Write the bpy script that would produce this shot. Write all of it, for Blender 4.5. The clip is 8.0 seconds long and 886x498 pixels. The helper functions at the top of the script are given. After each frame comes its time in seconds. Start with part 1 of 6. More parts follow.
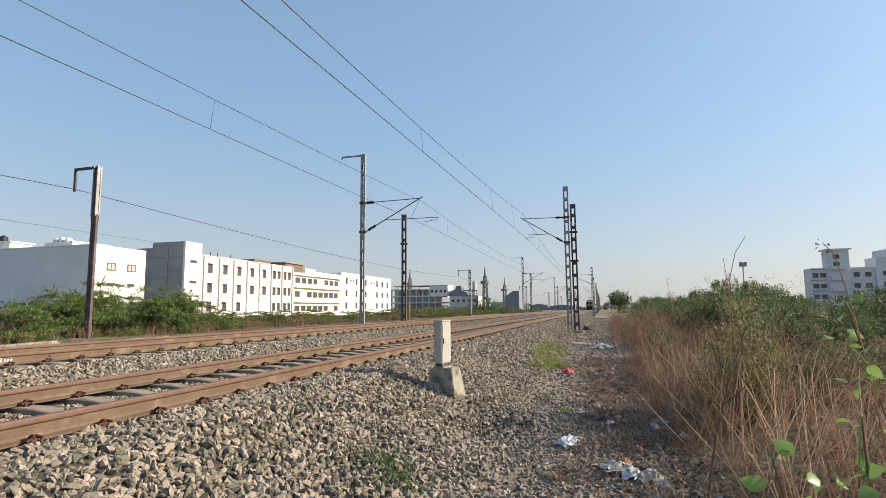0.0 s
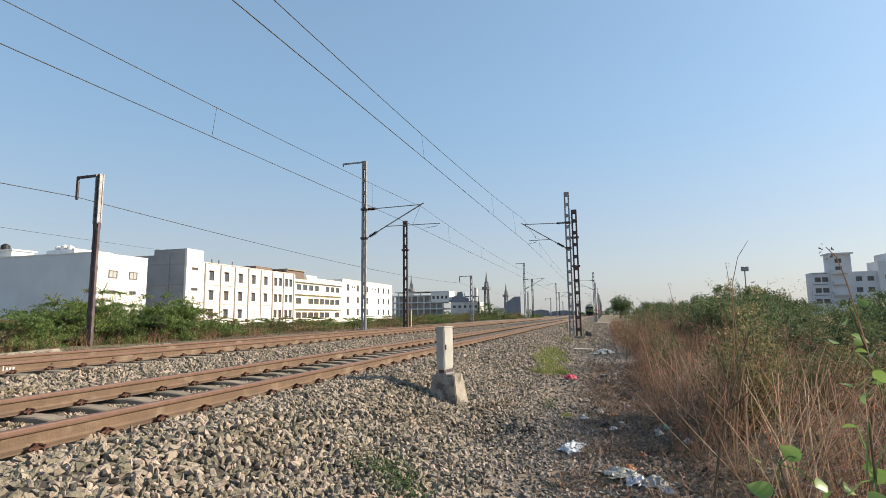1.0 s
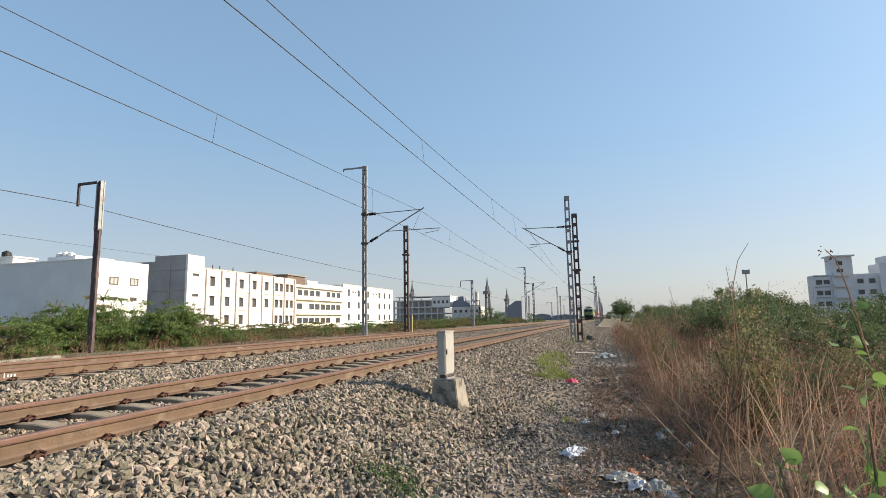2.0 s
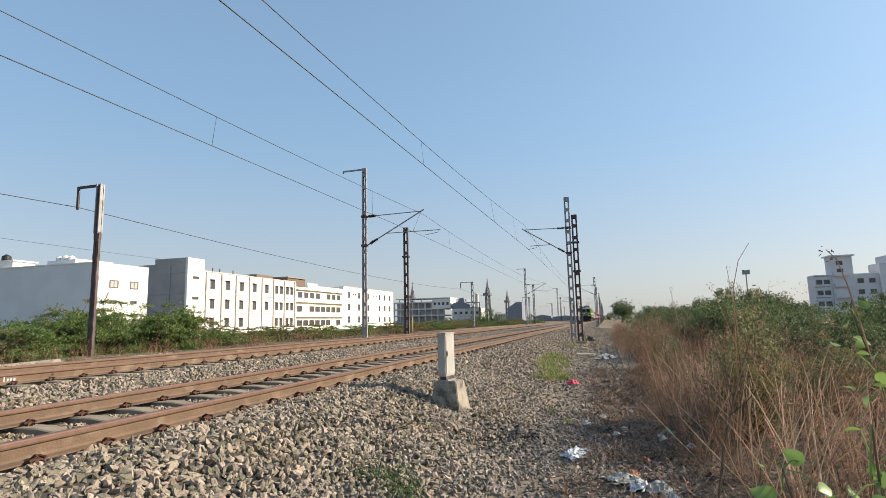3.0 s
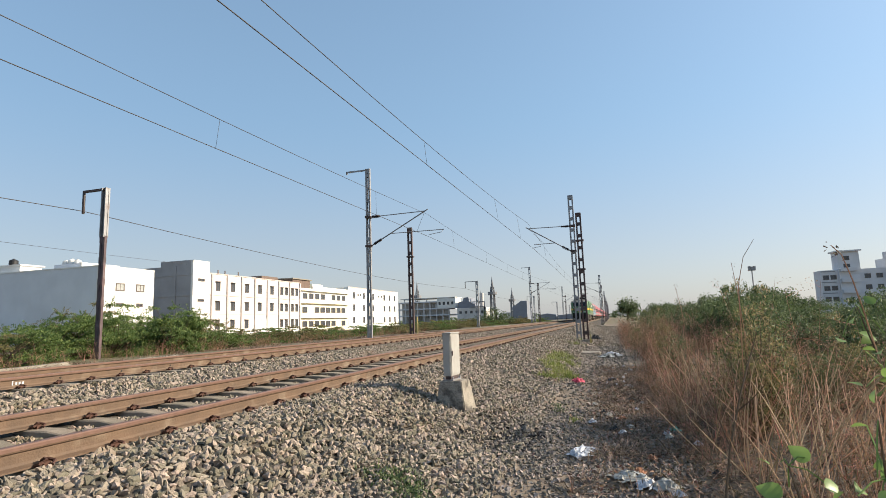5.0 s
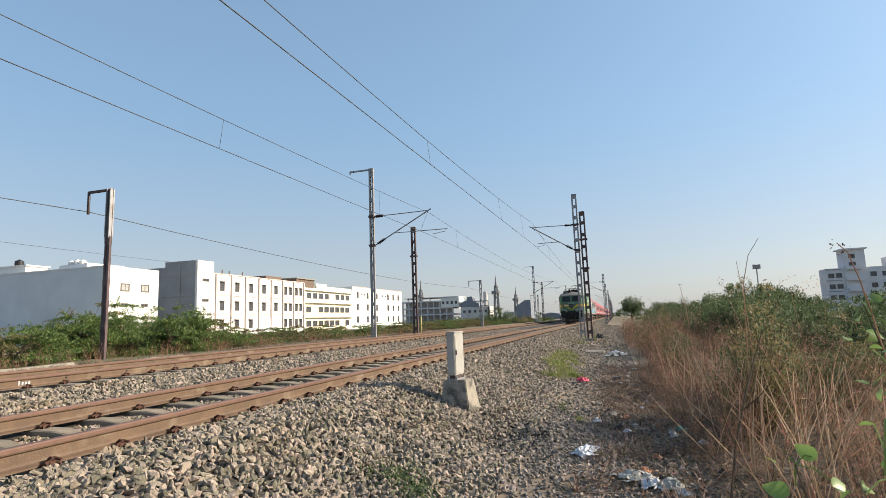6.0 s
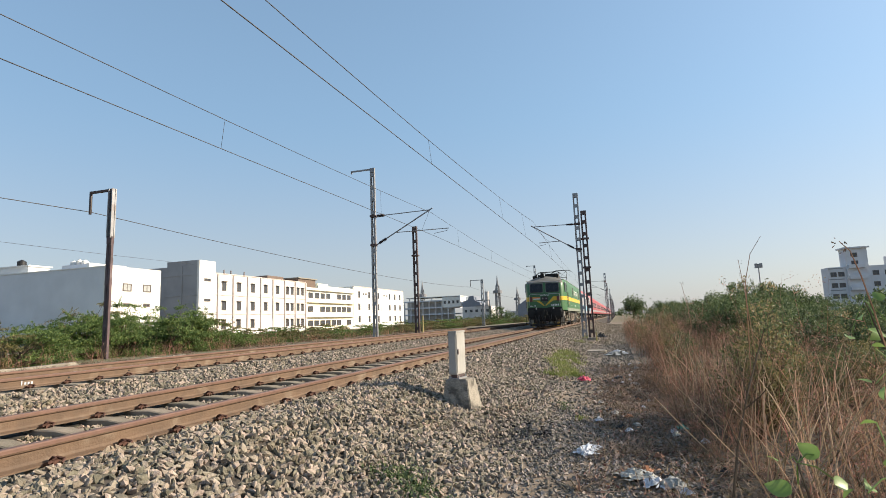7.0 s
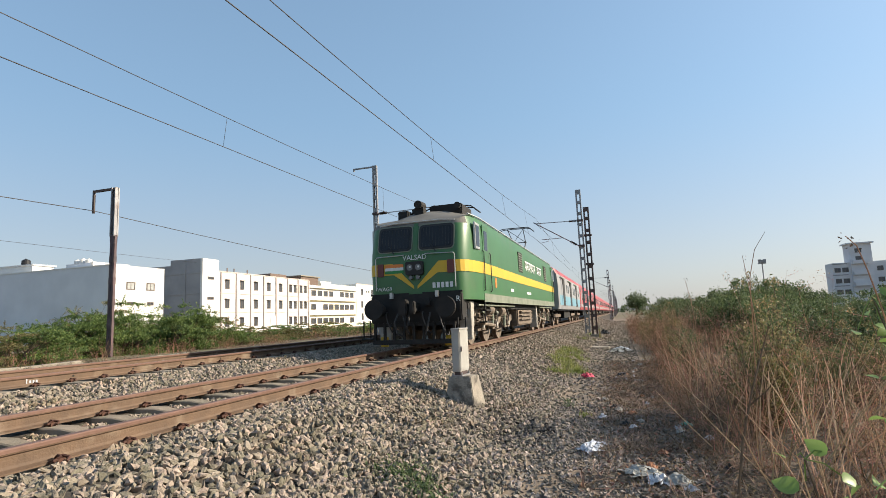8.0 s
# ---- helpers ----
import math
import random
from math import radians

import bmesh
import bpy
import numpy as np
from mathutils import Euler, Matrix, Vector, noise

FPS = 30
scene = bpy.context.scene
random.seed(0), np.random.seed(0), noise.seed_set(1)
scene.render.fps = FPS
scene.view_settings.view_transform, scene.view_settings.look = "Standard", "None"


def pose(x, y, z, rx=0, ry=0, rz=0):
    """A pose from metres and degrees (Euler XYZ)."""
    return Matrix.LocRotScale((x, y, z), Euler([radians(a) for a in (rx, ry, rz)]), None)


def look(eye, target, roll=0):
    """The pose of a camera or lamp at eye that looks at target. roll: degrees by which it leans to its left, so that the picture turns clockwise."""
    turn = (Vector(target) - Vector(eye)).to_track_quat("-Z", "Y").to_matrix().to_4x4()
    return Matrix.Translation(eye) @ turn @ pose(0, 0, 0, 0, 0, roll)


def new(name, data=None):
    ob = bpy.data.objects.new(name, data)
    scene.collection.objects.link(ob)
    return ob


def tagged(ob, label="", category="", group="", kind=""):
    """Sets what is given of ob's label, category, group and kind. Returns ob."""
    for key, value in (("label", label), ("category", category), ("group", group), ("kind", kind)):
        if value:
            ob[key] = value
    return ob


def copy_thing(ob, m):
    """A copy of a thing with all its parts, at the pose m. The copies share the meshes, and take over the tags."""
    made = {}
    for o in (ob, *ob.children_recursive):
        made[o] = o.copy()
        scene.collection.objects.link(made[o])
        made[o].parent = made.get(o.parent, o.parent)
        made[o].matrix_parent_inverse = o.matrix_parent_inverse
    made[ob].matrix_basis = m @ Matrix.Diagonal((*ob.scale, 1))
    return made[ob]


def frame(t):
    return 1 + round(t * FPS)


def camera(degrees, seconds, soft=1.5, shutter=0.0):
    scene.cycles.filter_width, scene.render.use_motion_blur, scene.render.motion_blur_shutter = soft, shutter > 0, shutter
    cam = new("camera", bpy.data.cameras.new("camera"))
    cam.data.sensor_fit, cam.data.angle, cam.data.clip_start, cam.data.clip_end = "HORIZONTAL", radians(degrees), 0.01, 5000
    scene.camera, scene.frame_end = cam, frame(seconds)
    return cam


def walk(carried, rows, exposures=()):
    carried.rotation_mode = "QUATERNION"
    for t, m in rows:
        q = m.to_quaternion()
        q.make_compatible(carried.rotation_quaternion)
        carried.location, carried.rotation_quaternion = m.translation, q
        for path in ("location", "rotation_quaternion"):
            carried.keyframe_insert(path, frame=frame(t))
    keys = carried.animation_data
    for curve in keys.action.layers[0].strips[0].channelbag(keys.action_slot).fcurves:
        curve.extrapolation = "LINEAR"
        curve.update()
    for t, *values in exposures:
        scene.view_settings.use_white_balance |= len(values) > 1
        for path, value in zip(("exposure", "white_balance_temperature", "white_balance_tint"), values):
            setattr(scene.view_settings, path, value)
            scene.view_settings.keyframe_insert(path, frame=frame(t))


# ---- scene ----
# Eye height 1.6 m over the footpath beside the line; +Y runs along the tracks.
cam = camera(79.38, 8.0, soft=0.7)
PATH = [  # seconds, eye, heading to the left, tilt up, lean
    (0, (0.008, -0.005, 1.602), 16.12, 6.45, -0.50),
    (0.5, (0.009, -0.011, 1.604), 16.19, 6.73, -0.63),
    (1, (-0.001, -0.009, 1.603), 16.24, 7.10, -0.76),
    (1.5, (0.006, -0.017, 1.601), 16.29, 7.41, -0.92),
    (3, (0.004, -0.007, 1.603), 16.30, 7.78, -1.35),
    (3.5, (0.008, -0.012, 1.602), 16.32, 7.86, -1.51),
    (4, (0.008, -0.014, 1.602), 16.39, 7.87, -1.63),
    (4.5, (0.011, -0.012, 1.604), 16.54, 7.81, -1.79),
    (6, (0.007, -0.010, 1.603), 17.14, 7.69, -2.07),
    (6.5, (0.007, -0.013, 1.601), 17.16, 7.68, -2.12),
    (7, (0.007, -0.010, 1.601), 17.30, 7.64, -2.16),
    (7.5, (0.001, -0.003, 1.596), 17.44, 7.55, -2.26),
    (8, (0.000, -0.000, 1.600), 17.59, 7.36, -2.37),
]


def aim(eye, heading, tilt, lean):
    h, v = radians(heading), radians(tilt)
    way = Vector((-math.sin(h) * math.cos(v), math.cos(h) * math.cos(v), math.sin(v)))
    return look(eye, Vector(eye) + way * 10, lean)


walk(cam, [(t, aim(e, h, v, r)) for t, e, h, v, r in PATH])
# ---- light: low morning sun from beside and ahead, hazy sky ----
SUN_TURN, SUN_HIGH = 71.0, 27.0
sun = new("sun", bpy.data.lights.new("sun", "SUN"))
sun.data.energy, sun.data.angle, sun.data.color = 4.6, radians(0.6), (1.0, 0.87, 0.68)
sun_way = Vector((math.sin(radians(SUN_TURN)) * math.cos(radians(SUN_HIGH)),
                  math.cos(radians(SUN_TURN)) * math.cos(radians(SUN_HIGH)), math.sin(radians(SUN_HIGH))))
sun.matrix_world = look(sun_way * 200, (0, 0, 0))
world = bpy.data.worlds.new("sky")
scene.world = world
world.use_nodes = True
wn = world.node_tree.nodes
sky = wn.new("ShaderNodeTexSky")
sky.sky_type = "NISHITA"
sky.sun_disc = False
sky.sun_elevation, sky.sun_rotation = radians(SUN_HIGH), radians(SUN_TURN)
sky.air_density, sky.dust_density, sky.ozone_density = 1.0, 1.2, 1.6
wn["Background"].inputs["Strength"].default_value = 0.115
# morning haze: grey and thick at the horizon, thinning with height
place = wn.new("ShaderNodeTexCoord")
split = wn.new("ShaderNodeSeparateXYZ")
world.node_tree.links.new(place.outputs["Generated"], split.inputs[0])


def by_height(lo, hi, top):
    r = wn.new("ShaderNodeMapRange")
    r.interpolation_type = "SMOOTHSTEP"
    r.inputs["From Min"].default_value, r.inputs["From Max"].default_value = -0.02, top
    r.inputs["To Min"].default_value, r.inputs["To Max"].default_value = lo, hi
    world.node_tree.links.new(split.outputs["Z"], r.inputs["Value"])
    return r.outputs["Result"]


tint = wn.new("ShaderNodeMix")
tint.data_type = "RGBA"
tint.inputs[6].default_value = (2.38, 2.44, 2.60, 1)
tint.inputs[7].default_value = (1.46, 2.42, 3.38, 1)
world.node_tree.links.new(by_height(0.0, 1.0, 0.38), tint.inputs[0])
toward = wn.new("ShaderNodeVectorMath")
toward.operation = "DOT_PRODUCT"
toward.inputs[1].default_value = sun_way
world.node_tree.links.new(place.outputs["Generated"], toward.inputs[0])
glow = wn.new("ShaderNodeMapRange")
glow.inputs["From Min"].default_value, glow.inputs["From Max"].default_value = -0.4, 1.0
glow.inputs["To Min"].default_value, glow.inputs["To Max"].default_value = 0.95, 1.22
world.node_tree.links.new(toward.outputs["Value"], glow.inputs["Value"])
lit = wn.new("ShaderNodeVectorMath")
lit.operation = "SCALE"
world.node_tree.links.new(tint.outputs[2], lit.inputs[0])
world.node_tree.links.new(glow.outputs["Result"], lit.inputs["Scale"])
veil = wn.new("ShaderNodeMix")
veil.data_type = "RGBA"
world.node_tree.links.new(by_height(0.75, 0.35, 0.8), veil.inputs[0])
world.node_tree.links.new(sky.outputs["Color"], veil.inputs[6])
world.node_tree.links.new(lit.outputs[0], veil.inputs[7])
world.node_tree.links.new(veil.outputs[2], wn["Background"].inputs["Color"])
scene.view_settings.exposure = 0.83

# ---- materials ----
def mat(name, base, rough=0.8, metal=0.0, second=None, scale=8.0, amount=0.6, bump=0.0, bump_scale=60.0,
        spots=None, spot_scale=2.0, spot_amount=0.4, spot_at=0.55, vary=0.0, per="object", spec=0.4):
    """Two scales of noise over a base colour, with relief; vary: value shift per object or per island."""
    m = bpy.data.materials.new(name)
    m.use_nodes = True
    nt = m.node_tree
    n, l = nt.nodes, nt.links
    bsdf = n["Principled BSDF"]
    bsdf.inputs["Roughness"].default_value = rough
    bsdf.inputs["Metallic"].default_value = metal
    bsdf.inputs["Specular IOR Level"].default_value = spec
    co = n.new("ShaderNodeTexCoord")
    second = second or tuple(c * 0.75 for c in base)

    def noise_node(sc, detail=4.0):
        t = n.new("ShaderNodeTexNoise")
        t.inputs["Scale"].default_value = sc
        t.inputs["Detail"].default_value = detail
        l.new(co.outputs["Object"], t.inputs["Vector"])
        return t

    def mix(fac, a, b):
        x = n.new("ShaderNodeMix")
        x.data_type = "RGBA"
        l.new(fac, x.inputs[0])
        for sock, val in ((x.inputs[6], a), (x.inputs[7], b)):
            if isinstance(val, tuple):
                sock.default_value = (*val, 1)
            else:
                l.new(val, sock)
        return x.outputs[2]

    def ramp(src, lo, hi, top):
        r = n.new("ShaderNodeMapRange")
        r.inputs["From Min"].default_value, r.inputs["From Max"].default_value = lo, hi
        r.inputs["To Max"].default_value = top
        l.new(src, r.inputs["Value"])
        return r.outputs["Result"]

    col = mix(ramp(noise_node(scale).outputs["Fac"], 0.35, 0.65, amount), tuple(base), tuple(second))
    if spots:
        col = mix(ramp(noise_node(spot_scale, 6.0).outputs["Fac"], spot_at, spot_at + 0.12, spot_amount), col, tuple(spots))
    if vary:
        if per == "object":
            src = n.new("ShaderNodeObjectInfo").outputs["Random"]
        else:
            src = n.new("ShaderNodeNewGeometry").outputs["Random Per Island"]
        hsv = n.new("ShaderNodeHueSaturation")
        r = n.new("ShaderNodeMapRange")
        r.inputs["To Min"].default_value, r.inputs["To Max"].default_value = 1 - vary, 1 + vary
        l.new(src, r.inputs["Value"])
        l.new(r.outputs["Result"], hsv.inputs["Value"])
        r2 = n.new("ShaderNodeMapRange")
        r2.inputs["To Min"].default_value, r2.inputs["To Max"].default_value = 0.5 + vary * 0.06, 0.5 - vary * 0.06
        l.new(src, r2.inputs["Value"])
        l.new(r2.outputs["Result"], hsv.inputs["Hue"])
        l.new(col, hsv.inputs["Color"])
        col = hsv.outputs["Color"]
    l.new(col, bsdf.inputs["Base Color"])
    if bump:
        b = n.new("ShaderNodeBump")
        b.inputs["Strength"].default_value = bump
        b.inputs["Distance"].default_value = 0.02
        l.new(noise_node(bump_scale).outputs["Fac"], b.inputs["Height"])
        l.new(b.outputs["Normal"], bsdf.inputs["Normal"])
    return m


def leaf_mat(name, base, second, vary=0.35, trans=0.35, rough=0.55):
    m = mat(name, base, rough, second=second, scale=1.2, amount=0.9, vary=vary, per="island", spec=0.3)
    nt = m.node_tree
    bsdf, out = nt.nodes["Principled BSDF"], nt.nodes["Material Output"]
    tr = nt.nodes.new("ShaderNodeBsdfTranslucent")
    mx = nt.nodes.new("ShaderNodeMixShader")
    mx.inputs[0].default_value = trans
    nt.links.new(bsdf.inputs["Base Color"].links[0].from_socket, tr.inputs["Color"])
    nt.links.new(bsdf.outputs[0], mx.inputs[1])
    nt.links.new(tr.outputs[0], mx.inputs[2])
    nt.links.new(mx.outputs[0], out.inputs["Surface"])
    return m


M_STONE = mat("ballast_stone", (0.288, 0.244, 0.188), 0.9, second=(0.138, 0.115, 0.088), scale=9, amount=0.75, bump=0.5, bump_scale=70,
              spots=(0.24, 0.175, 0.112), spot_scale=0.9, spot_amount=0.5, vary=0.5, per="island")
M_STONE_OB = mat("ballast_stone_single", (0.288, 0.244, 0.188), 0.9, second=(0.138, 0.115, 0.088), scale=9, amount=0.75, bump=0.5, bump_scale=70,
              spots=(0.24, 0.175, 0.112), spot_scale=0.9, spot_amount=0.5, vary=0.5)
# bed colour darkened to paint in the shade of gaps between stones
M_BED = mat("gap_shade_ballast_bed", (0.075, 0.062, 0.05), 0.95, second=(0.028, 0.024, 0.02), scale=18, amount=0.9, bump=1.0, bump_scale=16,
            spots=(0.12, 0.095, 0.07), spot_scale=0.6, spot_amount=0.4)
M_LITTER = mat("dark_leaf_litter", (0.15, 0.115, 0.08), 0.95, second=(0.04, 0.032, 0.025), scale=9, amount=0.9, bump=1.0, bump_scale=25,
               spots=(0.27, 0.205, 0.14), spot_scale=6.0, spot_amount=0.6)
M_EARTH = mat("dry_earth", (0.225, 0.172, 0.125), 0.95, second=(0.12, 0.092, 0.068), scale=3.5, amount=0.9, bump=0.8, bump_scale=14,
              spots=(0.20, 0.155, 0.11), spot_scale=0.9, spot_amount=0.6)
M_CINDER = mat("dark_path_stone", (0.27, 0.235, 0.195), 0.9, second=(0.10, 0.09, 0.08), scale=9, amount=0.8, bump=0.4, vary=0.5, per="island")
# dark stone, its colour deepened to stand in for shadow in the hollow
M_HOLLOW_DARK = mat("shade_dark_stone", (0.085, 0.074, 0.064), 0.9, second=(0.035, 0.031, 0.028), scale=9, amount=0.8, bump=0.4, vary=0.5, per="island")
M_FIELD = mat("far_scrub_ground", (0.135, 0.12, 0.07), 0.95, second=(0.17, 0.13, 0.085), scale=0.12, amount=0.9, bump=0.6, bump_scale=2.0,
              spots=(0.12, 0.135, 0.055), spot_scale=0.05, spot_amount=0.8)
M_RAIL = mat("rusty_rail", (0.140, 0.088, 0.055), 0.75, second=(0.095, 0.062, 0.041), scale=5, amount=0.8, bump=0.3, bump_scale=50,
             spots=(0.26, 0.205, 0.15), spot_scale=2.3, spot_amount=0.5)
M_HEAD = mat("worn_rail_head", (0.17, 0.095, 0.07), 0.55, 0.2, second=(0.12, 0.068, 0.05), scale=14, amount=0.6)
M_CLIP = mat("rusty_clip", (0.085, 0.035, 0.022), 0.7, second=(0.05, 0.025, 0.018), scale=30)
M_SLEEPER = mat("concrete_sleeper", (0.27, 0.225, 0.17), 0.9, second=(0.18, 0.148, 0.11), scale=6, amount=0.8, bump=0.4, bump_scale=60,
                spots=(0.20, 0.13, 0.09), spot_scale=2.0, spot_amount=0.5, vary=0.12)
M_STEEL = mat("galvanised_mast", (0.32, 0.32, 0.33), 0.55, 0.35, second=(0.20, 0.19, 0.19), scale=4, amount=0.7, bump=0.15,
              spots=(0.16, 0.10, 0.075), spot_scale=1.6, spot_amount=0.5)
M_DARKSTEEL = mat("weathered_dark_mast", (0.075, 0.055, 0.055), 0.7, 0.2, second=(0.13, 0.085, 0.075), scale=3, amount=0.7, bump=0.2)
M_PURPLE = mat("red_oxide_mast", (0.125, 0.08, 0.085), 0.7, 0.1, second=(0.06, 0.045, 0.048), scale=2.5, amount=0.8, bump=0.2,
               spots=(0.20, 0.17, 0.17), spot_scale=3.0, spot_amount=0.4)
M_WIRE = mat("dull_copper_wire", (0.07, 0.062, 0.058), 0.6, 0.5, scale=30)
M_INSUL = mat("brown_insulator", (0.03, 0.018, 0.016), 0.3, scale=20)
M_CONC = mat("weathered_concrete", (0.31, 0.275, 0.225), 0.9, second=(0.20, 0.178, 0.148), scale=5, amount=0.8, bump=0.4, bump_scale=45,
             spots=(0.15, 0.13, 0.11), spot_scale=4.5, spot_amount=0.75)
M_BOX = mat("painted_steel_box", (0.38, 0.37, 0.345), 0.6, second=(0.30, 0.28, 0.25), scale=4, amount=0.7, bump=0.08,
            spots=(0.34, 0.25, 0.17), spot_scale=7.0, spot_amount=0.5, spot_at=0.62)
M_WHITE = mat("white_wall_paint", (0.70, 0.69, 0.66), 0.85, second=(0.62, 0.605, 0.57), scale=0.6, amount=0.7, bump=0.1, bump_scale=8,
              spots=(0.60, 0.57, 0.52), spot_scale=0.35, spot_amount=0.35)
M_GREYWALL = mat("cement_plaster", (0.66, 0.675, 0.70), 0.9, second=(0.57, 0.585, 0.61), scale=0.35, amount=0.8, bump=0.15, bump_scale=6,
                 spots=(0.50, 0.51, 0.53), spot_scale=0.15, spot_amount=0.4)
# flank grey, set well darker than the white fronts
M_FLANK = mat("dark_grey_flank", (0.29, 0.292, 0.30), 0.9, second=(0.22, 0.224, 0.232), scale=0.4, amount=0.8, bump=0.15, bump_scale=6,
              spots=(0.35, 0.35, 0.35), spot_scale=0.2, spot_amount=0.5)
M_CREAM = mat("cream_wall_paint", (0.80, 0.745, 0.58), 0.85, second=(0.74, 0.70, 0.58), scale=0.5, amount=0.7)
M_APART = mat("grey_white_apartment_paint", (0.62, 0.62, 0.64), 0.9, second=(0.54, 0.54, 0.56), scale=0.4, amount=0.7)
M_PINK = mat("pinkish_band_paint", (0.60, 0.50, 0.46), 0.85, scale=0.6)
M_GLASS = mat("dark_window_glass", (0.045, 0.05, 0.06), 0.18, scale=0.4, second=(0.08, 0.085, 0.09), spec=0.6)
M_FRAME = mat("dark_window_frame", (0.13, 0.10, 0.085), 0.6, scale=3)
M_BRICK = mat("bare_brick", (0.165, 0.118, 0.095), 0.9, second=(0.12, 0.09, 0.075), scale=2)
M_TANK = mat("black_tank_plastic", (0.02, 0.02, 0.022), 0.5, scale=3)
M_SHUTTER = mat("pale_window_shutter", (0.36, 0.37, 0.36), 0.6, second=(0.28, 0.285, 0.28), scale=6)
M_FARGREY = mat("far_concrete_frame", (0.60, 0.57, 0.54), 0.9, second=(0.44, 0.42, 0.40), scale=0.3, amount=0.8)
M_TOWER = mat("grey_tower_concrete", (0.24, 0.24, 0.25), 0.9, second=(0.18, 0.18, 0.19), scale=0.4, amount=0.8)
M_SHED = mat("corrugated_shed", (0.20, 0.22, 0.26), 0.6, second=(0.16, 0.17, 0.20), scale=0.5)
M_LEAF = leaf_mat("acacia_leaf", (0.155, 0.225, 0.065), (0.10, 0.155, 0.05), vary=0.6, trans=0.4)
M_LEAF_OLD = leaf_mat("yellowing_acacia_leaf", (0.22, 0.205, 0.085), (0.16, 0.14, 0.06), vary=0.6, trans=0.4)
M_LEAF_DK = leaf_mat("dark_scrub_leaf", (0.082, 0.130, 0.054), (0.105, 0.13, 0.056), vary=0.7, trans=0.3)
M_LEAF_MID = leaf_mat("scrub_leaf", (0.096, 0.150, 0.058), (0.125, 0.148, 0.064), vary=0.65, trans=0.32)
M_LEAF_DRY = leaf_mat("withered_leaf", (0.36, 0.255, 0.155), (0.19, 0.135, 0.08), vary=0.75, trans=0.35)
M_LEAF_MIX = leaf_mat("yellowing_weed_leaf", (0.205, 0.19, 0.08), (0.27, 0.215, 0.10), vary=0.65, trans=0.45)
M_LEAF_NEAR = leaf_mat("broad_green_leaf", (0.16, 0.27, 0.065), (0.24, 0.32, 0.11), vary=0.45, trans=0.4, rough=0.4)
M_GRASS = leaf_mat("green_grass", (0.19, 0.235, 0.06), (0.27, 0.27, 0.11), trans=0.45)
M_STRAW = leaf_mat("dry_straw", (0.60, 0.47, 0.31), (0.42, 0.31, 0.19), vary=0.5, trans=0.35)
M_TWIG = leaf_mat("dry_brown_stalk", (0.45, 0.295, 0.185), (0.225, 0.14, 0.086), vary=0.9, trans=0.4, rough=0.8)
M_TWIG_DK = leaf_mat("dark_dead_stalk", (0.20, 0.125, 0.085), (0.11, 0.07, 0.05), vary=0.7, trans=0.15, rough=0.85)
M_PLINTH = mat("stained_plinth_concrete", (0.31, 0.275, 0.225), 0.9, second=(0.19, 0.168, 0.14), scale=5, amount=0.9, bump=0.6, bump_scale=30,
               spots=(0.075, 0.066, 0.056), spot_scale=6.0, spot_amount=0.8, spot_at=0.50)
M_FALLEN = leaf_mat("fallen_grey_stalk", (0.25, 0.185, 0.13), (0.14, 0.10, 0.075), vary=0.55, trans=0.1, rough=0.85)
M_BARK = mat("scrub_bark", (0.12, 0.085, 0.055), 0.9, second=(0.08, 0.06, 0.04), scale=6)


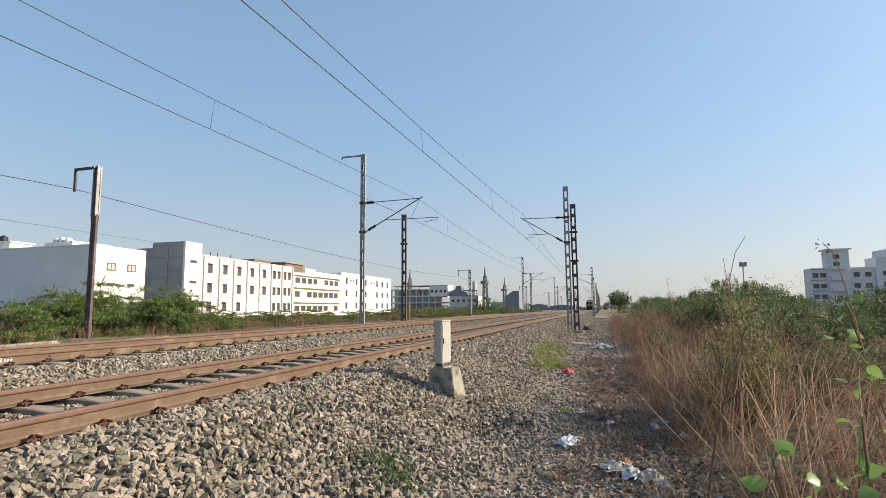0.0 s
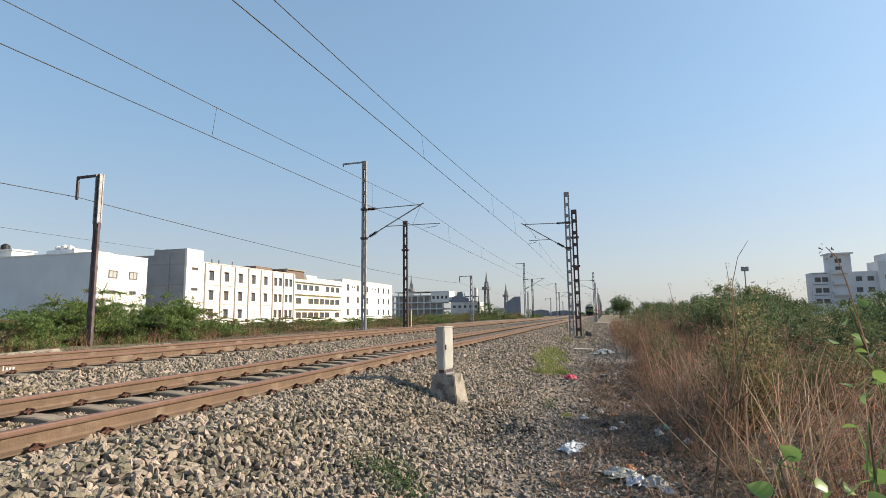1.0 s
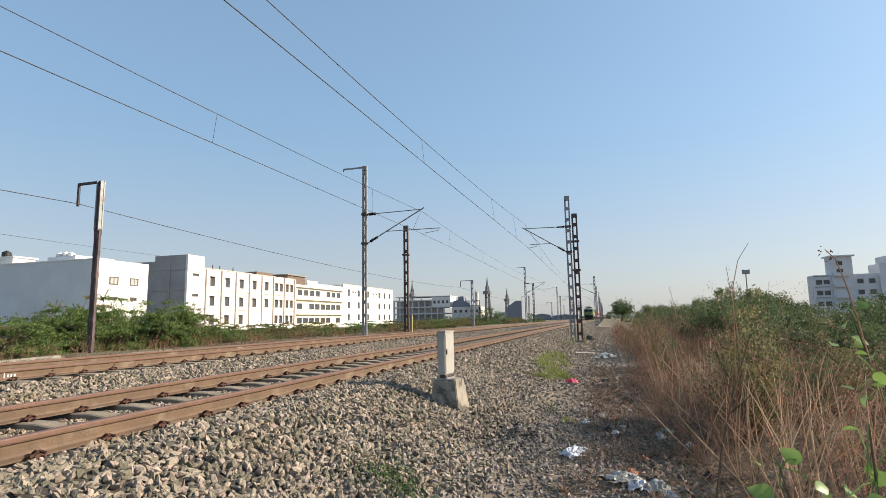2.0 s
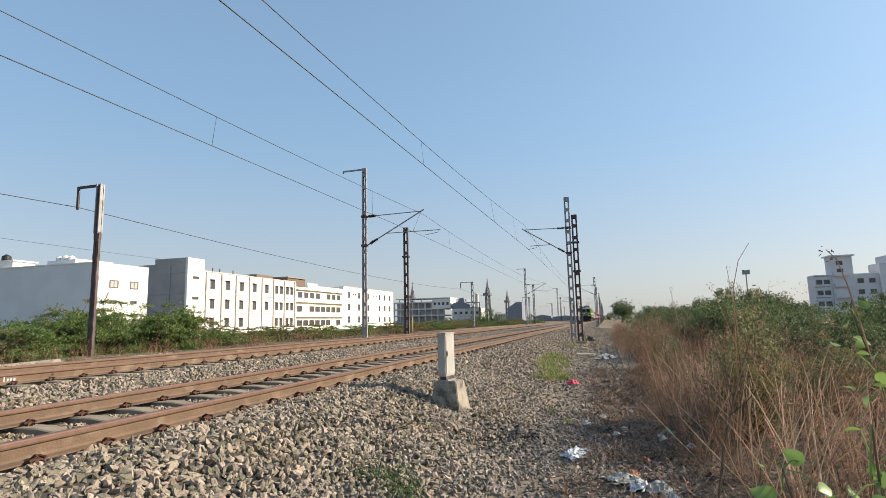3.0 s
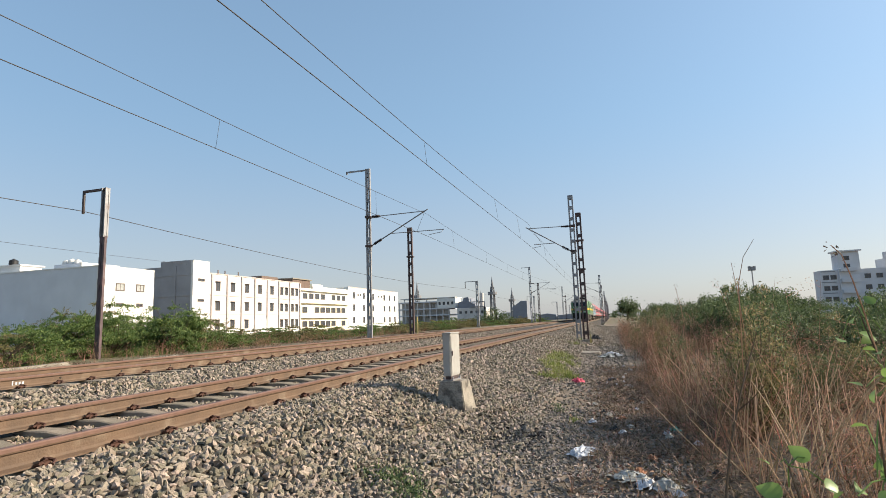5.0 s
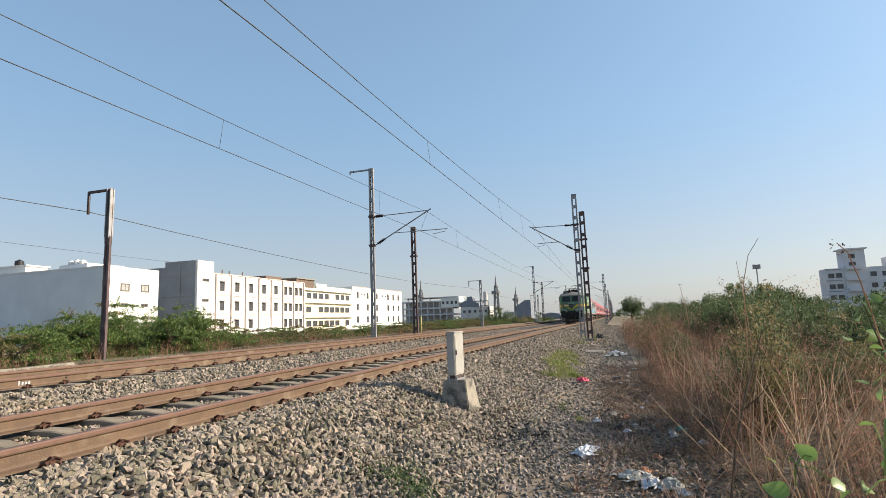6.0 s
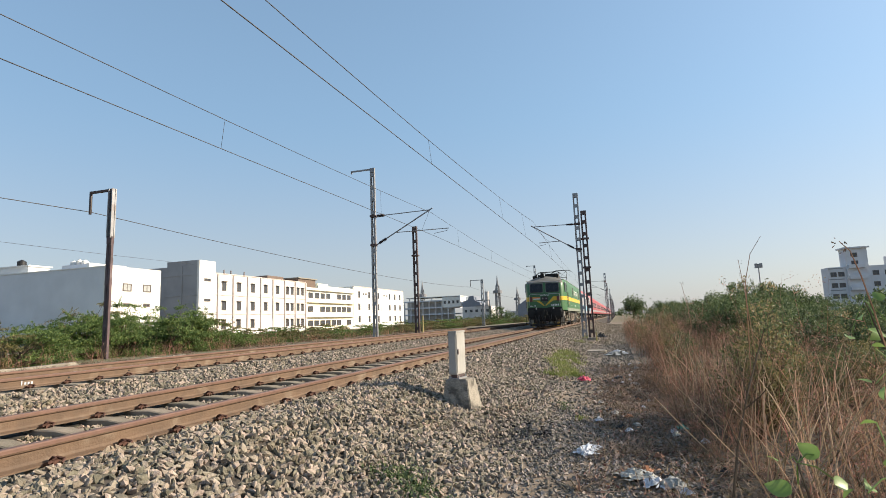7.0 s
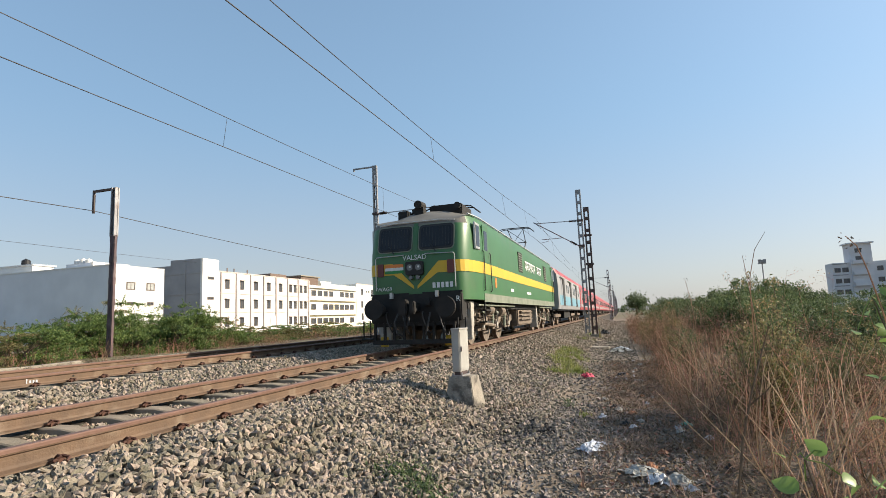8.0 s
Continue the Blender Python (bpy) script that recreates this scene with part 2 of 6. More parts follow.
# ---- mesh tools ----
class Build:
    """Gathers vertices and faces of one mesh."""

    def __init__(self):
        self.v, self.f = [], []

    def add(self, verts, faces):
        k = len(self.v)
        self.v += [tuple(p) for p in verts]
        self.f += [tuple(i + k for i in q) for q in faces]
        return self

    def box(self, lo, hi, m=None):
        (a, b, c), (d, e, g) = lo, hi
        vs = [(a, b, c), (d, b, c), (d, e, c), (a, e, c), (a, b, g), (d, b, g), (d, e, g), (a, e, g)]
        if m is not None:
            vs = [m @ Vector(p) for p in vs]
        return self.add(vs, [(3, 2, 1, 0), (4, 5, 6, 7), (0, 1, 5, 4), (1, 2, 6, 5), (2, 3, 7, 6), (3, 0, 4, 7)])

    def tube(self, pts, r, n=8, cap=True, r_end=None):
        """A round bar along points; r_end: radius at the far end."""
        pts = [Vector(p) for p in pts]
        rings, k = [], len(pts)
        side = None
        for i, p in enumerate(pts):
            way = (pts[min(i + 1, k - 1)] - pts[max(i - 1, 0)]).normalized()
            if side is None:
                side = way.orthogonal().normalized()
            side = (side - way * side.dot(way)).normalized()
            up = way.cross(side)
            rr = r if r_end is None else r + (r_end - r) * i / max(1, k - 1)
            rings.append([p + (side * math.cos(a) + up * math.sin(a)) * rr for a in (2 * math.pi * j / n for j in range(n))])
        fs = [(i * n + j, i * n + (j + 1) % n, (i + 1) * n + (j + 1) % n, (i + 1) * n + j) for i in range(k - 1) for j in range(n)]
        if cap:
            fs += [tuple(range(n))[::-1], tuple((k - 1) * n + j for j in range(n))]
        return self.add([p for ring in rings for p in ring], fs)

    def extrude(self, outline, way):
        """A closed outline of 3D points carried along a vector."""
        n, way = len(outline), Vector(way)
        top = [Vector(p) + way for p in outline]
        return self.add([*outline, *top], [tuple(range(n))[::-1], tuple(range(n, 2 * n))] +
                        [(i, (i + 1) % n, n + (i + 1) % n, n + i) for i in range(n)])

    def loft(self, rings, cap=True, closed=True):
        n = len(rings[0])
        last = n if closed else n - 1
        fs = [(i * n + j, i * n + (j + 1) % n, (i + 1) * n + (j + 1) % n, (i + 1) * n + j) for i in range(len(rings) - 1) for j in range(last)]
        if cap:
            fs += [tuple(range(n))[::-1], tuple((len(rings) - 1) * n + j for j in range(n))]
        return self.add([p for r in rings for p in r], fs)

    def mesh(self, name, material, smooth=False, bevel=0.0):
        me = bpy.data.meshes.new(name)
        me.from_pydata([tuple(p) for p in self.v], [], self.f)
        bm = bmesh.new()
        bm.from_mesh(me)
        bmesh.ops.recalc_face_normals(bm, faces=bm.faces)
        if bevel:
            edges = [e for e in bm.edges if len(e.link_faces) == 2 and e.calc_face_angle(0) > 0.6]
            bmesh.ops.bevel(bm, geom=edges, offset=bevel, segments=2, affect="EDGES", clamp_overlap=True)
        bm.to_mesh(me)
        bm.free()
        me.materials.append(material)
        if smooth:
            me.shade_smooth()
        return me


def part(name, b, material, parent=None, label="", smooth=False, bevel=0.0, at=None):
    """Links gathered geometry as one mesh object under a thing or a part."""
    me = b if isinstance(b, bpy.types.Mesh) else b.mesh(name, material, smooth, bevel)
    ob = new(name, me)
    if parent:
        ob.parent = parent
    if at is not None:
        ob.matrix_basis = at
    return tagged(ob, label)


def thing(name, label, category, group="", at=None, kind=""):
    ob = new(name)
    if at is not None:
        ob.matrix_basis = at
    return tagged(ob, label, category, group, kind)


def quick_mesh(name, verts, faces, material, smooth=False):
    me = bpy.data.meshes.new(name)
    me.from_pydata(verts, [], faces)
    me.materials.append(material)
    if smooth:
        me.shade_smooth()
    return me


def array_mesh(name, verts, tri, material, smooth=False):
    """Mesh from numpy arrays; tri holds equal-sized polygons."""
    me = bpy.data.meshes.new(name)
    n, k = tri.shape
    me.vertices.add(len(verts))
    me.vertices.foreach_set("co", np.asarray(verts, np.float32).ravel())
    me.loops.add(n * k)
    me.loops.foreach_set("vertex_index", tri.astype(np.int32).ravel())
    me.polygons.add(n)
    me.polygons.foreach_set("loop_start", np.arange(0, n * k, k, dtype=np.int32))
    me.update(calc_edges=True)
    me.validate()
    me.materials.append(material)
    if smooth:
        me.shade_smooth()
    else:
        me.shade_flat()
    return me

# ---- the line: two tracks on ballast ----
NEAR_X, FAR_X = -5.09, -9.90        # track centres
NEAR_RAIL, FAR_RAIL = 0.80, 0.96    # rail heads over the path
GAUGE = 1.743                       # centre to centre of the rail heads
LINE_START, LINE_END = -14.0, 900.0
DRIFT = 0.0065                      # the line bears slightly to the right of +Y
BEARING = -math.degrees(math.atan(DRIFT))


def along(x, y):
    """Cross-line place x, carried along the line's bearing to y."""
    return x + DRIFT * (y - 5.0)


def ground_z(x, y):
    """Height of ballast, path and verge across the line."""
    pts = ((-400, 0.5), (-60, 0.45), (-30, 0.5), (-16, 0.72), (-13.2, 0.72), (-12.0, 0.55), (-11.5, 0.72), (-11.2, 0.72), (-8.6, 0.70), (-8.3, 0.76),
           (-6.8, 0.62), (-6.1, 0.60), (-5.9, 0.545), (-4.30, 0.545), (-4.10, 0.60), (-3.4, 0.59), (-2.2, 0.19), (-1.0, 0.0), (0.6, -0.02), (3, 0.10), (12, 0.3), (400, 0.6))
    x -= DRIFT * (min(y, 900) - 5.0)
    for (x0, z0), (x1, z1) in zip(pts, pts[1:]):
        if x0 <= x <= x1:
            z = z0 + (z1 - z0) * (x - x0) / (x1 - x0)
            break
    else:
        z = 0.6
    if -3.4 < x < 3 or x < -12:
        z += 0.05 * noise.noise(Vector((x * 0.9, y * 0.6, 0.0))) + 0.02 * noise.noise(Vector((x * 3, y * 3, 4.0)))
    if -3.0 < x < 0.2 and 4.5 < y < 10.5:  # hollow at the ballast toe, right wall steepened to shade it
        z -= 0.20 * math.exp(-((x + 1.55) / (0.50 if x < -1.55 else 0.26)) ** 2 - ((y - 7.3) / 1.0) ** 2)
    return z


def make_ground():
    xs = [-3000, -800, -300, -120, -60, -40, -30, -24, -20, -18, -16, -15, -14, -13.2, -12.6, -12, -11.5, -11.2, -10.77, -9.9, -9.03, -8.6, -8.3, -7.5, -6.8, -6.1, -5.9, -5.09, -4.3, -4.1, -3.75, -3.4] + [-3.4 + 0.2 * i for i in range(1, 33)] + [3.3, 3.6, 4.0, 4.4, 4.8, 5.2, 5.6, 6, 8, 10, 12, 16, 24, 40, 80, 200, 600, 3000]
    ys = [-200, -60, -30, -20, -14, -11] + [-9 + 0.5 * i for i in range(0, 16)] + [-1 + 0.25 * i for i in range(0, 80)] + [19 + i for i in range(1, 40)] + [60, 64, 70, 80, 90, 100, 120, 150, 200, 260, 340, 460, 640, 900, 1400, 2200, 4000]
    vs, fs = [], []
    for y in ys:
        for x in xs:
            x = x + (DRIFT * (min(max(y, -20), 900) - 5.0) if abs(x) < 30 else 0.0)
            vs.append((x, y, ground_z(x, y) - (0.0 if abs(x) < 200 else 0.3)))
    n = len(xs)
    for i in range(len(ys) - 1):
        for j in range(n - 1):
            fs.append((i * n + j, i * n + j + 1, (i + 1) * n + j + 1, (i + 1) * n + j))
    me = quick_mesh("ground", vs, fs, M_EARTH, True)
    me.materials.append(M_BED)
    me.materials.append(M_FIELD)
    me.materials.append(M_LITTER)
    for p in me.polygons:
        x = p.center.x
        q = x - DRIFT * (min(max(p.center.y, -20), 900) - 5.0)
        w = 0.45 * noise.noise(Vector((x * 0.8, p.center.y * 0.5, 9.0))) + 0.25 * noise.noise(Vector((x * 2.5, p.center.y * 2.0, 3.0)))
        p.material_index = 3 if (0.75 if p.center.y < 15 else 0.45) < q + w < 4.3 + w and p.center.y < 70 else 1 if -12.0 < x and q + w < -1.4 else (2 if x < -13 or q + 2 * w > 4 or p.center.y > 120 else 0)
    return tagged(new("ground", me), "dry earth, ballast bed and scrub ground along the railway", "ground", kind="structure")


RAIL_FOOT, RAIL_WEB, RAIL_HEAD = 0.075, 0.012, 0.036


def rail_rings(x, z, y0, y1):
    half = [(RAIL_FOOT, -0.172), (RAIL_FOOT, -0.160), (0.02, -0.146), (RAIL_WEB, -0.125), (RAIL_WEB, -0.055), (RAIL_HEAD - 0.004, -0.043), (RAIL_HEAD, -0.030),
            (RAIL_HEAD, -0.010), (RAIL_HEAD - 0.008, 0.0)]
    prof = half + [(-a, b) for a, b in half[::-1]]
    return [[(x + a, y, z + b) for a, b in prof] for y in (y0, y1)]


def sleeper_mesh():
    b = Build()
    rings = []
    for x, w, t in ((-1.375, 0.115, 0.17), (-1.35, 0.125, 0.20), (-0.5, 0.125, 0.195), (-0.3, 0.11, 0.165), (0.3, 0.11, 0.165), (0.5, 0.125, 0.195), (1.35, 0.125, 0.20), (1.375, 0.115, 0.17)):
        top = -0.176 - (0.20 - t)
        rings.append([(x, -w, -0.40), (x, w, -0.40), (x, w - 0.02, top - 0.012), (x, w - 0.035, top), (x, -w + 0.035, top), (x, -w + 0.02, top - 0.012)])
    return b.loft(rings).mesh("sleeper", M_SLEEPER)


def clip_mesh():
    """A bent spring bar that holds the rail foot, with its cast shoulder."""
    b = Build()
    b.tube([(0.02, -0.05, -0.165), (0.085, -0.055, -0.145), (0.105, -0.02, -0.125), (0.05, 0.0, -0.118), (0.0, 0.015, -0.142), (0.03, 0.045, -0.13), (0.10, 0.05, -0.14), (0.125, 0.01, -0.160)], 0.013, 5)
    b.box((0.035, -0.025, -0.185), (0.085, 0.03, -0.140))
    return b.mesh("rail_clip", M_CLIP)


def make_track(name, cx, z, first, label):
    t = thing(name, label, "railway track", kind="structure", at=pose(along(cx, 0), 0, z, 0, 0, BEARING))
    for s in (-1, 1):
        r = part("rail", Build().loft(rail_rings(s * GAUGE / 2, 0, LINE_START, LINE_END)), M_RAIL, t)
        h = RAIL_HEAD + 0.002
        prof = [(-h, -0.032), (h, -0.032), (h, -0.008), (h - 0.008, 0.003), (-h + 0.008, 0.003), (-h, -0.008)]
        b = Build().loft([[(s * GAUGE / 2 + p, y, q) for p, q in prof] for y in (LINE_START, LINE_END)])
        part("rail_head", b, M_HEAD, r, "worn running surface of the rail")
    slm, clm = sleeper_mesh(), clip_mesh()
    far_s, far_c = Build(), Build()
    sv, sf = [v.co.copy() for v in slm.vertices], [tuple(p.vertices) for p in slm.polygons]
    cv, cf = [v.co.copy() for v in clm.vertices], [tuple(p.vertices) for p in clm.polygons]
    y = first
    while y < 260:
        near = -1.5 < y < 34
        if near:
            s = part("sleeper", slm, M_SLEEPER, t, at=pose(0, y, 0))
        else:
            far_s.add([(v.x, v.y + y, v.z) for v in sv], sf)
        for rx in (-1, 1):
            for side in (-1, 1):
                if near:
                    part("rail_clip", clm, M_CLIP, t, at=pose(rx * GAUGE / 2 + side * 0.045, y, 0, 0, 0, 0 if side > 0 else 180))
                elif y < 80:
                    far_c.add([(rx * GAUGE / 2 + side * (0.045 + v.x), v.y + y, v.z) for v in cv], cf)
        y += 0.6
    tagged(part("sleeper_row", far_s, M_SLEEPER, t), kind="stuff")
    tagged(part("rail_clip_row", far_c, M_CLIP, t), kind="stuff")
    return t


def stone_shape(rng):
    """An angular crushed stone: eight jittered corners, twelve triangles."""
    base = np.array([(-1, -1, -1), (1, -1, -1), (1, 1, -1), (-1, 1, -1), (-1, -1, 1), (1, -1, 1), (1, 1, 1), (-1, 1, 1)], float)
    v = base * rng.uniform(0.5, 1.0, (8, 3))
    v[4:, :2] *= rng.uniform(0.35, 1.0)
    v[:4, 0] += rng.uniform(-0.35, 0.35)
    return v * np.array((1.0, rng.uniform(0.5, 0.95), rng.uniform(0.35, 0.75)))


STONE_TRI = np.array([(0, 2, 1), (0, 3, 2), (4, 5, 6), (4, 6, 7), (0, 1, 5), (0, 5, 4), (1, 2, 6), (1, 6, 5), (2, 3, 7), (2, 7, 6), (3, 0, 4), (3, 4, 7)])


GOLD = (1 + 5 ** 0.5) / 2
ICO = np.array([(-1, GOLD, 0), (1, GOLD, 0), (-1, -GOLD, 0), (1, -GOLD, 0), (0, -1, GOLD), (0, 1, GOLD), (0, -1, -GOLD), (0, 1, -GOLD), (GOLD, 0, -1), (GOLD, 0, 1), (-GOLD, 0, -1), (-GOLD, 0, 1)]) / 1.9
ICO_TRI = np.array([(0, 11, 5), (0, 5, 1), (0, 1, 7), (0, 7, 10), (0, 10, 11), (1, 5, 9), (5, 11, 4), (11, 10, 2), (10, 7, 6), (7, 1, 8), (3, 9, 4), (3, 4, 2), (3, 2, 6), (3, 6, 8), (3, 8, 9), (4, 9, 5), (2, 4, 11), (6, 2, 10), (8, 6, 7), (9, 8, 1)])


def shard_shape(rng):
    """A chipped stone with flat broken faces."""
    v = ICO * rng.uniform(0.70, 1.15, (12, 1))
    for _ in range(5):
        cut = rng.normal(size=3)
        cut /= np.linalg.norm(cut)
        d, at = v @ cut, rng.uniform(0.30, 0.55)
        v = v - np.where(d > at, d - at, 0)[:, None] * cut
    return v * np.array((1.35, rng.uniform(0.75, 1.1), rng.uniform(0.45, 0.72)))


def turn_matrices(rng, n):
    q = rng.normal(size=(n, 4))
    q /= np.linalg.norm(q, axis=1)[:, None]
    w, x, y, z = q.T
    return np.stack([1 - 2 * (y * y + z * z), 2 * (x * y - w * z), 2 * (x * z + w * y), 2 * (x * y + w * z), 1 - 2 * (x * x + z * z), 2 * (y * z - w * x),
                     2 * (x * z - w * y), 2 * (y * z + w * x), 1 - 2 * (x * x + y * y)], 1).reshape(n, 3, 3)


def scatter_stones(name, x0, x1, y0, y1, per_m2, size, seed, keep=lambda x, y: True, material=None, label="grey-brown crushed stone ballast lying loose on the bed", fine=False):
    rng = np.random.default_rng(seed)
    n = int((x1 - x0) * (y1 - y0) * per_m2)
    xy = np.stack([rng.uniform(x0, x1, n), rng.uniform(y0, y1, n)], 1)
    xy[:, 0] += DRIFT * (xy[:, 1] - 5.0)
    xy = np.array([p for p in xy if keep(*p)])
    n = len(xy)
    make, faces = (shard_shape, ICO_TRI) if fine else (stone_shape, STONE_TRI)
    shapes = np.array([make(rng) for _ in range(60)])
    s = shapes[rng.integers(0, 60, n)] * (size * rng.uniform(0.55, 1.25, n))[:, None, None]
    v = np.einsum("nij,nkj->nki", turn_matrices(rng, n), s)
    z = np.array([ground_z(x, y) for x, y in xy])
    v += np.stack([xy[:, 0], xy[:, 1], z + size * rng.uniform(-0.1, 0.55, n)], 1)[:, None, :]
    tri = (faces[None] + shapes.shape[1] * np.arange(n)[:, None, None]).reshape(-1, 3)
    ob = new(name, array_mesh(name, v.reshape(-1, 3), tri, material or M_STONE))
    return tagged(ob, label, "ballast", kind="stuff")


def place_stones(parent, n, x0, x1, y0, y1):
    """Single stones on top of the bed, each an object of its own."""
    rng = np.random.default_rng(77)
    kinds = [quick_mesh("stone", [tuple(p) for p in shard_shape(rng) * 0.046], [tuple(t) for t in ICO_TRI], M_STONE_OB) for _ in range(14)]
    for k in range(n):
        x, y = rng.uniform(x0, x1), rng.uniform(y0, y1)
        part("stone", kinds[k % 14], None, parent, at=pose(x, y, ground_z(x, y) + 0.032, *rng.uniform(0, 360, 3)))


def off_rails(cx):
    return lambda x, y: abs(abs(x - along(cx, y)) - GAUGE / 2) > 0.10


def in_track(cx, first):
    def ok(x, y):
        c = along(cx, y)
        return abs(abs(x - c) - GAUGE / 2) > 0.10 and (abs(x - c) > 1.4 or abs((y - first + 0.3) % 0.6 - 0.3) > 0.15)
    return ok


# ---- masts and wires ----
def lattice_mast(b, h, w=0.32, d=0.20, step=0.75, foot=-0.3):
    """Two channels facing each other, tied with batten plates."""
    for s in (-1, 1):
        x = s * w / 2
        b.box((x - 0.012, -d / 2, foot), (x + 0.012, d / 2, h))
        for e in (-1, 1):
            b.box((x - s * 0.085 if s > 0 else x + 0.012, e * d / 2 - 0.010, foot), (x - 0.012 if s > 0 else x + 0.085, e * d / 2 + 0.010, h))
    z = 0.3
    while z < h - 0.1:
        for e in (-1, 1):
            b.box((-w / 2 - 0.004, e * (d / 2 + 0.010), z), (w / 2 + 0.004, e * (d / 2 + 0.018), z + 0.20))
        z += step
    for e in (-1, 1):
        b.box((-w / 2 - 0.004, e * (d / 2 + 0.010), h - 0.25), (w / 2 + 0.004, e * (d / 2 + 0.019), h))


def insulator(p, q, discs=6, r=0.092):
    """A ribbed rod between two points, turned as one body."""
    p, q = Vector(p), Vector(q)
    way = q - p
    side = way.orthogonal().normalized()
    up = way.normalized().cross(side)
    prof = [(0.0, 0.045)]
    for i in range(discs):
        c, w = (i + 0.8) / (discs + 0.6), 0.22 / (discs + 0.6)
        prof += [(c - w, 0.05), (c - w * 0.8, r), (c + w * 0.3, r), (c + w, 0.05)]
    prof.append((1.0, 0.045))
    return Build().loft([[p + way * u + (side * math.cos(a) + up * math.sin(a)) * rr for a in (2 * math.pi * k / 10 for k in range(10))] for u, rr in prof])


def make_mast(x, y, z0, z1, steel, reach=0.0, wire_z=0.0, label="", arm=0.0, drop=0.0, thin=1.0, brackets=(), over=1.1, tip_at=None, post_to=0.0):
    """A traction mast; reach: signed span of its cantilever to the wire; arm: signed length of the top arm."""
    m = thing("traction_mast", label, "mast", "masts beside the railway", at=pose(x, y, z0))
    h = z1 - z0
    b = Build()
    lattice_mast(b, post_to or h, 0.32 * thin, 0.15 * thin)
    part("mast_post", b, steel, m)
    part("mast_footing", Build().box((-0.27, -0.27, -0.6), (0.27, 0.27, 0.03)), M_CONC, m, "low concrete footing", bevel=0.02)
    if arm:
        s = math.copysign(1, arm)
        part("top_arm", Build().box((min(0, arm), -0.04, h - 0.10), (max(0, arm), 0.04, h - 0.02)).box((arm - 0.04, -0.03, h - 0.2), (arm + 0.04, 0.03, h - 0.02)), M_DARKSTEEL if post_to else steel, m)
    if drop:
        part("hanging_insulator", insulator((arm, 0, h - 0.12), (arm, 0, h - drop), 5, 0.05), M_INSUL, m)
    if reach:
        s = math.copysign(1, reach)
        zt, zb, zs = wire_z + 1.38 - z0, wire_z - 0.36 - z0, wire_z + 0.25 - z0
        e = Vector((reach, 0, zt))
        lo = Vector((s * 0.16, 0, zb))
        part("cantilever_bracket", Build().tube([lo, e + (e - lo) * 0.05], 0.035, 8), M_STEEL, m)
        part("stay_tube", Build().tube([(s * 0.16, 0, zt - 0.05), tuple(e)], 0.026, 8), M_STEEL, m)
        k = lo + (e - lo) * 0.36
        reg = Vector((reach + s * over, 0, zs))
        tip = Vector((reach - s * 0.1 if tip_at is None else tip_at, 0, wire_z + 0.02 - z0))
        hang = reg - Vector((s * 0.12, 0, 0)) if over > 0 else reg - Vector((s * 0.45, 0, 0))
        part("register_arm", Build().tube([k, reg], 0.022, 6), M_STEEL, m)
        part("steady_arm", Build().tube([hang, hang - Vector((0, 0, 0.13)), tip], 0.014, 6), M_STEEL, m)
        part("stay_wire", Build().tube([e, k + (reg - k) * 0.5], 0.008, 5), M_WIRE, m)
        part("stay_insulator", insulator(Vector((s * 0.22, 0, zt - 0.05)), Vector((s * 0.72, 0, zt - 0.045))), M_INSUL, m)
        part("bracket_insulator", insulator(lo + (e - lo) * 0.05, lo + (e - lo) * 0.2), M_INSUL, m)
        for zz in (zt - 0.05, zb):
            part("clamp", Build().box((-0.2 * thin, -0.15, zz - 0.06), (0.2 * thin, 0.15, zz + 0.06)), M_DARKSTEEL, m)
    for zz in brackets:
        part("clamp", Build().box((-0.24, -0.15, zz - 0.05), (0.24, 0.15, zz + 0.05)), M_DARKSTEEL, m)
    return m


def wire(name, pts, r, label, category="wire"):
    ob = new(name, Build().tube(pts, r, 6).mesh(name, M_WIRE, True))
    return tagged(ob, label, category, "wires over the railway")


def sag(p, q, drop, n=24):
    p, q = Vector(p), Vector(q)
    return [p + (q - p) * (i / n) - Vector((0, 0, 4 * drop * (i / n) * (1 - i / n))) for i in range(n + 1)]


def overhead(supports, stagger, contact_z, low, drop_at):
    """Contact wire, messenger wire and droppers along (x, y, messenger height) supports."""
    mess, cont = [], []
    for i, (p, q) in enumerate(zip(supports, supports[1:])):
        span = sag(p, q, low)
        mess += span if not mess else span[1:]
    cont = [(x, p[1], contact_z) for x, p in zip(stagger, supports)]
    wire("messenger_wire", mess, 0.009, "thin dark messenger wire slung between the masts")
    wire("contact_wire", cont, 0.010, "taut dark contact wire above the track")
    for y in drop_at:
        for p, q, c, d in zip(supports, supports[1:], stagger, stagger[1:]):
            if p[1] <= y < q[1]:
                u = (y - p[1]) / (q[1] - p[1])
                x = p[0] + (q[0] - p[0]) * u
                zm = p[2] + (q[2] - p[2]) * u - 4 * low * u * (1 - u)
                wire("dropper_wire", [(c + (d - c) * u, y, contact_z), (x, y, zm)], 0.005, "thin vertical dropper between the two wires")

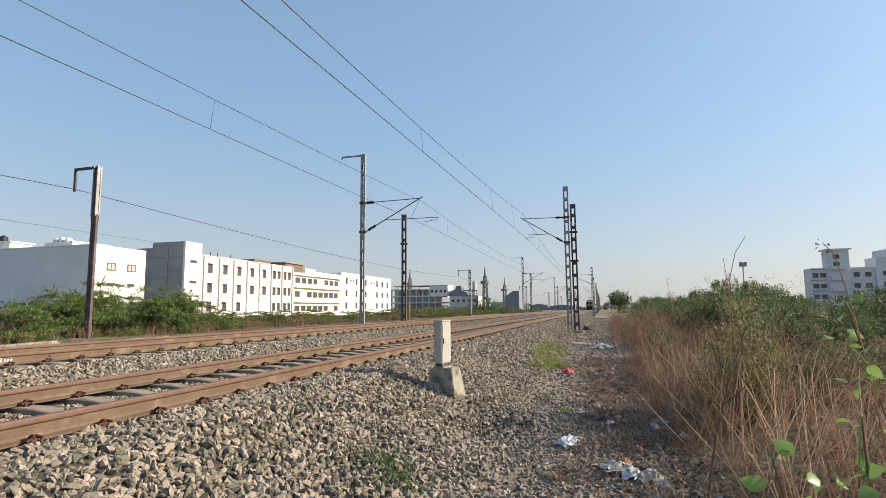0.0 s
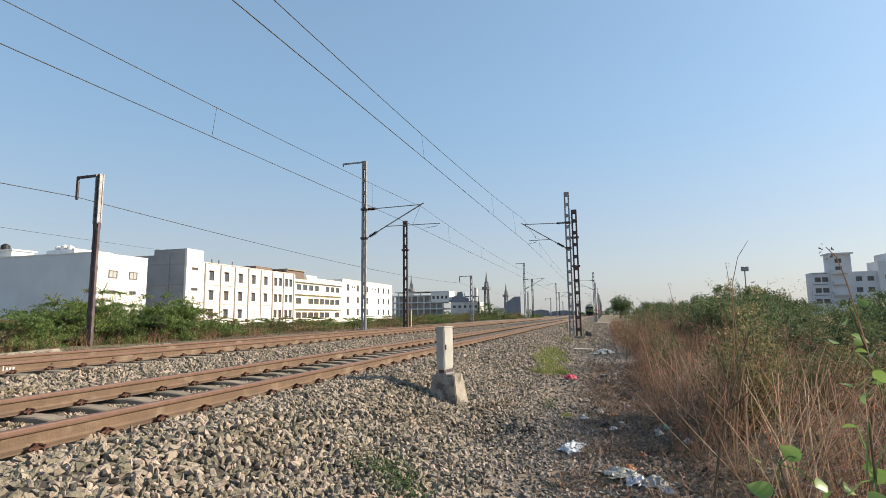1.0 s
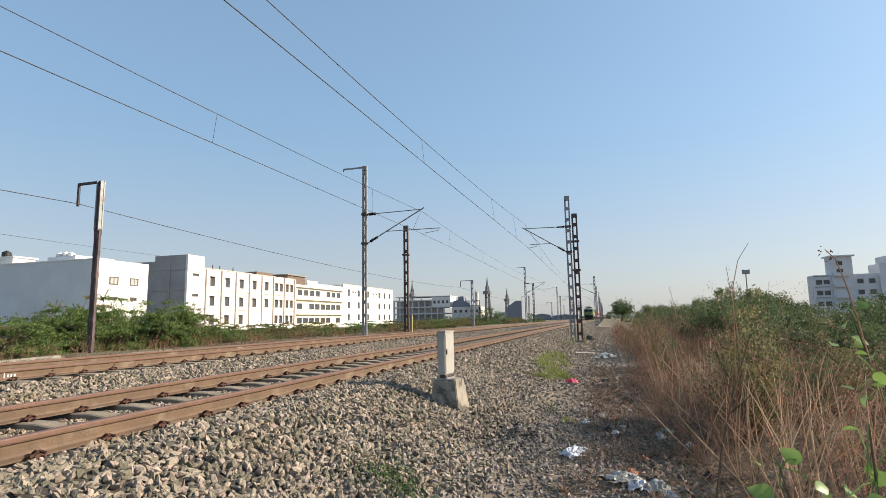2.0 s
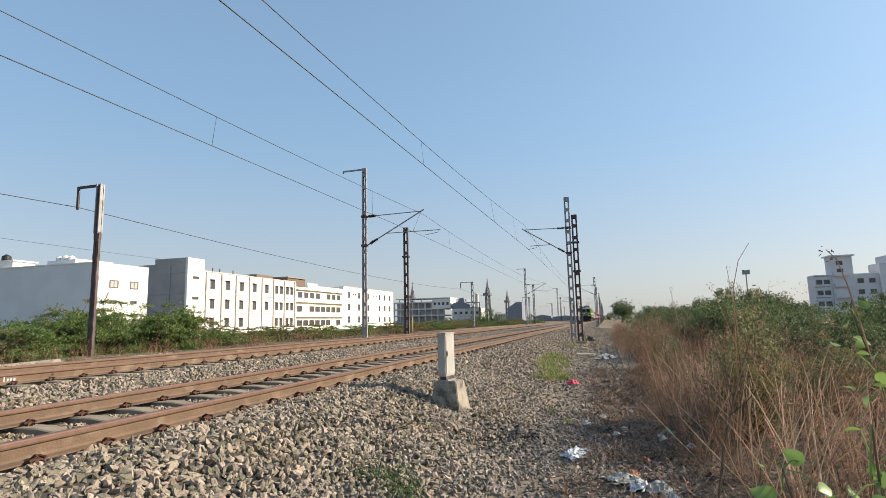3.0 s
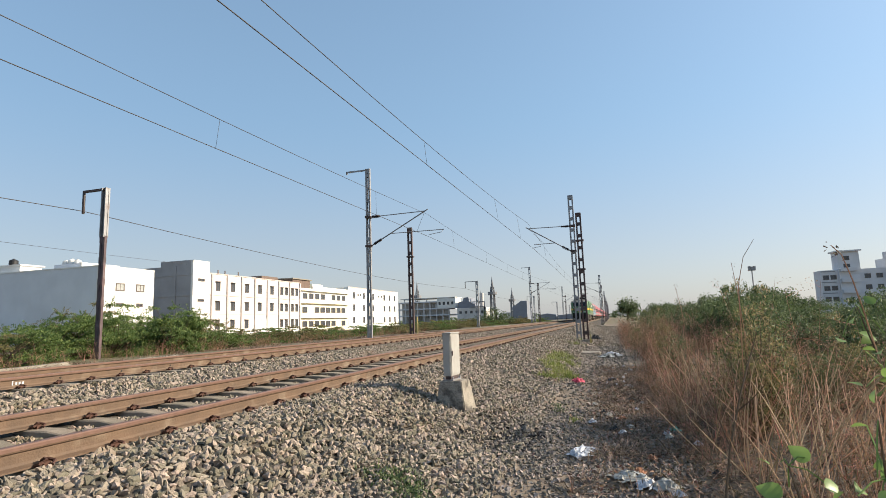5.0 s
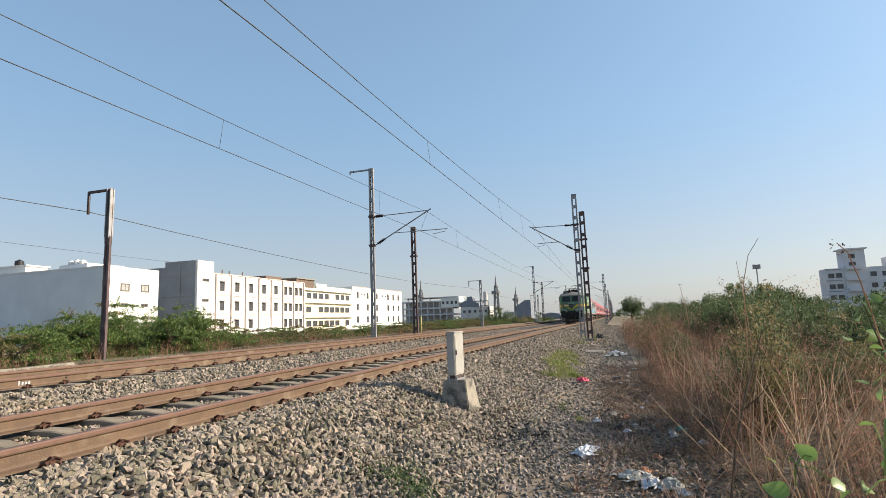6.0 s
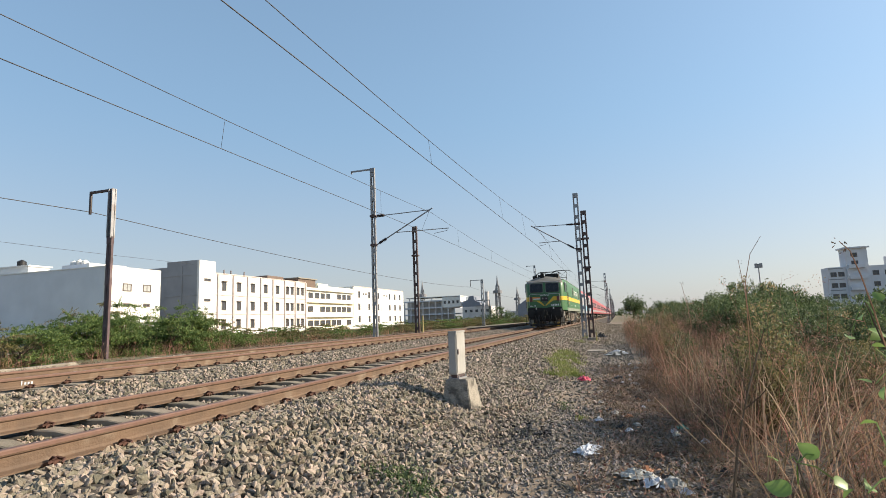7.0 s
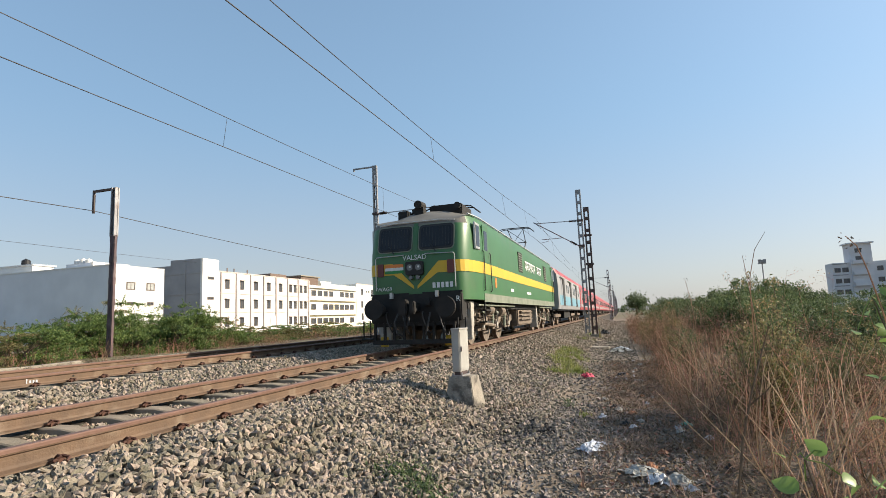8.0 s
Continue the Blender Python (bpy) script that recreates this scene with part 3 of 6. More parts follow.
# ---- buildings ----
def window_unit(parent, x, y, z, w, h, sill=True, axis="x", pane=None):
    """A recessed window in a wall that faces along +X (axis x) or -Y (axis y)."""
    if axis == "x":
        turn = pose(x, y, z)
    else:
        turn = pose(x, y, z, 0, 0, -90)
    win = part("window", Build().box((-0.16, -w / 2, -h / 2), (0.012, w / 2, h / 2)), pane or M_GLASS, parent, at=turn)
    f = Build()
    for s in (-1, 1):
        f.box((0.004, s * w / 2 - 0.05, -h / 2), (0.05, s * w / 2 + 0.05, h / 2))
        f.box((0.004, -w / 2 - 0.05, s * h / 2 - 0.05), (0.05, w / 2 + 0.05, s * h / 2 + 0.05))
    f.box((0.006, -0.025, -h / 2), (0.04, 0.025, h / 2))
    part("window_frame", f, M_FRAME, win)
    if sill:
        part("window_hood", Build().box((0.0, -w / 2 - 0.15, h / 2 + 0.05), (0.42, w / 2 + 0.15, h / 2 + 0.13)), M_PINK, win)
    return win


def tank(x, y, z, r, h, material, label):
    b = Build()
    rings = []
    for zz, rr in ((0, r), (h * 0.25, r), (h * 0.27, r * 1.04), (h * 0.5, r * 1.04), (h * 0.52, r), (h * 0.8, r), (h * 0.95, r * 0.6), (h, r * 0.25)):
        rings.append([(rr * math.cos(a), rr * math.sin(a), zz) for a in (2 * math.pi * j / 14 for j in range(14))])
    t = thing("water_tank", label, "water tank", "roof tanks", at=pose(x, y, z))
    part("tank_body", b.loft(rings), material, t, smooth=False)
    part("tank_lid", Build().tube([(0, 0, h - 0.02), (0, 0, h + 0.06)], r * 0.3, 10), material, t)


def make_buildings():
    # low grey and white workshop block
    w = thing("workshop_building", "flat-roofed workshop with grey plaster flank and white front", "building", "buildings across the line", at=pose(0, 0, 0))
    part("plaster_wall", Build().box((-95, 42.3, 0), (-50.3, 49.4, 8.5)), M_GREYWALL, w, "grey cement plaster wall")
    part("white_wall", Build().box((-50.3, 42.3, 0), (-50.0, 49.4, 8.5)), M_WHITE, w, "white painted front wall")
    part("parapet", Build().box((-95, 42.25, 8.5), (-50.0, 42.5, 8.62)).box((-50.25, 42.5, 8.5), (-49.97, 49.4, 8.62)), M_WHITE, w)
    part("roof_wall", Build().box((-57.9, 43.5, 8.5), (-54.2, 48.1, 9.2)), M_GREYWALL, w)
    part("roof_wall", Build().box((-54.2, 43.5, 8.5), (-53.9, 48.1, 9.2)), M_WHITE, w)
    part("roof_room", Build().box((-69, 43.5, 8.5), (-63.1, 46.0, 9.5)).box((-69.1, 43.4, 9.5), (-62.9, 46.2, 9.65)), M_WHITE, w)
    part("roof_ledge", Build().box((-54.25, 43.45, 9.2), (-53.85, 48.15, 9.28)), M_WHITE, w)
    for yy in (44.9, 47.5):
        window_unit(w, -50.0, yy, 6.45, 1.0, 0.75, sill=False, pane=M_SHUTTER)
        window_unit(w, -50.0, yy, 4.55, 0.8, 0.3, sill=False)
    tank(-65.6, 44.5, 9.65, 0.45, 0.8, M_TANK, "black plastic water tank on a roof room")
    for k in range(3):
        tank(-57.3 + k * 0.85, 44.4, 9.2, 0.35, 0.55 + 0.1 * (k % 2), M_WHITE, "small white roof tank above the workshop")

    # long white three-storey block
    f = thing("factory_building", "long white three-storey block with pilasters and barred windows", "building", "buildings across the line", at=pose(0, 0, 0))
    part("stair_tower", Build().box((-67.2, 67.6, 0), (-61.3, 71.2, 12.45)), M_FLANK, f, "dark grey stair tower behind a white front")
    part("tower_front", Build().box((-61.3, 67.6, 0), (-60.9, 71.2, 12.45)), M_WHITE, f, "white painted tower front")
    part("plaster_wall", Build().box((-92, 68.2, 0), (-67.2, 98, 11.7)), M_FLANK, f, "dark grey flank wall")
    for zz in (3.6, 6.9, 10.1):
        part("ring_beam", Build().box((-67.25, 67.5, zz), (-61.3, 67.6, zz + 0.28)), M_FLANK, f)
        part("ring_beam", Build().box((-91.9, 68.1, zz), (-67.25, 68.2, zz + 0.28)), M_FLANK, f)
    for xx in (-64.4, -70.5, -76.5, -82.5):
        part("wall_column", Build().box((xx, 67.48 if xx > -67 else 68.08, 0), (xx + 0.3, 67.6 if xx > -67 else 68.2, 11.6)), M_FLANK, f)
    part("main_wall", Build().box((-67.2, 71.2, 0), (-61.0, 98.0, 10.55)), M_WHITE, f)
    part("parapet_cap", Build().box((-61.25, 71.2, 10.55), (-60.9, 98.0, 10.68)), M_PINK, f)
    for zz in (3.95, 7.05):
        part("floor_band", Build().box((-61.0, 71.25, zz), (-60.90, 97.95, zz + 0.16)), M_PINK, f)
    for k in range(8):
        yy = 71.9 + 3.72 * k
        part("pilaster", Build().box((-61.0, yy - 0.19, 0.2), (-60.78, yy + 0.19, 10.5)), M_PINK, f)
    for k in range(7):
        mid = 71.9 + 3.72 * (k + 0.5)
        for zz in (8.6, 5.4, 2.35):
            if k < 5 and not (zz < 3 and k in (3, 4)):
                window_unit(f, -61.0, mid - 0.4, zz, 0.95, 1.45)
            elif k >= 5:
                for d in (-0.85, 0.75):
                    window_unit(f, -61.0, mid + d, zz, 0.85, 1.4)
    part("shutter", Build().box((-61.0, 85.0, 0.4), (-60.93, 88.0, 3.2)), M_GREYWALL, f, "rolled steel shutter door")
    for k in range(2):
        window_unit(f, -60.9, 69.4, (9.4, 6.2)[k], 1.3, 0.35, sill=False)
    part("roof_brick_room", Build().box((-78, 92, 10.5), (-66, 97.5, 12.0)), M_BRICK, f, "unplastered brick roof room")
    for yy in (73.5, 75.2, 78.6):
        part("rebar_stub", Build().tube([(-61.2, yy, 10.6), (-61.2, yy, 11.35)], 0.10, 5), M_BRICK, f)

    # cream block
    c = thing("cream_building", "cream and white three-storey block with long window bands", "building", "buildings across the line", at=pose(0, 0, 0))
    part("main_wall", Build().box((-80, 98.6, 0), (-63, 123.6, 9.8)), M_CREAM, c)
    part("upper_wall", Build().box((-63.0, 98.7, 6.9), (-62.9, 123.5, 9.9)), M_WHITE, c)
    part("roof_room", Build().box((-71, 99.0, 9.8), (-63.4, 106.0, 11.7)), M_BRICK, c, "unplastered brick roof room")
    part("room_slab", Build().box((-71.4, 98.7, 11.7), (-63.1, 106.4, 11.9)), M_CONC, c)
    part("roof_wall", Build().box((-63.2, 106.4, 9.8), (-62.95, 123.4, 10.5)), M_WHITE, c)
    part("stair_head", Build().box((-72, 113, 9.8), (-67, 118, 11.6)), M_CREAM, c)
    for zz in (3.4, 6.6, 9.3):
        part("sun_shade", Build().box((-63.0, 98.9, zz), (-62.3, 123.3, zz + 0.14)), M_CREAM, c)
    for k in range(9):
        for zz in (8.2, 5.2, 2.1):
            if (k * 7 + int(zz)) % 8 != 3:
                window_unit(c, -62.9, 100.6 + 2.55 * k, zz, 1.7, 1.15, sill=False)

    # plain white block
    p = thing("white_building", "plain white flat-roofed block with small scattered windows", "building", "buildings across the line", at=pose(0, 0, 0))
    part("main_wall", Build().box((-85, 123.8, 0), (-63, 158, 11.2)), M_WHITE, p)
    part("parapet_cap", Build().box((-63.2, 123.8, 11.2), (-62.92, 158, 11.34)), M_PINK, p)
    for yy in (127, 133, 139, 147, 151, 155):
        for zz in (9.2, 6.0, 2.8):
            window_unit(p, -63.0, yy, zz, 1.0, 1.6, sill=False)
    for yy in (129.5, 131, 136, 143, 145):
        window_unit(p, -63.0, yy, 9.4, 0.6, 0.4, sill=False)
    part("shutter", Build().box((-63.0, 141, 2), (-62.93, 143, 6.5)), M_GREYWALL, p, "tall grey door")

    # unfinished concrete frame
    u = thing("unfinished_building", "unfinished concrete frame with open floors and a white end bay", "building", "far buildings", at=pose(0, 0, 0))
    for zz in (5.2, 9.0, 13.0):
        part("floor_slab", Build().box((-120, 300, zz), (-88, 318, zz + 0.7)), M_APART, u)
    for k in range(9):
        part("column", Build().box((-119.5 + 3.9 * k, 300.2, 0), (-118.9 + 3.9 * k, 301, 13)), M_FARGREY, u)
    part("back_wall", Build().box((-119, 305, 0), (-89, 305.5, 13)), M_FARGREY, u)
    part("end_bay", Build().box((-95, 299.8, 9.4), (-84, 312, 15.2)), M_WHITE, u)
    part("roof_sheet", Build().box((-118, 300, 15.4), (-84, 316, 15.8)), M_WHITE, u)
    for k in range(4):
        part("roof_post", Build().box((-116 + 7 * k, 300.3, 13.4), (-115.5 + 7 * k, 300.8, 15.4)), M_FARGREY, u)
    for k in range(4):
        window_unit(u, -93.5 + 2.6 * k, 299.8, 12.2, 1.2, 1.6, sill=False, axis="y")

    # grey works with chimney
    g = thing("works_building", "grey industrial building with a hipped roof and chimney", "building", "far buildings", at=pose(0, 0, 0))
    part("main_wall", Build().box((-83, 300, 0), (-66, 320, 9)), M_FARGREY, g)
    part("roof", Build().extrude([(-83, 300.3, 9), (-82.4, 300.3, 12.2), (-79.6, 300.3, 13.0), (-79.0, 300.3, 14.9), (-76.2, 300.3, 15.2), (-75.6, 300.3, 12.4), (-72.4, 300.3, 11.0), (-72, 300.3, 9)], (0, 16, 0)), M_SHED, g)
    for zz in (9.2, 12.0):
        part("gantry", Build().box((-74.8, 299.4, zz), (-66.5, 299.9, zz + 0.5)).box((-66.9, 299.4, 0), (-66.5, 299.9, zz)), M_TOWER, g)
    part("chimney", Build().tube([(-69.5, 306, 9), (-69.5, 306, 17.5)], 1.2, 10), M_FARGREY, g)
    for k in range(5):
        window_unit(g, -81 + 3.2 * k, 300, 6.5, 1.4, 1.4, sill=False, axis="y")
    s = thing("shed", "tall dark grey corrugated shed with a sloping roof", "shed", "far buildings", at=pose(0, 0, 0))
    part("shed_body", Build().extrude([(-50.8, 300, 0), (-50.8, 300, 8.3), (-46.0, 300, 11.6), (-42.6, 300, 11.6), (-42.6, 300, 0)], (0, 22, 0)), M_SHED, s)
    part("low_annex", Build().box((-58, 301, 0), (-50.8, 315, 5.5)), M_FARGREY, s)
    for x0, x1, z in ((-66, -58, 6.2), (-42, -31, 4.6), (-30, -14, 3.9)):
        a = thing("shed", "low grey shed far along the line", "shed", "far buildings", at=pose(0, 0, 0))
        part("shed_body", Build().extrude([(x0, 345, 0), (x0, 345, z * 0.8), ((x0 + x1) / 2, 345, z), (x1, 345, z * 0.8), (x1, 345, 0)], (0, 14, 0)), M_SHED, a)

    # slim towers with ringed galleries
    for x, y, top, k in ((-118.0, 330, 29.0, 1.15), (-61.8, 300, 26.5, 1.15), (-51.0, 302, 19.5, 0.85), (-77.8, 340, 21.0, 0.7)):
        t = thing("minaret", "slim pale tower with a ringed gallery and pointed top", "tower", "towers on the skyline", at=pose(x, y, 0))
        for j in range(6):
            a = 2 * math.pi * j / 6
            b = Build().tube([(1.5 * k * math.cos(a), 1.5 * k * math.sin(a), 0), (1.1 * k * math.cos(a), 1.1 * k * math.sin(a), top * 0.62), (0.75 * k * math.cos(a), 0.75 * k * math.sin(a), top * 0.76)], 0.22 * k, 5)
            part("shaft_column", b, M_TOWER, t)
        for q in (0.3, 0.42, 0.52, 0.7, 0.76):
            part("shaft_ring", Build().tube([(0, 0, top * q), (0, 0, top * q + 0.35)], 1.35 * k if q < 0.6 else 0.95 * k, 10), M_TOWER, t)
        part("gallery", Build().tube([(0, 0, top * 0.60), (0, 0, top * 0.62), (0, 0, top * 0.66)], 2.3 * k, 12), M_TOWER, t)
        part("spire", Build().tube([(0, 0, top * 0.76), (0, 0, top * 0.88), (0, 0, top)], 0.7 * k, 8, r_end=0.05), M_TOWER, t)

    # apartment block beyond the scrub
    r = thing("apartment_building", "grey-white apartment block with balconies and a stair tower", "building", at=pose(0, 0, 0))
    part("main_wall", Build().box((63.4, 190, 0), (80.2, 196, 13.2)), M_APART, r)
    part("stair_tower", Build().box((68.0, 189.4, 0), (73.6, 194, 18.6)), M_APART, r)
    part("side_block", Build().box((80.2, 189, 0), (112, 196, 16.0)), M_APART, r)
    part("roof_room", Build().box((84, 192, 16), (94, 200, 18.6)), M_APART, r)
    part("roof_cap", Build().box((67.4, 188.8, 18.6), (74.2, 194.4, 19.0)), M_APART, r)
    for zz in (3.4, 6.7, 10.0):
        for x in (64.6, 66.6, 75.4, 78.4, 82.5, 86.2, 90, 94, 98, 102, 106):
            window_unit(r, x, 189.0 if x > 80 else 190.0, zz + (1.2 if x > 80 else 1.0), 1.5, 1.3, sill=False, axis="y")
        part("balcony", Build().box((68.2, 188.3, zz + 2.6), (72.4, 189.4, zz + 3.7)), M_APART, r)
        part("floor_band", Build().box((63.3, 189.85, zz + 2.7), (67.2, 190, zz + 2.95)), M_FLANK, r)
    for zz in (14.2, 16.6):
        window_unit(r, 70.2, 189.4, zz, 1.6, 1.2, sill=False, axis="y")


def make_low_wall():
    t = thing("boundary_wall", "low weathered concrete boundary wall beside the line", "wall", at=pose(-14.4, 0, 0.3))
    for y0, y1, h in ((5.0, 8.2, 0.50), (8.22, 11.6, 0.53), (13.4, 15.6, 0.47), (24, 27, 0.40), (30, 33, 0.45), (33.02, 36, 0.42), (44, 50, 0.42), (58, 64, 0.42), (70, 82, 0.45)):
        ring = [(y0, 0.0), (y0 + 0.06, h * 0.8), (y0 + 0.5, h), ((y0 + y1) / 2, h * 0.96), (y1 - 0.3, h * 1.02), (y1 - 0.05, h * 0.6), (y1, 0.0)]
        part("wall_panel", Build().extrude([(-0.11, y, z) for y, z in ring], (0.22, 0, 0)), M_CONC, t, bevel=0.015)

M_POST = mat("faded_yellow_paint", (0.50, 0.40, 0.13), 0.8, second=(0.36, 0.30, 0.17), scale=6, amount=0.8)

# ---- things beside the line ----
def make_box():
    t = thing("trackside_box", "pale grey steel cable box on a tapered concrete plinth", "signal box", at=pose(-2.415, 8.45, 0.16, 0, 0, -6))
    rings = [[(-w, -w, z), (w, -w, z), (w, w, z), (-w, w, z)] for z, w in ((-0.3, 0.30), (0.0, 0.265), (0.50, 0.185), (0.515, 0.175))]
    part("plinth", Build().loft(rings), M_PLINTH, t, "tapered weathered concrete plinth", bevel=0.012)
    part("pedestal", Build().box((-0.095, -0.15, 0.51), (0.005, 0.15, 0.60)), M_DARKSTEEL, t)
    cab = part("cabinet", Build().box((-0.113, -0.19, 0.585), (0.023, 0.19, 1.26)), M_BOX, t, bevel=0.008)
    part("cabinet_door", Build().box((0.0235, -0.172, 0.61), (0.032, 0.172, 1.21)), M_BOX, cab, bevel=0.003)
    part("end_cover", Build().box((-0.1, -0.197, 0.61), (0.01, -0.1905, 1.20)), M_BOX, cab, bevel=0.002)
    part("cabinet_lid", Build().box((-0.119, -0.20, 1.245), (0.037, 0.198, 1.268)), M_BOX, cab, bevel=0.006)
    part("hasp", Build().box((0.032, -0.165, 0.90), (0.047, -0.145, 0.98)), M_DARKSTEEL, cab)
    part("base_flange", Build().box((-0.135, -0.17, 0.515), (0.045, 0.17, 0.53)), M_STEEL, t)
    for sx in (-1, 1):
        for sy in (-1, 1):
            part("bolt", Build().tube([(sx * 0.075 - 0.045, sy * 0.15, 0.51), (sx * 0.075 - 0.045, sy * 0.15, 0.57)], 0.014, 6), M_STEEL, t)


def make_masts():
    near = "riveted lattice traction mast carrying a cantilever over the track"
    plain = "dark lattice mast with short brackets beside the line"
    feeder = "tall steel feeder mast with a top arm and hanging insulator"
    make_mast(-1.83, 36.0, 0.2, 9.66, M_STEEL, -2.92, 6.3, near, over=-0.35, tip_at=-2.69)
    make_mast(-1.32, 34.0, 0.23, 8.09, M_DARKSTEEL, 0, 0, plain, brackets=(6.1, 4.3))
    make_mast(-12.8, 27.8, 0.8, 10.6, M_STEEL, 3.45, 6.40, near, arm=-1.35, tip_at=3.65, thin=0.82)
    make_mast(-12.8, 34.6, 0.75, 8.2, M_DARKSTEEL, 0, 0, plain, brackets=(5.4,))
    make_mast(-16.55, 14.1, 0.7, 6.68, M_PURPLE, 0, 0, "red-oxide feeder mast with a galvanised top section and hanging insulator", arm=-1.0, drop=0.85, thin=0.60, post_to=4.25)
    for y, k in ((69.5, 0), (125, 1), (180, 2), (235, 3)):
        make_mast(along(-16.8, y), y, 0.8, 6.85, M_STEEL, 0, 0, feeder, arm=-1.6, drop=0.85)
    for y in (95, 161, 227, 293):
        make_mast(along(-13.3, y), y, 0.9, 10.7, M_STEEL, 3.4, 6.45, near, arm=-1.4)
        make_mast(along(-13.3, y), y + 11.5, 0.9, 8.5, M_DARKSTEEL, 0, 0, plain, brackets=(5.4,))
    for y in (101, 166, 230, 296, 360):
        make_mast(along(-1.6, y), y, 0.3, 9.0, M_STEEL, -3.6, 6.3, near, over=-0.35)
        make_mast(along(-1.5, y), y + 13, 0.3, 7.9, M_DARKSTEEL, 0, 0, plain, brackets=(5.4,))
    top = part("upper_section", Build().box((-0.10, -0.09, 4.2), (-0.065, 0.09, 5.96)).box((0.065, -0.09, 4.2), (0.10, 0.09, 5.96)).box((-0.10, 0.02, 4.2), (0.10, 0.04, 5.96)), M_STEEL,
               [o for o in scene.objects if o.name.startswith("traction_mast") and abs(o.location.y - 14.1) < 0.1][0], "galvanised upper section")


def make_posts():
    """Small yellow marker posts by the masts."""
    for x, y in ((-12.35, 34.4), (-1.05, 33.6)):
        t = thing("marker_post", "thin faded yellow marker post beside a mast", "post", "marker posts", at=pose(x, y, ground_z(x, y)))
        part("post", Build().box((-0.04, -0.04, -0.2), (0.04, 0.04, 1.35 if x < -5 else 0.55)), M_POST, t, bevel=0.006)
        part("post_cap", Build().box((-0.05, -0.05, 1.35 if x < -5 else 0.55), (0.05, 0.05, 1.39 if x < -5 else 0.59)), M_CONC, t)


def make_wires():
    ys = (101, 166, 230, 296, 500)
    overhead([(-5.60, -30, 8.0), (-4.73, 36, 8.05)] + [(along(-5.1 + 0.15 * (-1) ** k, y), y, 8.05) for k, y in enumerate(ys)],
             [-5.80, -4.52] + [along(-5.1 - 0.15 * (-1) ** k, y) for k, y in enumerate(ys)], 6.36, 1.05, (-4, 5.6, 15.0, 25.2, 31.5, 45, 55, 65, 75, 85))
    ys = (95, 161, 227, 293, 500)
    overhead([(-9.75, -38, 7.6), (-9.25, 27.8, 7.6)] + [(along(-9.9 + 0.15 * (-1) ** k, y), y, 7.95) for k, y in enumerate(ys)],
             [-10.5, -9.15] + [along(-9.9 - 0.15 * (-1) ** k, y) for k, y in enumerate(ys)], 6.30, 0.70, (2, 11.2, 21, 33, 43, 53, 63))
    sup = [(-17.6, -42, 5.92), (-17.55, 14.1, 5.92)] + [(along(-18.4, y), y, 5.92) for y in (69.5, 125, 180, 235)]
    pts = []
    for p, q in zip(sup, sup[1:]):
        s = sag(p, q, 0.50, 14)
        pts += s if not pts else s[1:]
    wire("feeder_wire", pts, 0.014, "thin dark feeder wire hung from the side masts")
    wire("overhead_cable", sag((-30, -20, 6.9), (-62, 67.5, 11.8), 0.2, 20), 0.016, "slack service cable running to a building")


M_BAG_WHITE = mat("white_plastic_film", (0.55, 0.57, 0.61), 0.4, second=(0.33, 0.345, 0.38), scale=9, amount=0.7)
M_BAG_GREY = mat("grey_plastic_film", (0.36, 0.36, 0.33), 0.5, second=(0.24, 0.23, 0.20), scale=9, amount=0.8)
M_BAG_PINK = mat("pink_plastic_film", (0.62, 0.07, 0.12), 0.45, scale=9)
M_BAG_TEAL = mat("teal_plastic_film", (0.10, 0.42, 0.33), 0.45, scale=9)
M_BAG_BLACK = mat("black_plastic_film", (0.015, 0.015, 0.017), 0.35, scale=9)
M_BAG_ORANGE = mat("orange_wrapper", (0.34, 0.15, 0.075), 0.45, scale=9)


def crumpled(name, x, y, sx, sy, h, material, label, seed):
    """A creased sheet of film lying on the ground."""
    n = 16
    vs, fs = [], []
    for i in range(n + 1):
        for j in range(n + 1):
            u, v = i / n - 0.5, j / n - 0.5
            px, py = u * sx * (1 + 0.4 * noise.noise(Vector((v * 3, seed, 1)))), v * sy * (1 + 0.4 * noise.noise(Vector((u * 3, seed, 2))))
            fall = max(0.0, 1 - 3.2 * (u * u + v * v))
            z = h * fall * (0.55 + 0.9 * noise.noise(Vector((u * 5, v * 5, seed)))) + 0.3 * h * abs(noise.noise(Vector((u * 14, v * 14, seed + 3)))) + 0.012
            q = 0.08 * sx * noise.noise(Vector((u * 9, v * 9, seed + 7)))
            vs.append((px + q, py - q, max(0.006, z)))
    for i in range(n):
        for j in range(n):
            k = i * (n + 1) + j
            if noise.noise(Vector((i * 0.31, j * 0.31, seed + 11))) < 0.36:
                fs.append((k, k + 1, k + n + 2, k + n + 1))
    ob = new(name, quick_mesh(name, vs, fs, material))
    sol = ob.modifiers.new("film", "SOLIDIFY")
    sol.thickness = 0.003
    ob.matrix_basis = pose(x, y, ground_z(x, y) + 0.015, 0, 0, seed * 67)
    return tagged(ob, label, "litter", "litter along the path")


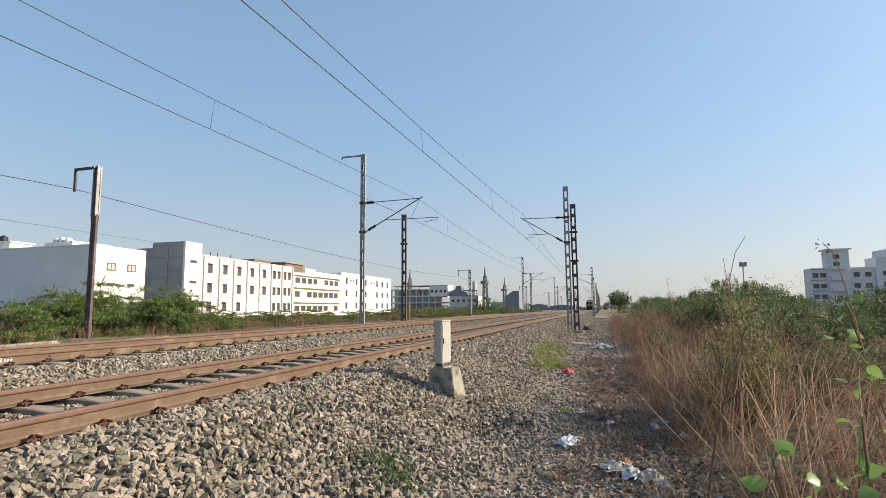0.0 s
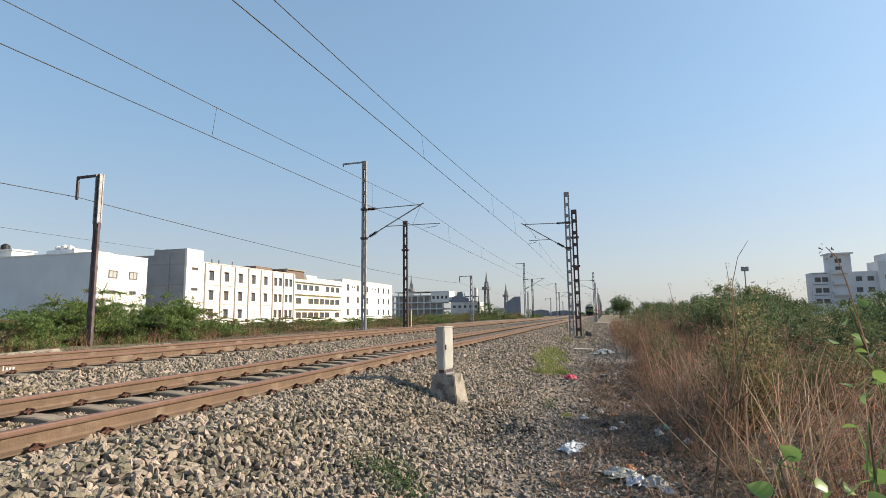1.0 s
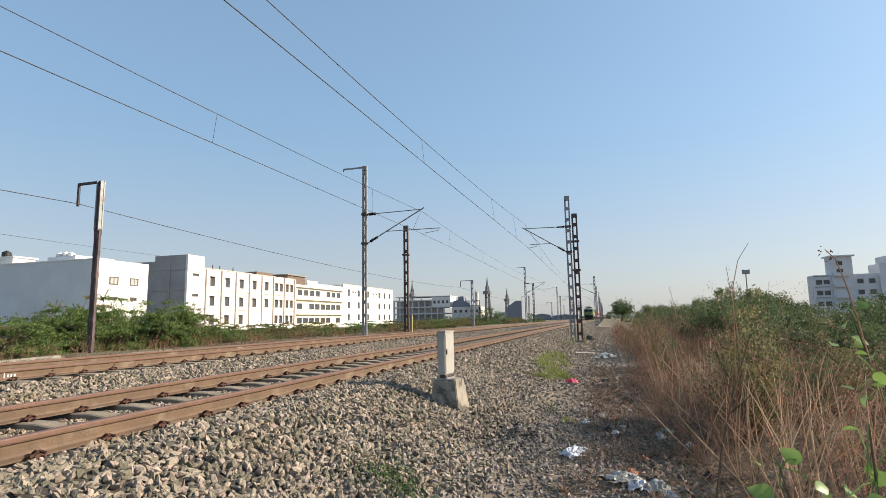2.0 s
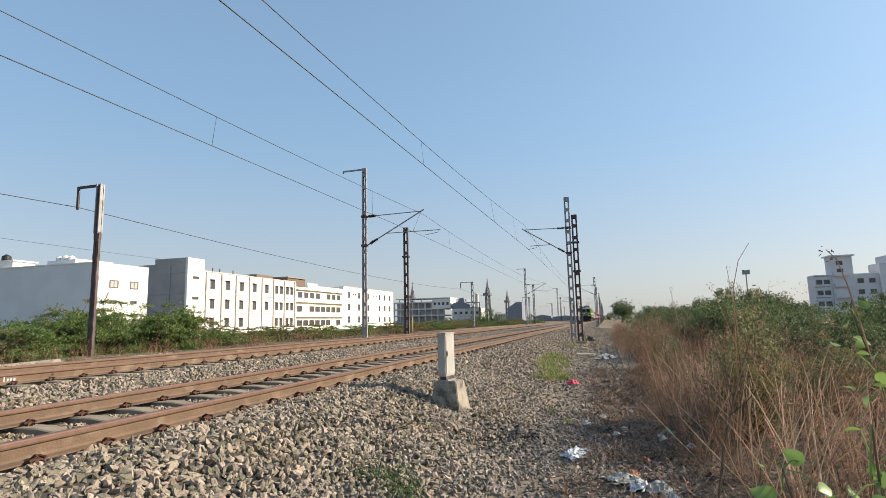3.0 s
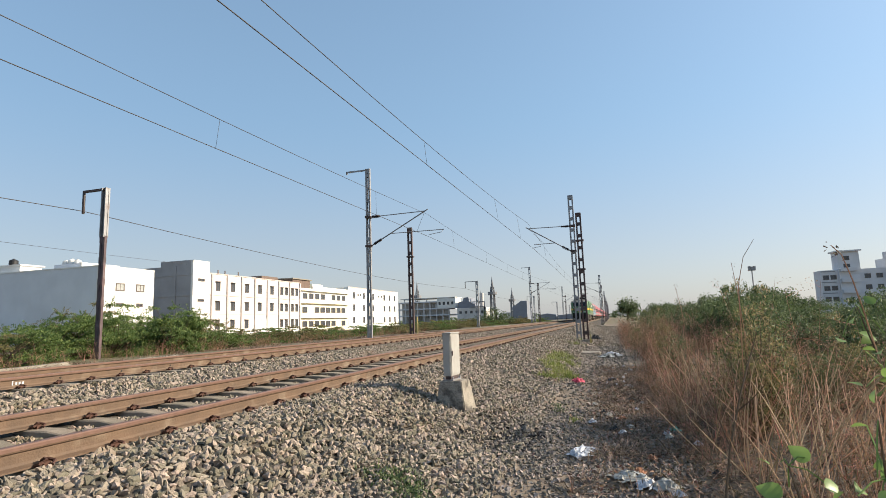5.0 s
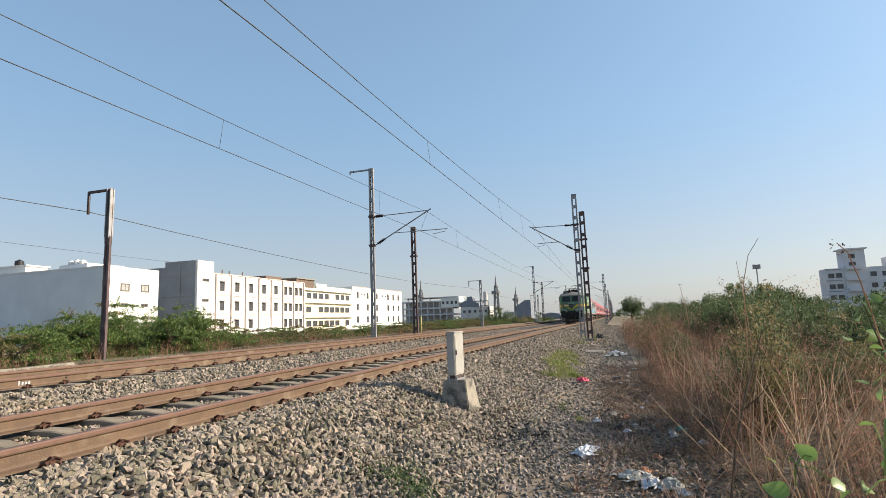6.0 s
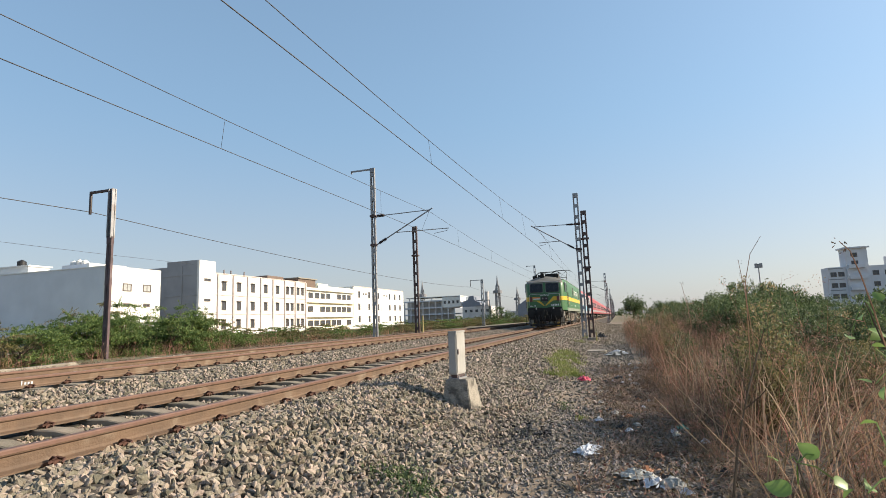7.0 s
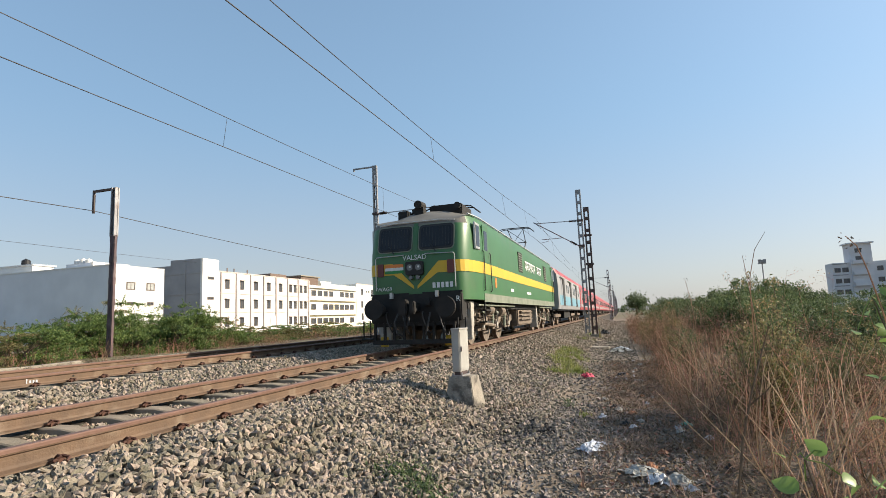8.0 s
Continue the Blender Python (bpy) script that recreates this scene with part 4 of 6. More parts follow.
def make_litter():
    crumpled("plastic_bag", -0.38, 6.82, 0.38, 0.22, 0.07, M_BAG_WHITE, "crumpled white plastic bag on the path", 1)
    crumpled("plastic_bag", -0.42, 6.55, 0.22, 0.20, 0.07, M_BAG_WHITE, "small torn white plastic bag on the path", 2)
    crumpled("plastic_bag", 0.12, 5.78, 0.34, 0.28, 0.07, M_BAG_GREY, "dirty grey plastic bag among dry stalks", 3)
    crumpled("plastic_bag", 0.26, 5.58, 0.28, 0.20, 0.07, M_BAG_WHITE, "crumpled white plastic bag among dry stalks", 4)
    crumpled("plastic_bag", 0.42, 5.55, 0.26, 0.22, 0.10, M_BAG_GREY, "small grey plastic bag among dry stalks", 5)
    crumpled("wrapper", 0.20, 5.95, 0.16, 0.10, 0.07, M_BAG_ORANGE, "torn orange wrapper beside a bag", 6)
    crumpled("plastic_bag", -0.78, 13.6, 0.42, 0.26, 0.12, M_BAG_PINK, "bright pink plastic bag on the path", 7)
    crumpled("plastic_bag", 0.78, 8.1, 0.16, 0.11, 0.05, M_BAG_TEAL, "teal plastic bag among the weeds", 8)
    crumpled("plastic_bag", 0.0, 22.6, 0.9, 0.7, 0.14, M_BAG_GREY, "grey plastic sheet on the path", 9)
    crumpled("plastic_bag", 0.1, 23.6, 0.7, 0.5, 0.14, M_BAG_WHITE, "white plastic sheet on the path", 10)
    crumpled("plastic_bag", -0.9, 38.5, 0.7, 0.6, 0.4, M_BAG_BLACK, "black rubbish bag far along the path", 11)
    crumpled("plastic_bag", 0.0, 14.0, 0.4, 0.3, 0.12, M_BAG_BLACK, "black plastic bag by the weeds", 12)
    rng = random.Random(12)
    mats = [(M_BAG_WHITE, "white"), (M_BAG_GREY, "grey"), (M_BAG_GREY, "grey"), (M_BAG_BLACK, "black"), (M_BAG_ORANGE, "orange"), (M_BAG_WHITE, "white")]
    for k in range(46):
        m, c = mats[k % 6]
        y = 4.6 + 14 * rng.random() ** 1.3
        crumpled("paper_scrap", rng.uniform(-0.35, 0.75) + (0.25 if y < 8 else 0), y, rng.uniform(0.07, 0.16), rng.uniform(0.05, 0.12), 0.05, m, f"small {c} litter scrap on dry earth", 20 + k)
    b = Build()
    ring = [(0.52 * math.cos(a) * (1 + 0.1 * math.sin(3 * a)), 0.34 * math.sin(a)) for a in (2 * math.pi * j / 14 for j in range(14))]
    b.loft([[(x, y, z) for x, y in ring] for z in (0.0, 0.07)])
    s = new("stone_slab", b.mesh("stone_slab", M_CONC, bevel=0.012))
    s.matrix_basis = pose(-0.85, 24.6, ground_z(-0.85, 24.6) + 0.01, 2, 1, 20)
    tagged(s, "pale flat concrete slab lying on the path", "slab")


def make_rail_marks():
    """Painted marks and bolt holes on the web of the far rail."""
    x = GAUGE / 2 + 0.0135
    for y, z0, z1, w in ((6.22, -0.125, -0.03, 0.018), (6.27, -0.12, -0.08, 0.028), (6.32, -0.12, -0.08, 0.028), (6.37, -0.12, -0.08, 0.028)):
        part("paint_mark", Build().box((x, y, z0), (x + 0.004, y + w, z1)), M_BAG_WHITE, far_track, "white paint mark on the rail")
    y = 3.4
    while y < 60:
        part("bolt_hole", Build().tube([(x - 0.002, y, -0.085), (x + 0.003, y, -0.085)], 0.018, 8), M_UNDER, far_track)
        y += 1.2

# ---- the train ----
M_GREEN = mat("loco_green_paint", (0.042, 0.135, 0.044), 0.40, second=(0.036, 0.108, 0.038), scale=1.2, amount=0.6, bump=0.03, bump_scale=6,
              spots=(0.09, 0.12, 0.06), spot_scale=1.3, spot_amount=0.3, spec=0.5)
M_YELLOW = mat("yellow_stripe_paint", (0.62, 0.40, 0.03), 0.45, second=(0.5, 0.33, 0.05), scale=2, amount=0.5)
M_ROOF = mat("dusty_loco_roof", (0.155, 0.148, 0.132), 0.75, second=(0.10, 0.096, 0.088), scale=1.5, amount=0.8)
M_UNDER = mat("grimy_black_underframe", (0.012, 0.0115, 0.011), 0.75, second=(0.026, 0.022, 0.019), scale=4, amount=0.7, bump=0.2)
M_BOGIE = mat("dusty_brown_bogie", (0.24, 0.19, 0.145), 0.8, second=(0.07, 0.055, 0.045), scale=4, amount=0.8, bump=0.3)
M_SILL = mat("dirty_grey_sill", (0.21, 0.225, 0.175), 0.7, second=(0.12, 0.145, 0.10), scale=3, amount=0.7)
M_SANDBOX = mat("pale_dusty_paint", (0.42, 0.40, 0.355), 0.75, second=(0.30, 0.275, 0.235), scale=4, amount=0.8)
M_CABGLASS = mat("cab_window_glass", (0.012, 0.013, 0.015), 0.12, scale=1.0, spec=0.35)
M_RUBBER = mat("black_window_rubber", (0.018, 0.018, 0.018), 0.6, scale=9)
M_LETTER = mat("white_lettering", (0.72, 0.73, 0.70), 0.6, scale=5)
M_SAFFRON = mat("saffron_band", (0.70, 0.22, 0.05), 0.6, scale=5)
M_FLAGGREEN = mat("flag_green_band", (0.04, 0.25, 0.07), 0.6, scale=5)
M_LENS = mat("headlight_glass", (0.13, 0.135, 0.14), 0.15, 0.3, scale=5)
M_REDLAMP = mat("dark_red_lamp", (0.13, 0.03, 0.03), 0.3, scale=5)
M_SILVER = mat("aluminium_trim", (0.50, 0.50, 0.48), 0.4, 0.6, scale=5)
M_COACH_RED = mat("coach_red_paint", (0.33, 0.05, 0.058), 0.5, second=(0.26, 0.055, 0.06), scale=0.8, amount=0.5)
M_COACH_GREY = mat("coach_grey_paint", (0.30, 0.30, 0.31), 0.5, second=(0.24, 0.235, 0.235), scale=0.8, amount=0.6)
M_COACH_BLUE = mat("coach_light_blue_paint", (0.17, 0.34, 0.43), 0.5, scale=0.8)
M_COACH_DARK = mat("gangway_rubber", (0.03, 0.03, 0.032), 0.8, scale=4)

LOCO_LEN = 19.3


def rake(z):
    """How far the cab front leans back at a height."""
    return max(0.0, z - 2.50) * 0.22


def body_ring(y, w, top, lean):
    half = [(w, 1.26), (w, 1.55), (w, 2.50), (w - 0.01, 3.05), (w - 0.03, 3.32), (w - 0.10, min(3.58, top - 0.05)), (w - 0.42, top - 0.03 - 0.16 * (top > 3.6)), (0.50, top - 0.03 * (top > 3.6)), (0.0, top + 0.01)]
    pts = half + [(-a, b) for a, b in half[-2::-1]]
    return [(a, y + rake(b) * lean, b) for a, b in pts]


def plate(b, pts_xz, lean=1.0, off=0.010, thick=0.02, y0=0.0):
    """A thin plate on the cab front, following its lean."""
    out = [(x, y0 + rake(z) * lean - off, z) for x, z in pts_xz]
    n = len(out)
    back = [(x, y + thick, z) for x, y, z in out]
    b.add(out + back, [tuple(range(n)), tuple(range(n, 2 * n))[::-1]] + [(i, (i + 1) % n, n + (i + 1) % n, n + i) for i in range(n)])
    return b


def rounded(x0, x1, z0, z1, r=0.08):
    pts = []
    for cx, cz, a0 in ((x1 - r, z1 - r, 0), (x0 + r, z1 - r, 90), (x0 + r, z0 + r, 180), (x1 - r, z0 + r, 270)):
        pts += [(cx + r * math.cos(radians(a0 + a)), cz + r * math.sin(radians(a0 + a))) for a in (0, 30, 60, 90)]
    return pts


def letters(name, text, size, m, parent, material=None):
    cu = bpy.data.curves.new(name, "FONT")
    cu.body, cu.size, cu.extrude, cu.align_x, cu.resolution_u = text, size, 0.003, "CENTER", 2
    tmp = bpy.data.objects.new(name, cu)
    scene.collection.objects.link(tmp)
    me = bpy.data.meshes.new_from_object(tmp.evaluated_get(bpy.context.evaluated_depsgraph_get()))
    bpy.data.objects.remove(tmp)
    me.materials.clear()
    me.materials.append(material or M_LETTER)
    ob = new(name, me)
    ob.parent, ob.matrix_basis = parent, m
    return ob


def wheel_mesh(r=0.546):
    b = Build()
    for x, rr in ((-0.07, r), ):
        b.tube([(-0.065, 0, 0), (-0.06, 0, 0), (0.06, 0, 0), (0.065, 0, 0)], r, 24)
    b.tube([(-0.09, 0, 0), (-0.065, 0, 0)], r + 0.03, 24)
    b.tube([(0.06, 0, 0), (0.16, 0, 0)], 0.15, 12)
    return b.mesh("wheel", M_BOGIE)


def coil(b, x, y, z0, z1, r=0.09, n=5):
    pts = [(x + r * math.cos(a), y + r * math.sin(a), z0 + (z1 - z0) * a / (2 * math.pi * n)) for a in (2 * math.pi * n * i / (n * 8) for i in range(n * 8 + 1))]
    b.tube(pts, 0.02, 4)


M_HOSE = mat("worn_rubber_hose", (0.085, 0.08, 0.075), 0.7, second=(0.04, 0.038, 0.036), scale=9, amount=0.8)


def loco_bogie(loco, y0):
    """Three-axle bogie whose first axle is at y0."""
    wm = wheel_mesh()
    bg = part("bogie", Build().box((-1.10, y0 - 0.75, 0.78), (-0.98, y0 + 4.5, 1.02)).box((0.98, y0 - 0.75, 0.78), (1.10, y0 + 4.5, 1.02)).box((-1.0, y0 + 0.8, 0.6), (1.0, y0 + 1.05, 0.95)).box((-1.0, y0 + 2.65, 0.6), (1.0, y0 + 2.9, 0.95)), M_BOGIE, loco, "dust-covered brown bogie frame", bevel=0.02)
    for k in range(3):
        y = y0 + 1.85 * k
        for s in (-1, 1):
            part("wheel", wm, M_BOGIE, bg, at=pose(s * GAUGE / 2, y, 0.546, 0, 0, 0 if s > 0 else 180))
            b = Build().box((s * 1.06 - 0.10, y - 0.17, 0.38), (s * 1.06 + 0.16, y + 0.17, 0.72))
            b.tube([(s * 1.15, y, 0.55), (s * 1.30, y, 0.55)], 0.15, 12)
            part("axle_box", b, M_BOGIE, bg, bevel=0.015)
            sp = Build()
            coil(sp, s * 1.16, y - 0.34, 0.45, 0.80)
            coil(sp, s * 1.16, y + 0.34, 0.45, 0.80)
            sp.box((s * 1.16 - 0.1, y - 0.45, 0.40), (s * 1.16 + 0.1, y + 0.45, 0.46))
            part("spring", sp, M_BOGIE, bg)
        part("axle", Build().tube([(-0.9, y, 0.546), (0.9, y, 0.546)], 0.09, 8), M_UNDER, bg)
    for y in (y0 + 0.95, y0 + 2.75):
        for s in (-1, 1):
            sp = Build()
            coil(sp, s * 1.22, y - 0.14, 0.70, 1.18, 0.12, 4)
            coil(sp, s * 1.22, y + 0.14, 0.70, 1.18, 0.12, 4)
            part("spring", sp, M_BOGIE, bg)
            part("damper", Build().tube([(s * 1.27, y + 0.38, 0.45), (s * 1.27, y + 0.52, 1.15)], 0.05, 8).tube([(s * 1.25, y - 0.5, 0.9), (s * 1.25, y - 0.9, 0.95)], 0.045, 8), M_SILL, bg)
            part("brake_rod", Build().tube([(s * 1.12, y - 0.3, 0.3), (s * 1.12, y + 0.3, 0.34), (s * 1.15, y + 0.42, 0.62)], 0.03, 6), M_BOGIE, bg)
    for s in (-1, 1):
        for k in range(3):
            y = y0 + 1.85 * k
            part("axle_cover", Build().tube([(s * 1.29, y, 0.55), (s * 1.33, y, 0.55)], 0.10, 10), M_SANDBOX, bg)
            part("guide_arm", Build().extrude([(s * 1.18, y + 0.12, 0.46), (s * 1.18, y + 0.86, 0.62), (s * 1.18, y + 0.86, 0.84), (s * 1.18, y + 0.12, 0.66)], (s * 0.08, 0, 0)), M_BOGIE, bg, bevel=0.01)
            part("brake_block", Build().box((s * 0.80, y - 0.62, 0.36), (s * 0.94, y - 0.50, 0.74)).tube([(s * 0.98, y - 0.58, 0.34), (s * 1.2, y - 0.52, 0.95)], 0.035, 6), M_BOGIE, bg)
            part("ground_cable", Build().tube([(s * 1.28, y - 0.1, 1.1), (s * 1.36, y - 0.16, 0.85), (s * 1.33, y - 0.06, 0.62)], 0.018, 5), M_HOSE, bg)
        part("traction_link", Build().tube([(s * 1.30, y0 - 0.3, 0.62), (s * 1.32, y0 + 1.4, 0.50)], 0.06, 8), M_BOGIE, bg)
        part("brake_cylinder", Build().tube([(s * 1.28, y0 + 0.62, 0.98), (s * 1.28, y0 + 1.18, 0.98)], 0.14, 12).tube([(s * 1.28, y0 + 2.35, 0.95), (s * 1.28, y0 + 2.85, 0.95)], 0.14, 12), M_BOGIE, bg)
        part("sole_bar_pipe", Build().tube([(s * 1.42, y0 - 0.9, 1.12), (s * 1.42, y0 + 4.4, 1.12)], 0.03, 6), M_SILL, bg)
        part("sand_box", Build().extrude([(s * 1.0, y0 - 1.42, 1.22), (s * 1.0, y0 - 1.06, 1.22), (s * 1.0, y0 - 1.10, 0.62), (s * 1.0, y0 - 1.26, 0.20), (s * 1.0, y0 - 1.38, 0.20)], (s * 0.34, 0, 0)), M_SANDBOX, bg, "pale grey sand box", bevel=0.015)
        part("sand_pipe", Build().tube([(s * 1.1, y0 - 0.75, 0.5), (s * 0.95, y0 - 0.66, 0.25), (s * 0.88, y0 - 0.58, 0.08)], 0.025, 6), M_SILL, bg)
    return bg


def pantograph(loco, y, raised):
    p = part("pantograph", Build().box((-0.75, y - 0.9, 4.00), (-0.68, y + 0.9, 4.06)).box((0.68, y - 0.9, 4.00), (0.75, y + 0.9, 4.06)).box((-0.75, y - 0.85, 4.00), (0.75, y - 0.78, 4.06)).box((-0.75, y + 0.78, 4.00), (0.75, y + 0.85, 4.06)), M_ROOF, loco, "steel pantograph frame")
    for sx in (-0.7, 0.7):
        for sy in (-0.8, 0.8):
            part("post_insulator", insulator((sx, y + sy, 3.74), (sx, y + sy, 4.02), 3, 0.07), M_INSUL, p)
    top, knee = (5.50, 4.85) if raised else (4.42, 4.34)
    ky = y + (1.0 if raised else 1.5)
    hy = y - (0.1 if raised else 0.6)
    b = Build()
    for sx in (-1, 1):
        b.tube([(sx * 0.5, y - 0.75, 4.04), (sx * 0.35, ky, knee)], 0.028, 6)
        b.tube([(sx * 0.35, ky, knee), (sx * 0.42, hy, top - 0.06)], 0.022, 6)
    b.tube([(-0.4, ky, knee), (0.4, ky, knee)], 0.025, 6)
    b.tube([(-0.5, y - 0.75, 4.05), (0.5, y - 0.75, 4.05)], 0.05, 8)
    b.tube([(-0.35, ky, knee), (0.42, hy, top - 0.06)], 0.014, 5)
    b.tube([(0.35, ky, knee), (-0.42, hy, top - 0.06)], 0.014, 5)
    b.tube([(-0.18, y - 0.5, 4.1), (-0.1, y + 0.5, 4.16)], 0.06, 8)
    part("pantograph_arm", b, M_UNDER, p)
    b = Build()
    for dy in (-0.18, 0.18):
        b.tube([(-1.0, hy + dy, top - 0.22), (-0.78, hy + dy, top - 0.03), (-0.6, hy + dy, top), (0.6, hy + dy, top), (0.78, hy + dy, top - 0.03), (1.0, hy + dy, top - 0.22)], 0.022, 6)
    part("collector_head", b, M_UNDER, p)


def make_loco():
    loco = thing("locomotive", "green electric locomotive with yellow stripe and grimy black front", "locomotive", at=pose(NEAR_X, 20, NEAR_RAIL))
    L = LOCO_LEN
    rings = [body_ring(0.0, 1.15, 3.46, 1), body_ring(0.04, 1.24, 3.49, 1), body_ring(0.14, 1.33, 3.52, 0.9), body_ring(0.28, 1.40, 3.60, 0.85), body_ring(0.5, 1.46, 3.70, 0.7), body_ring(1.3, 1.55, 3.92, 0), body_ring(L - 1.3, 1.55, 3.92, 0),
             body_ring(L - 0.5, 1.46, 3.70, -0.7), body_ring(L - 0.28, 1.40, 3.60, -0.85), body_ring(L - 0.14, 1.33, 3.52, -0.9), body_ring(L - 0.04, 1.24, 3.49, -1), body_ring(L, 1.15, 3.46, -1)]
    n = len(rings[0])
    b = Build().loft(rings, cap=False)
    for base in (0, 11 * n):
        for j in range(8):
            b.f.append((base + j, base + j + 1, base + n - 2 - j, base + n - 1 - j))
    b.f = [q for q in b.f if len(set(q)) > 2]
    body = part("body", b, M_GREEN, loco, smooth=False)
    body.data.materials.append(M_ROOF)
    for p in body.data.polygons:
        if p.normal.z > 0.55 or (p.center.z > 3.34 and not 0.5 < p.center.y < L - 0.5):
            p.material_index = 1
    body.data.shade_smooth()
    body.data.set_sharp_from_angle(angle=radians(38))
    part("sill", Build().box((1.535, 1.3, 1.20), (1.560, L - 1.3, 1.44)).box((-1.560, 1.3, 1.20), (-1.535, L - 1.3, 1.44)), M_SILL, body, "dirty grey lower sill")
    # stripe along both sides, round the cab corners
    for s in (-1, 1):
        line = [(1.15, 0.0), (1.24, 0.04), (1.33, 0.14), (1.40, 0.28), (1.46, 0.5), (1.55, 1.3), (1.55, L - 1.3), (1.46, L - 0.5), (1.33, L - 0.14)]
        sb = Build()
        quads = [[(s * (w + 0.015), y - 0.008, z) for z in (2.00, 2.31)] for w, y in line]
        vs = [p for q in quads for p in q]
        ins = [(x - s * 0.014, y + 0.010, z) for x, y, z in vs]
        k = len(vs)
        fs = [(2 * i, 2 * i + 2, 2 * i + 3, 2 * i + 1) for i in range(len(line) - 1)] + [(k + 2 * i, k + 2 * i + 1, k + 2 * i + 3, k + 2 * i + 2) for i in range(len(line) - 1)]
        part("side_stripe", sb.add(vs + ins, fs), M_YELLOW, body, "yellow side stripe")
        part("nose_stripe", plate(Build(), [(s * 1.16, 2.00), (s * 1.16, 2.31), (s * 0.66, 2.31), (s * 0.05, 1.68), (s * 0.05, 1.60), (s * 0.30, 1.78), (s * 0.62, 2.00)], off=0.006, thick=0.01), M_YELLOW, body, "yellow chevron on the nose")
    # windscreens
    for s in (-1, 1):
        x0, x1 = (0.11, 1.08) if s > 0 else (-1.08, -0.11)
        fr = part("windscreen", plate(Build(), rounded(x0, x1, 2.64, 3.33, 0.10), off=0.022, thick=0.04), M_RUBBER, body, "black rubber window surround")
        part("window_trim", plate(Build(), rounded(x0 - 0.03, x1 + 0.03, 2.61, 3.36, 0.12), off=0.012, thick=0.02), M_SILL, fr)
        for q in range(9):
            xb = x0 + 0.12 + q * (x1 - x0 - 0.24) / 8
            part("guard_wire", Build().tube([(xb, rake(2.72) - 0.036, 2.72), (xb, rake(3.25) - 0.036, 3.25)], 0.003, 4), M_HOSE, fr)
        part("windscreen_glass", plate(Build(), rounded(x0 + 0.06, x1 - 0.06, 2.70, 3.27, 0.07), off=0.030, thick=0.01), M_CABGLASS, fr)
        part("wiper", Build().tube([(x0 + 0.5, -0.05, 2.56), (x0 + 0.35, rake(2.76) - 0.05, 2.78)], 0.014, 5), M_RUBBER, fr)
        xw = 1.395 * s
        part("handrail", Build().tube([(s * 1.13, -0.05, 1.6), (s * 1.13, -0.06, 2.45), (s * 1.09, -0.06, 2.50), (s * 0.3, -0.05, 2.52)], 0.014, 6), M_SILVER, body, "white-painted handrail")
        part("marker_lamp", plate(Build(), rounded(s * 1.0 - 0.09, s * 1.0 + 0.09, 1.97, 2.32, 0.03), off=0.04, thick=0.05), M_REDLAMP, body, "dark red marker lamp")
        part("rain_gutter", Build().tube([(s * 1.38, 0.5, 3.60), (s * 1.47, 1.3, 3.60), (s * 1.47, L - 1.3, 3.60)], 0.025, 5), M_SILVER, body)
    part("centre_pillar", plate(Build(), [(-0.06, 2.6), (0.06, 2.6), (0.06, 3.4), (-0.06, 3.4)], off=0.015, thick=0.02), M_GREEN, body)
    part("brow", Build().tube([(-1.10, 0.22, 3.40), (-0.7, 0.20, 3.44), (0.7, 0.20, 3.44), (1.10, 0.22, 3.40)], 0.025, 6), M_SILVER, body, "pale rain strip over the windows")
    # headlights
    hl = part("headlight", plate(Build(), rounded(-0.25, 0.25, 1.97, 2.33, 0.05), off=0.10, thick=0.12), M_RUBBER, body, "black twin headlight box")
    for s in (-1, 1):
        part("lens", Build().tube([(s * 0.12, -0.106, 2.17), (s * 0.12, -0.09, 2.17)], 0.085, 16), M_LENS, hl, "clear headlight glass")
        part("reflector", Build().tube([(s * 0.12 + 0.01, -0.112, 2.185), (s * 0.12 + 0.01, -0.104, 2.185)], 0.03, 10), M_SILVER, hl)
        part("marker_light", Build().tube([(s * 0.10, -0.11, 1.90), (s * 0.10, 0, 1.90)], 0.055, 12), M_LENS, body)
    # flag, lettering
    flag = part("flag_panel", plate(Build(), [(-0.88, 2.04), (-0.34, 2.04), (-0.34, 2.12), (-0.88, 2.12)], off=0.016, thick=0.012), M_FLAGGREEN, body, "painted tricolour panel")
    part("flag_band", plate(Build(), [(-0.88, 2.12), (-0.34, 2.12), (-0.34, 2.20), (-0.88, 2.20)], off=0.016, thick=0.012), M_LETTER, flag)
    part("flag_band", plate(Build(), [(-0.88, 2.20), (-0.34, 2.20), (-0.34, 2.29), (-0.88, 2.29)], off=0.016, thick=0.012), M_SAFFRON, flag)
    letters("lettering", "VALSAD", 0.19, pose(0, -0.03, 2.38, 90, 0, 0), body)
    letters("lettering", "R", 0.20, pose(1.20, -0.13, 1.22, 90, 0, 0), loco)
    letters("lettering", "WAG9", 0.15, pose(-0.90, -0.014, 1.58, 90, 0, 0), body)
    for k in range(5):
        part("number_bar", Build().box((0.48 + k * 0.12, -0.014, 1.60), (0.56 + k * 0.12, -0.006, 1.74)), M_LETTER, body)
    for start, glyphs in ((8.5, 6), (11.75, 3)):
        for k in range(glyphs):
            y = start + k * 0.46
            stroke = Build().box((1.553, y + 0.26, 2.60), (1.562, y + 0.34, 2.93)).box((1.553, y + 0.04, 2.68 + 0.07 * (k % 2)), (1.562, y + 0.26, 2.75 + 0.07 * (k % 2)))
            part("lettering_bar", stroke.box((1.553, y + 0.02, 2.75 - 0.10 * (k % 3 == 1)), (1.562, y + 0.09, 2.93 - 0.08 * (k % 3 == 2))), M_LETTER, body)
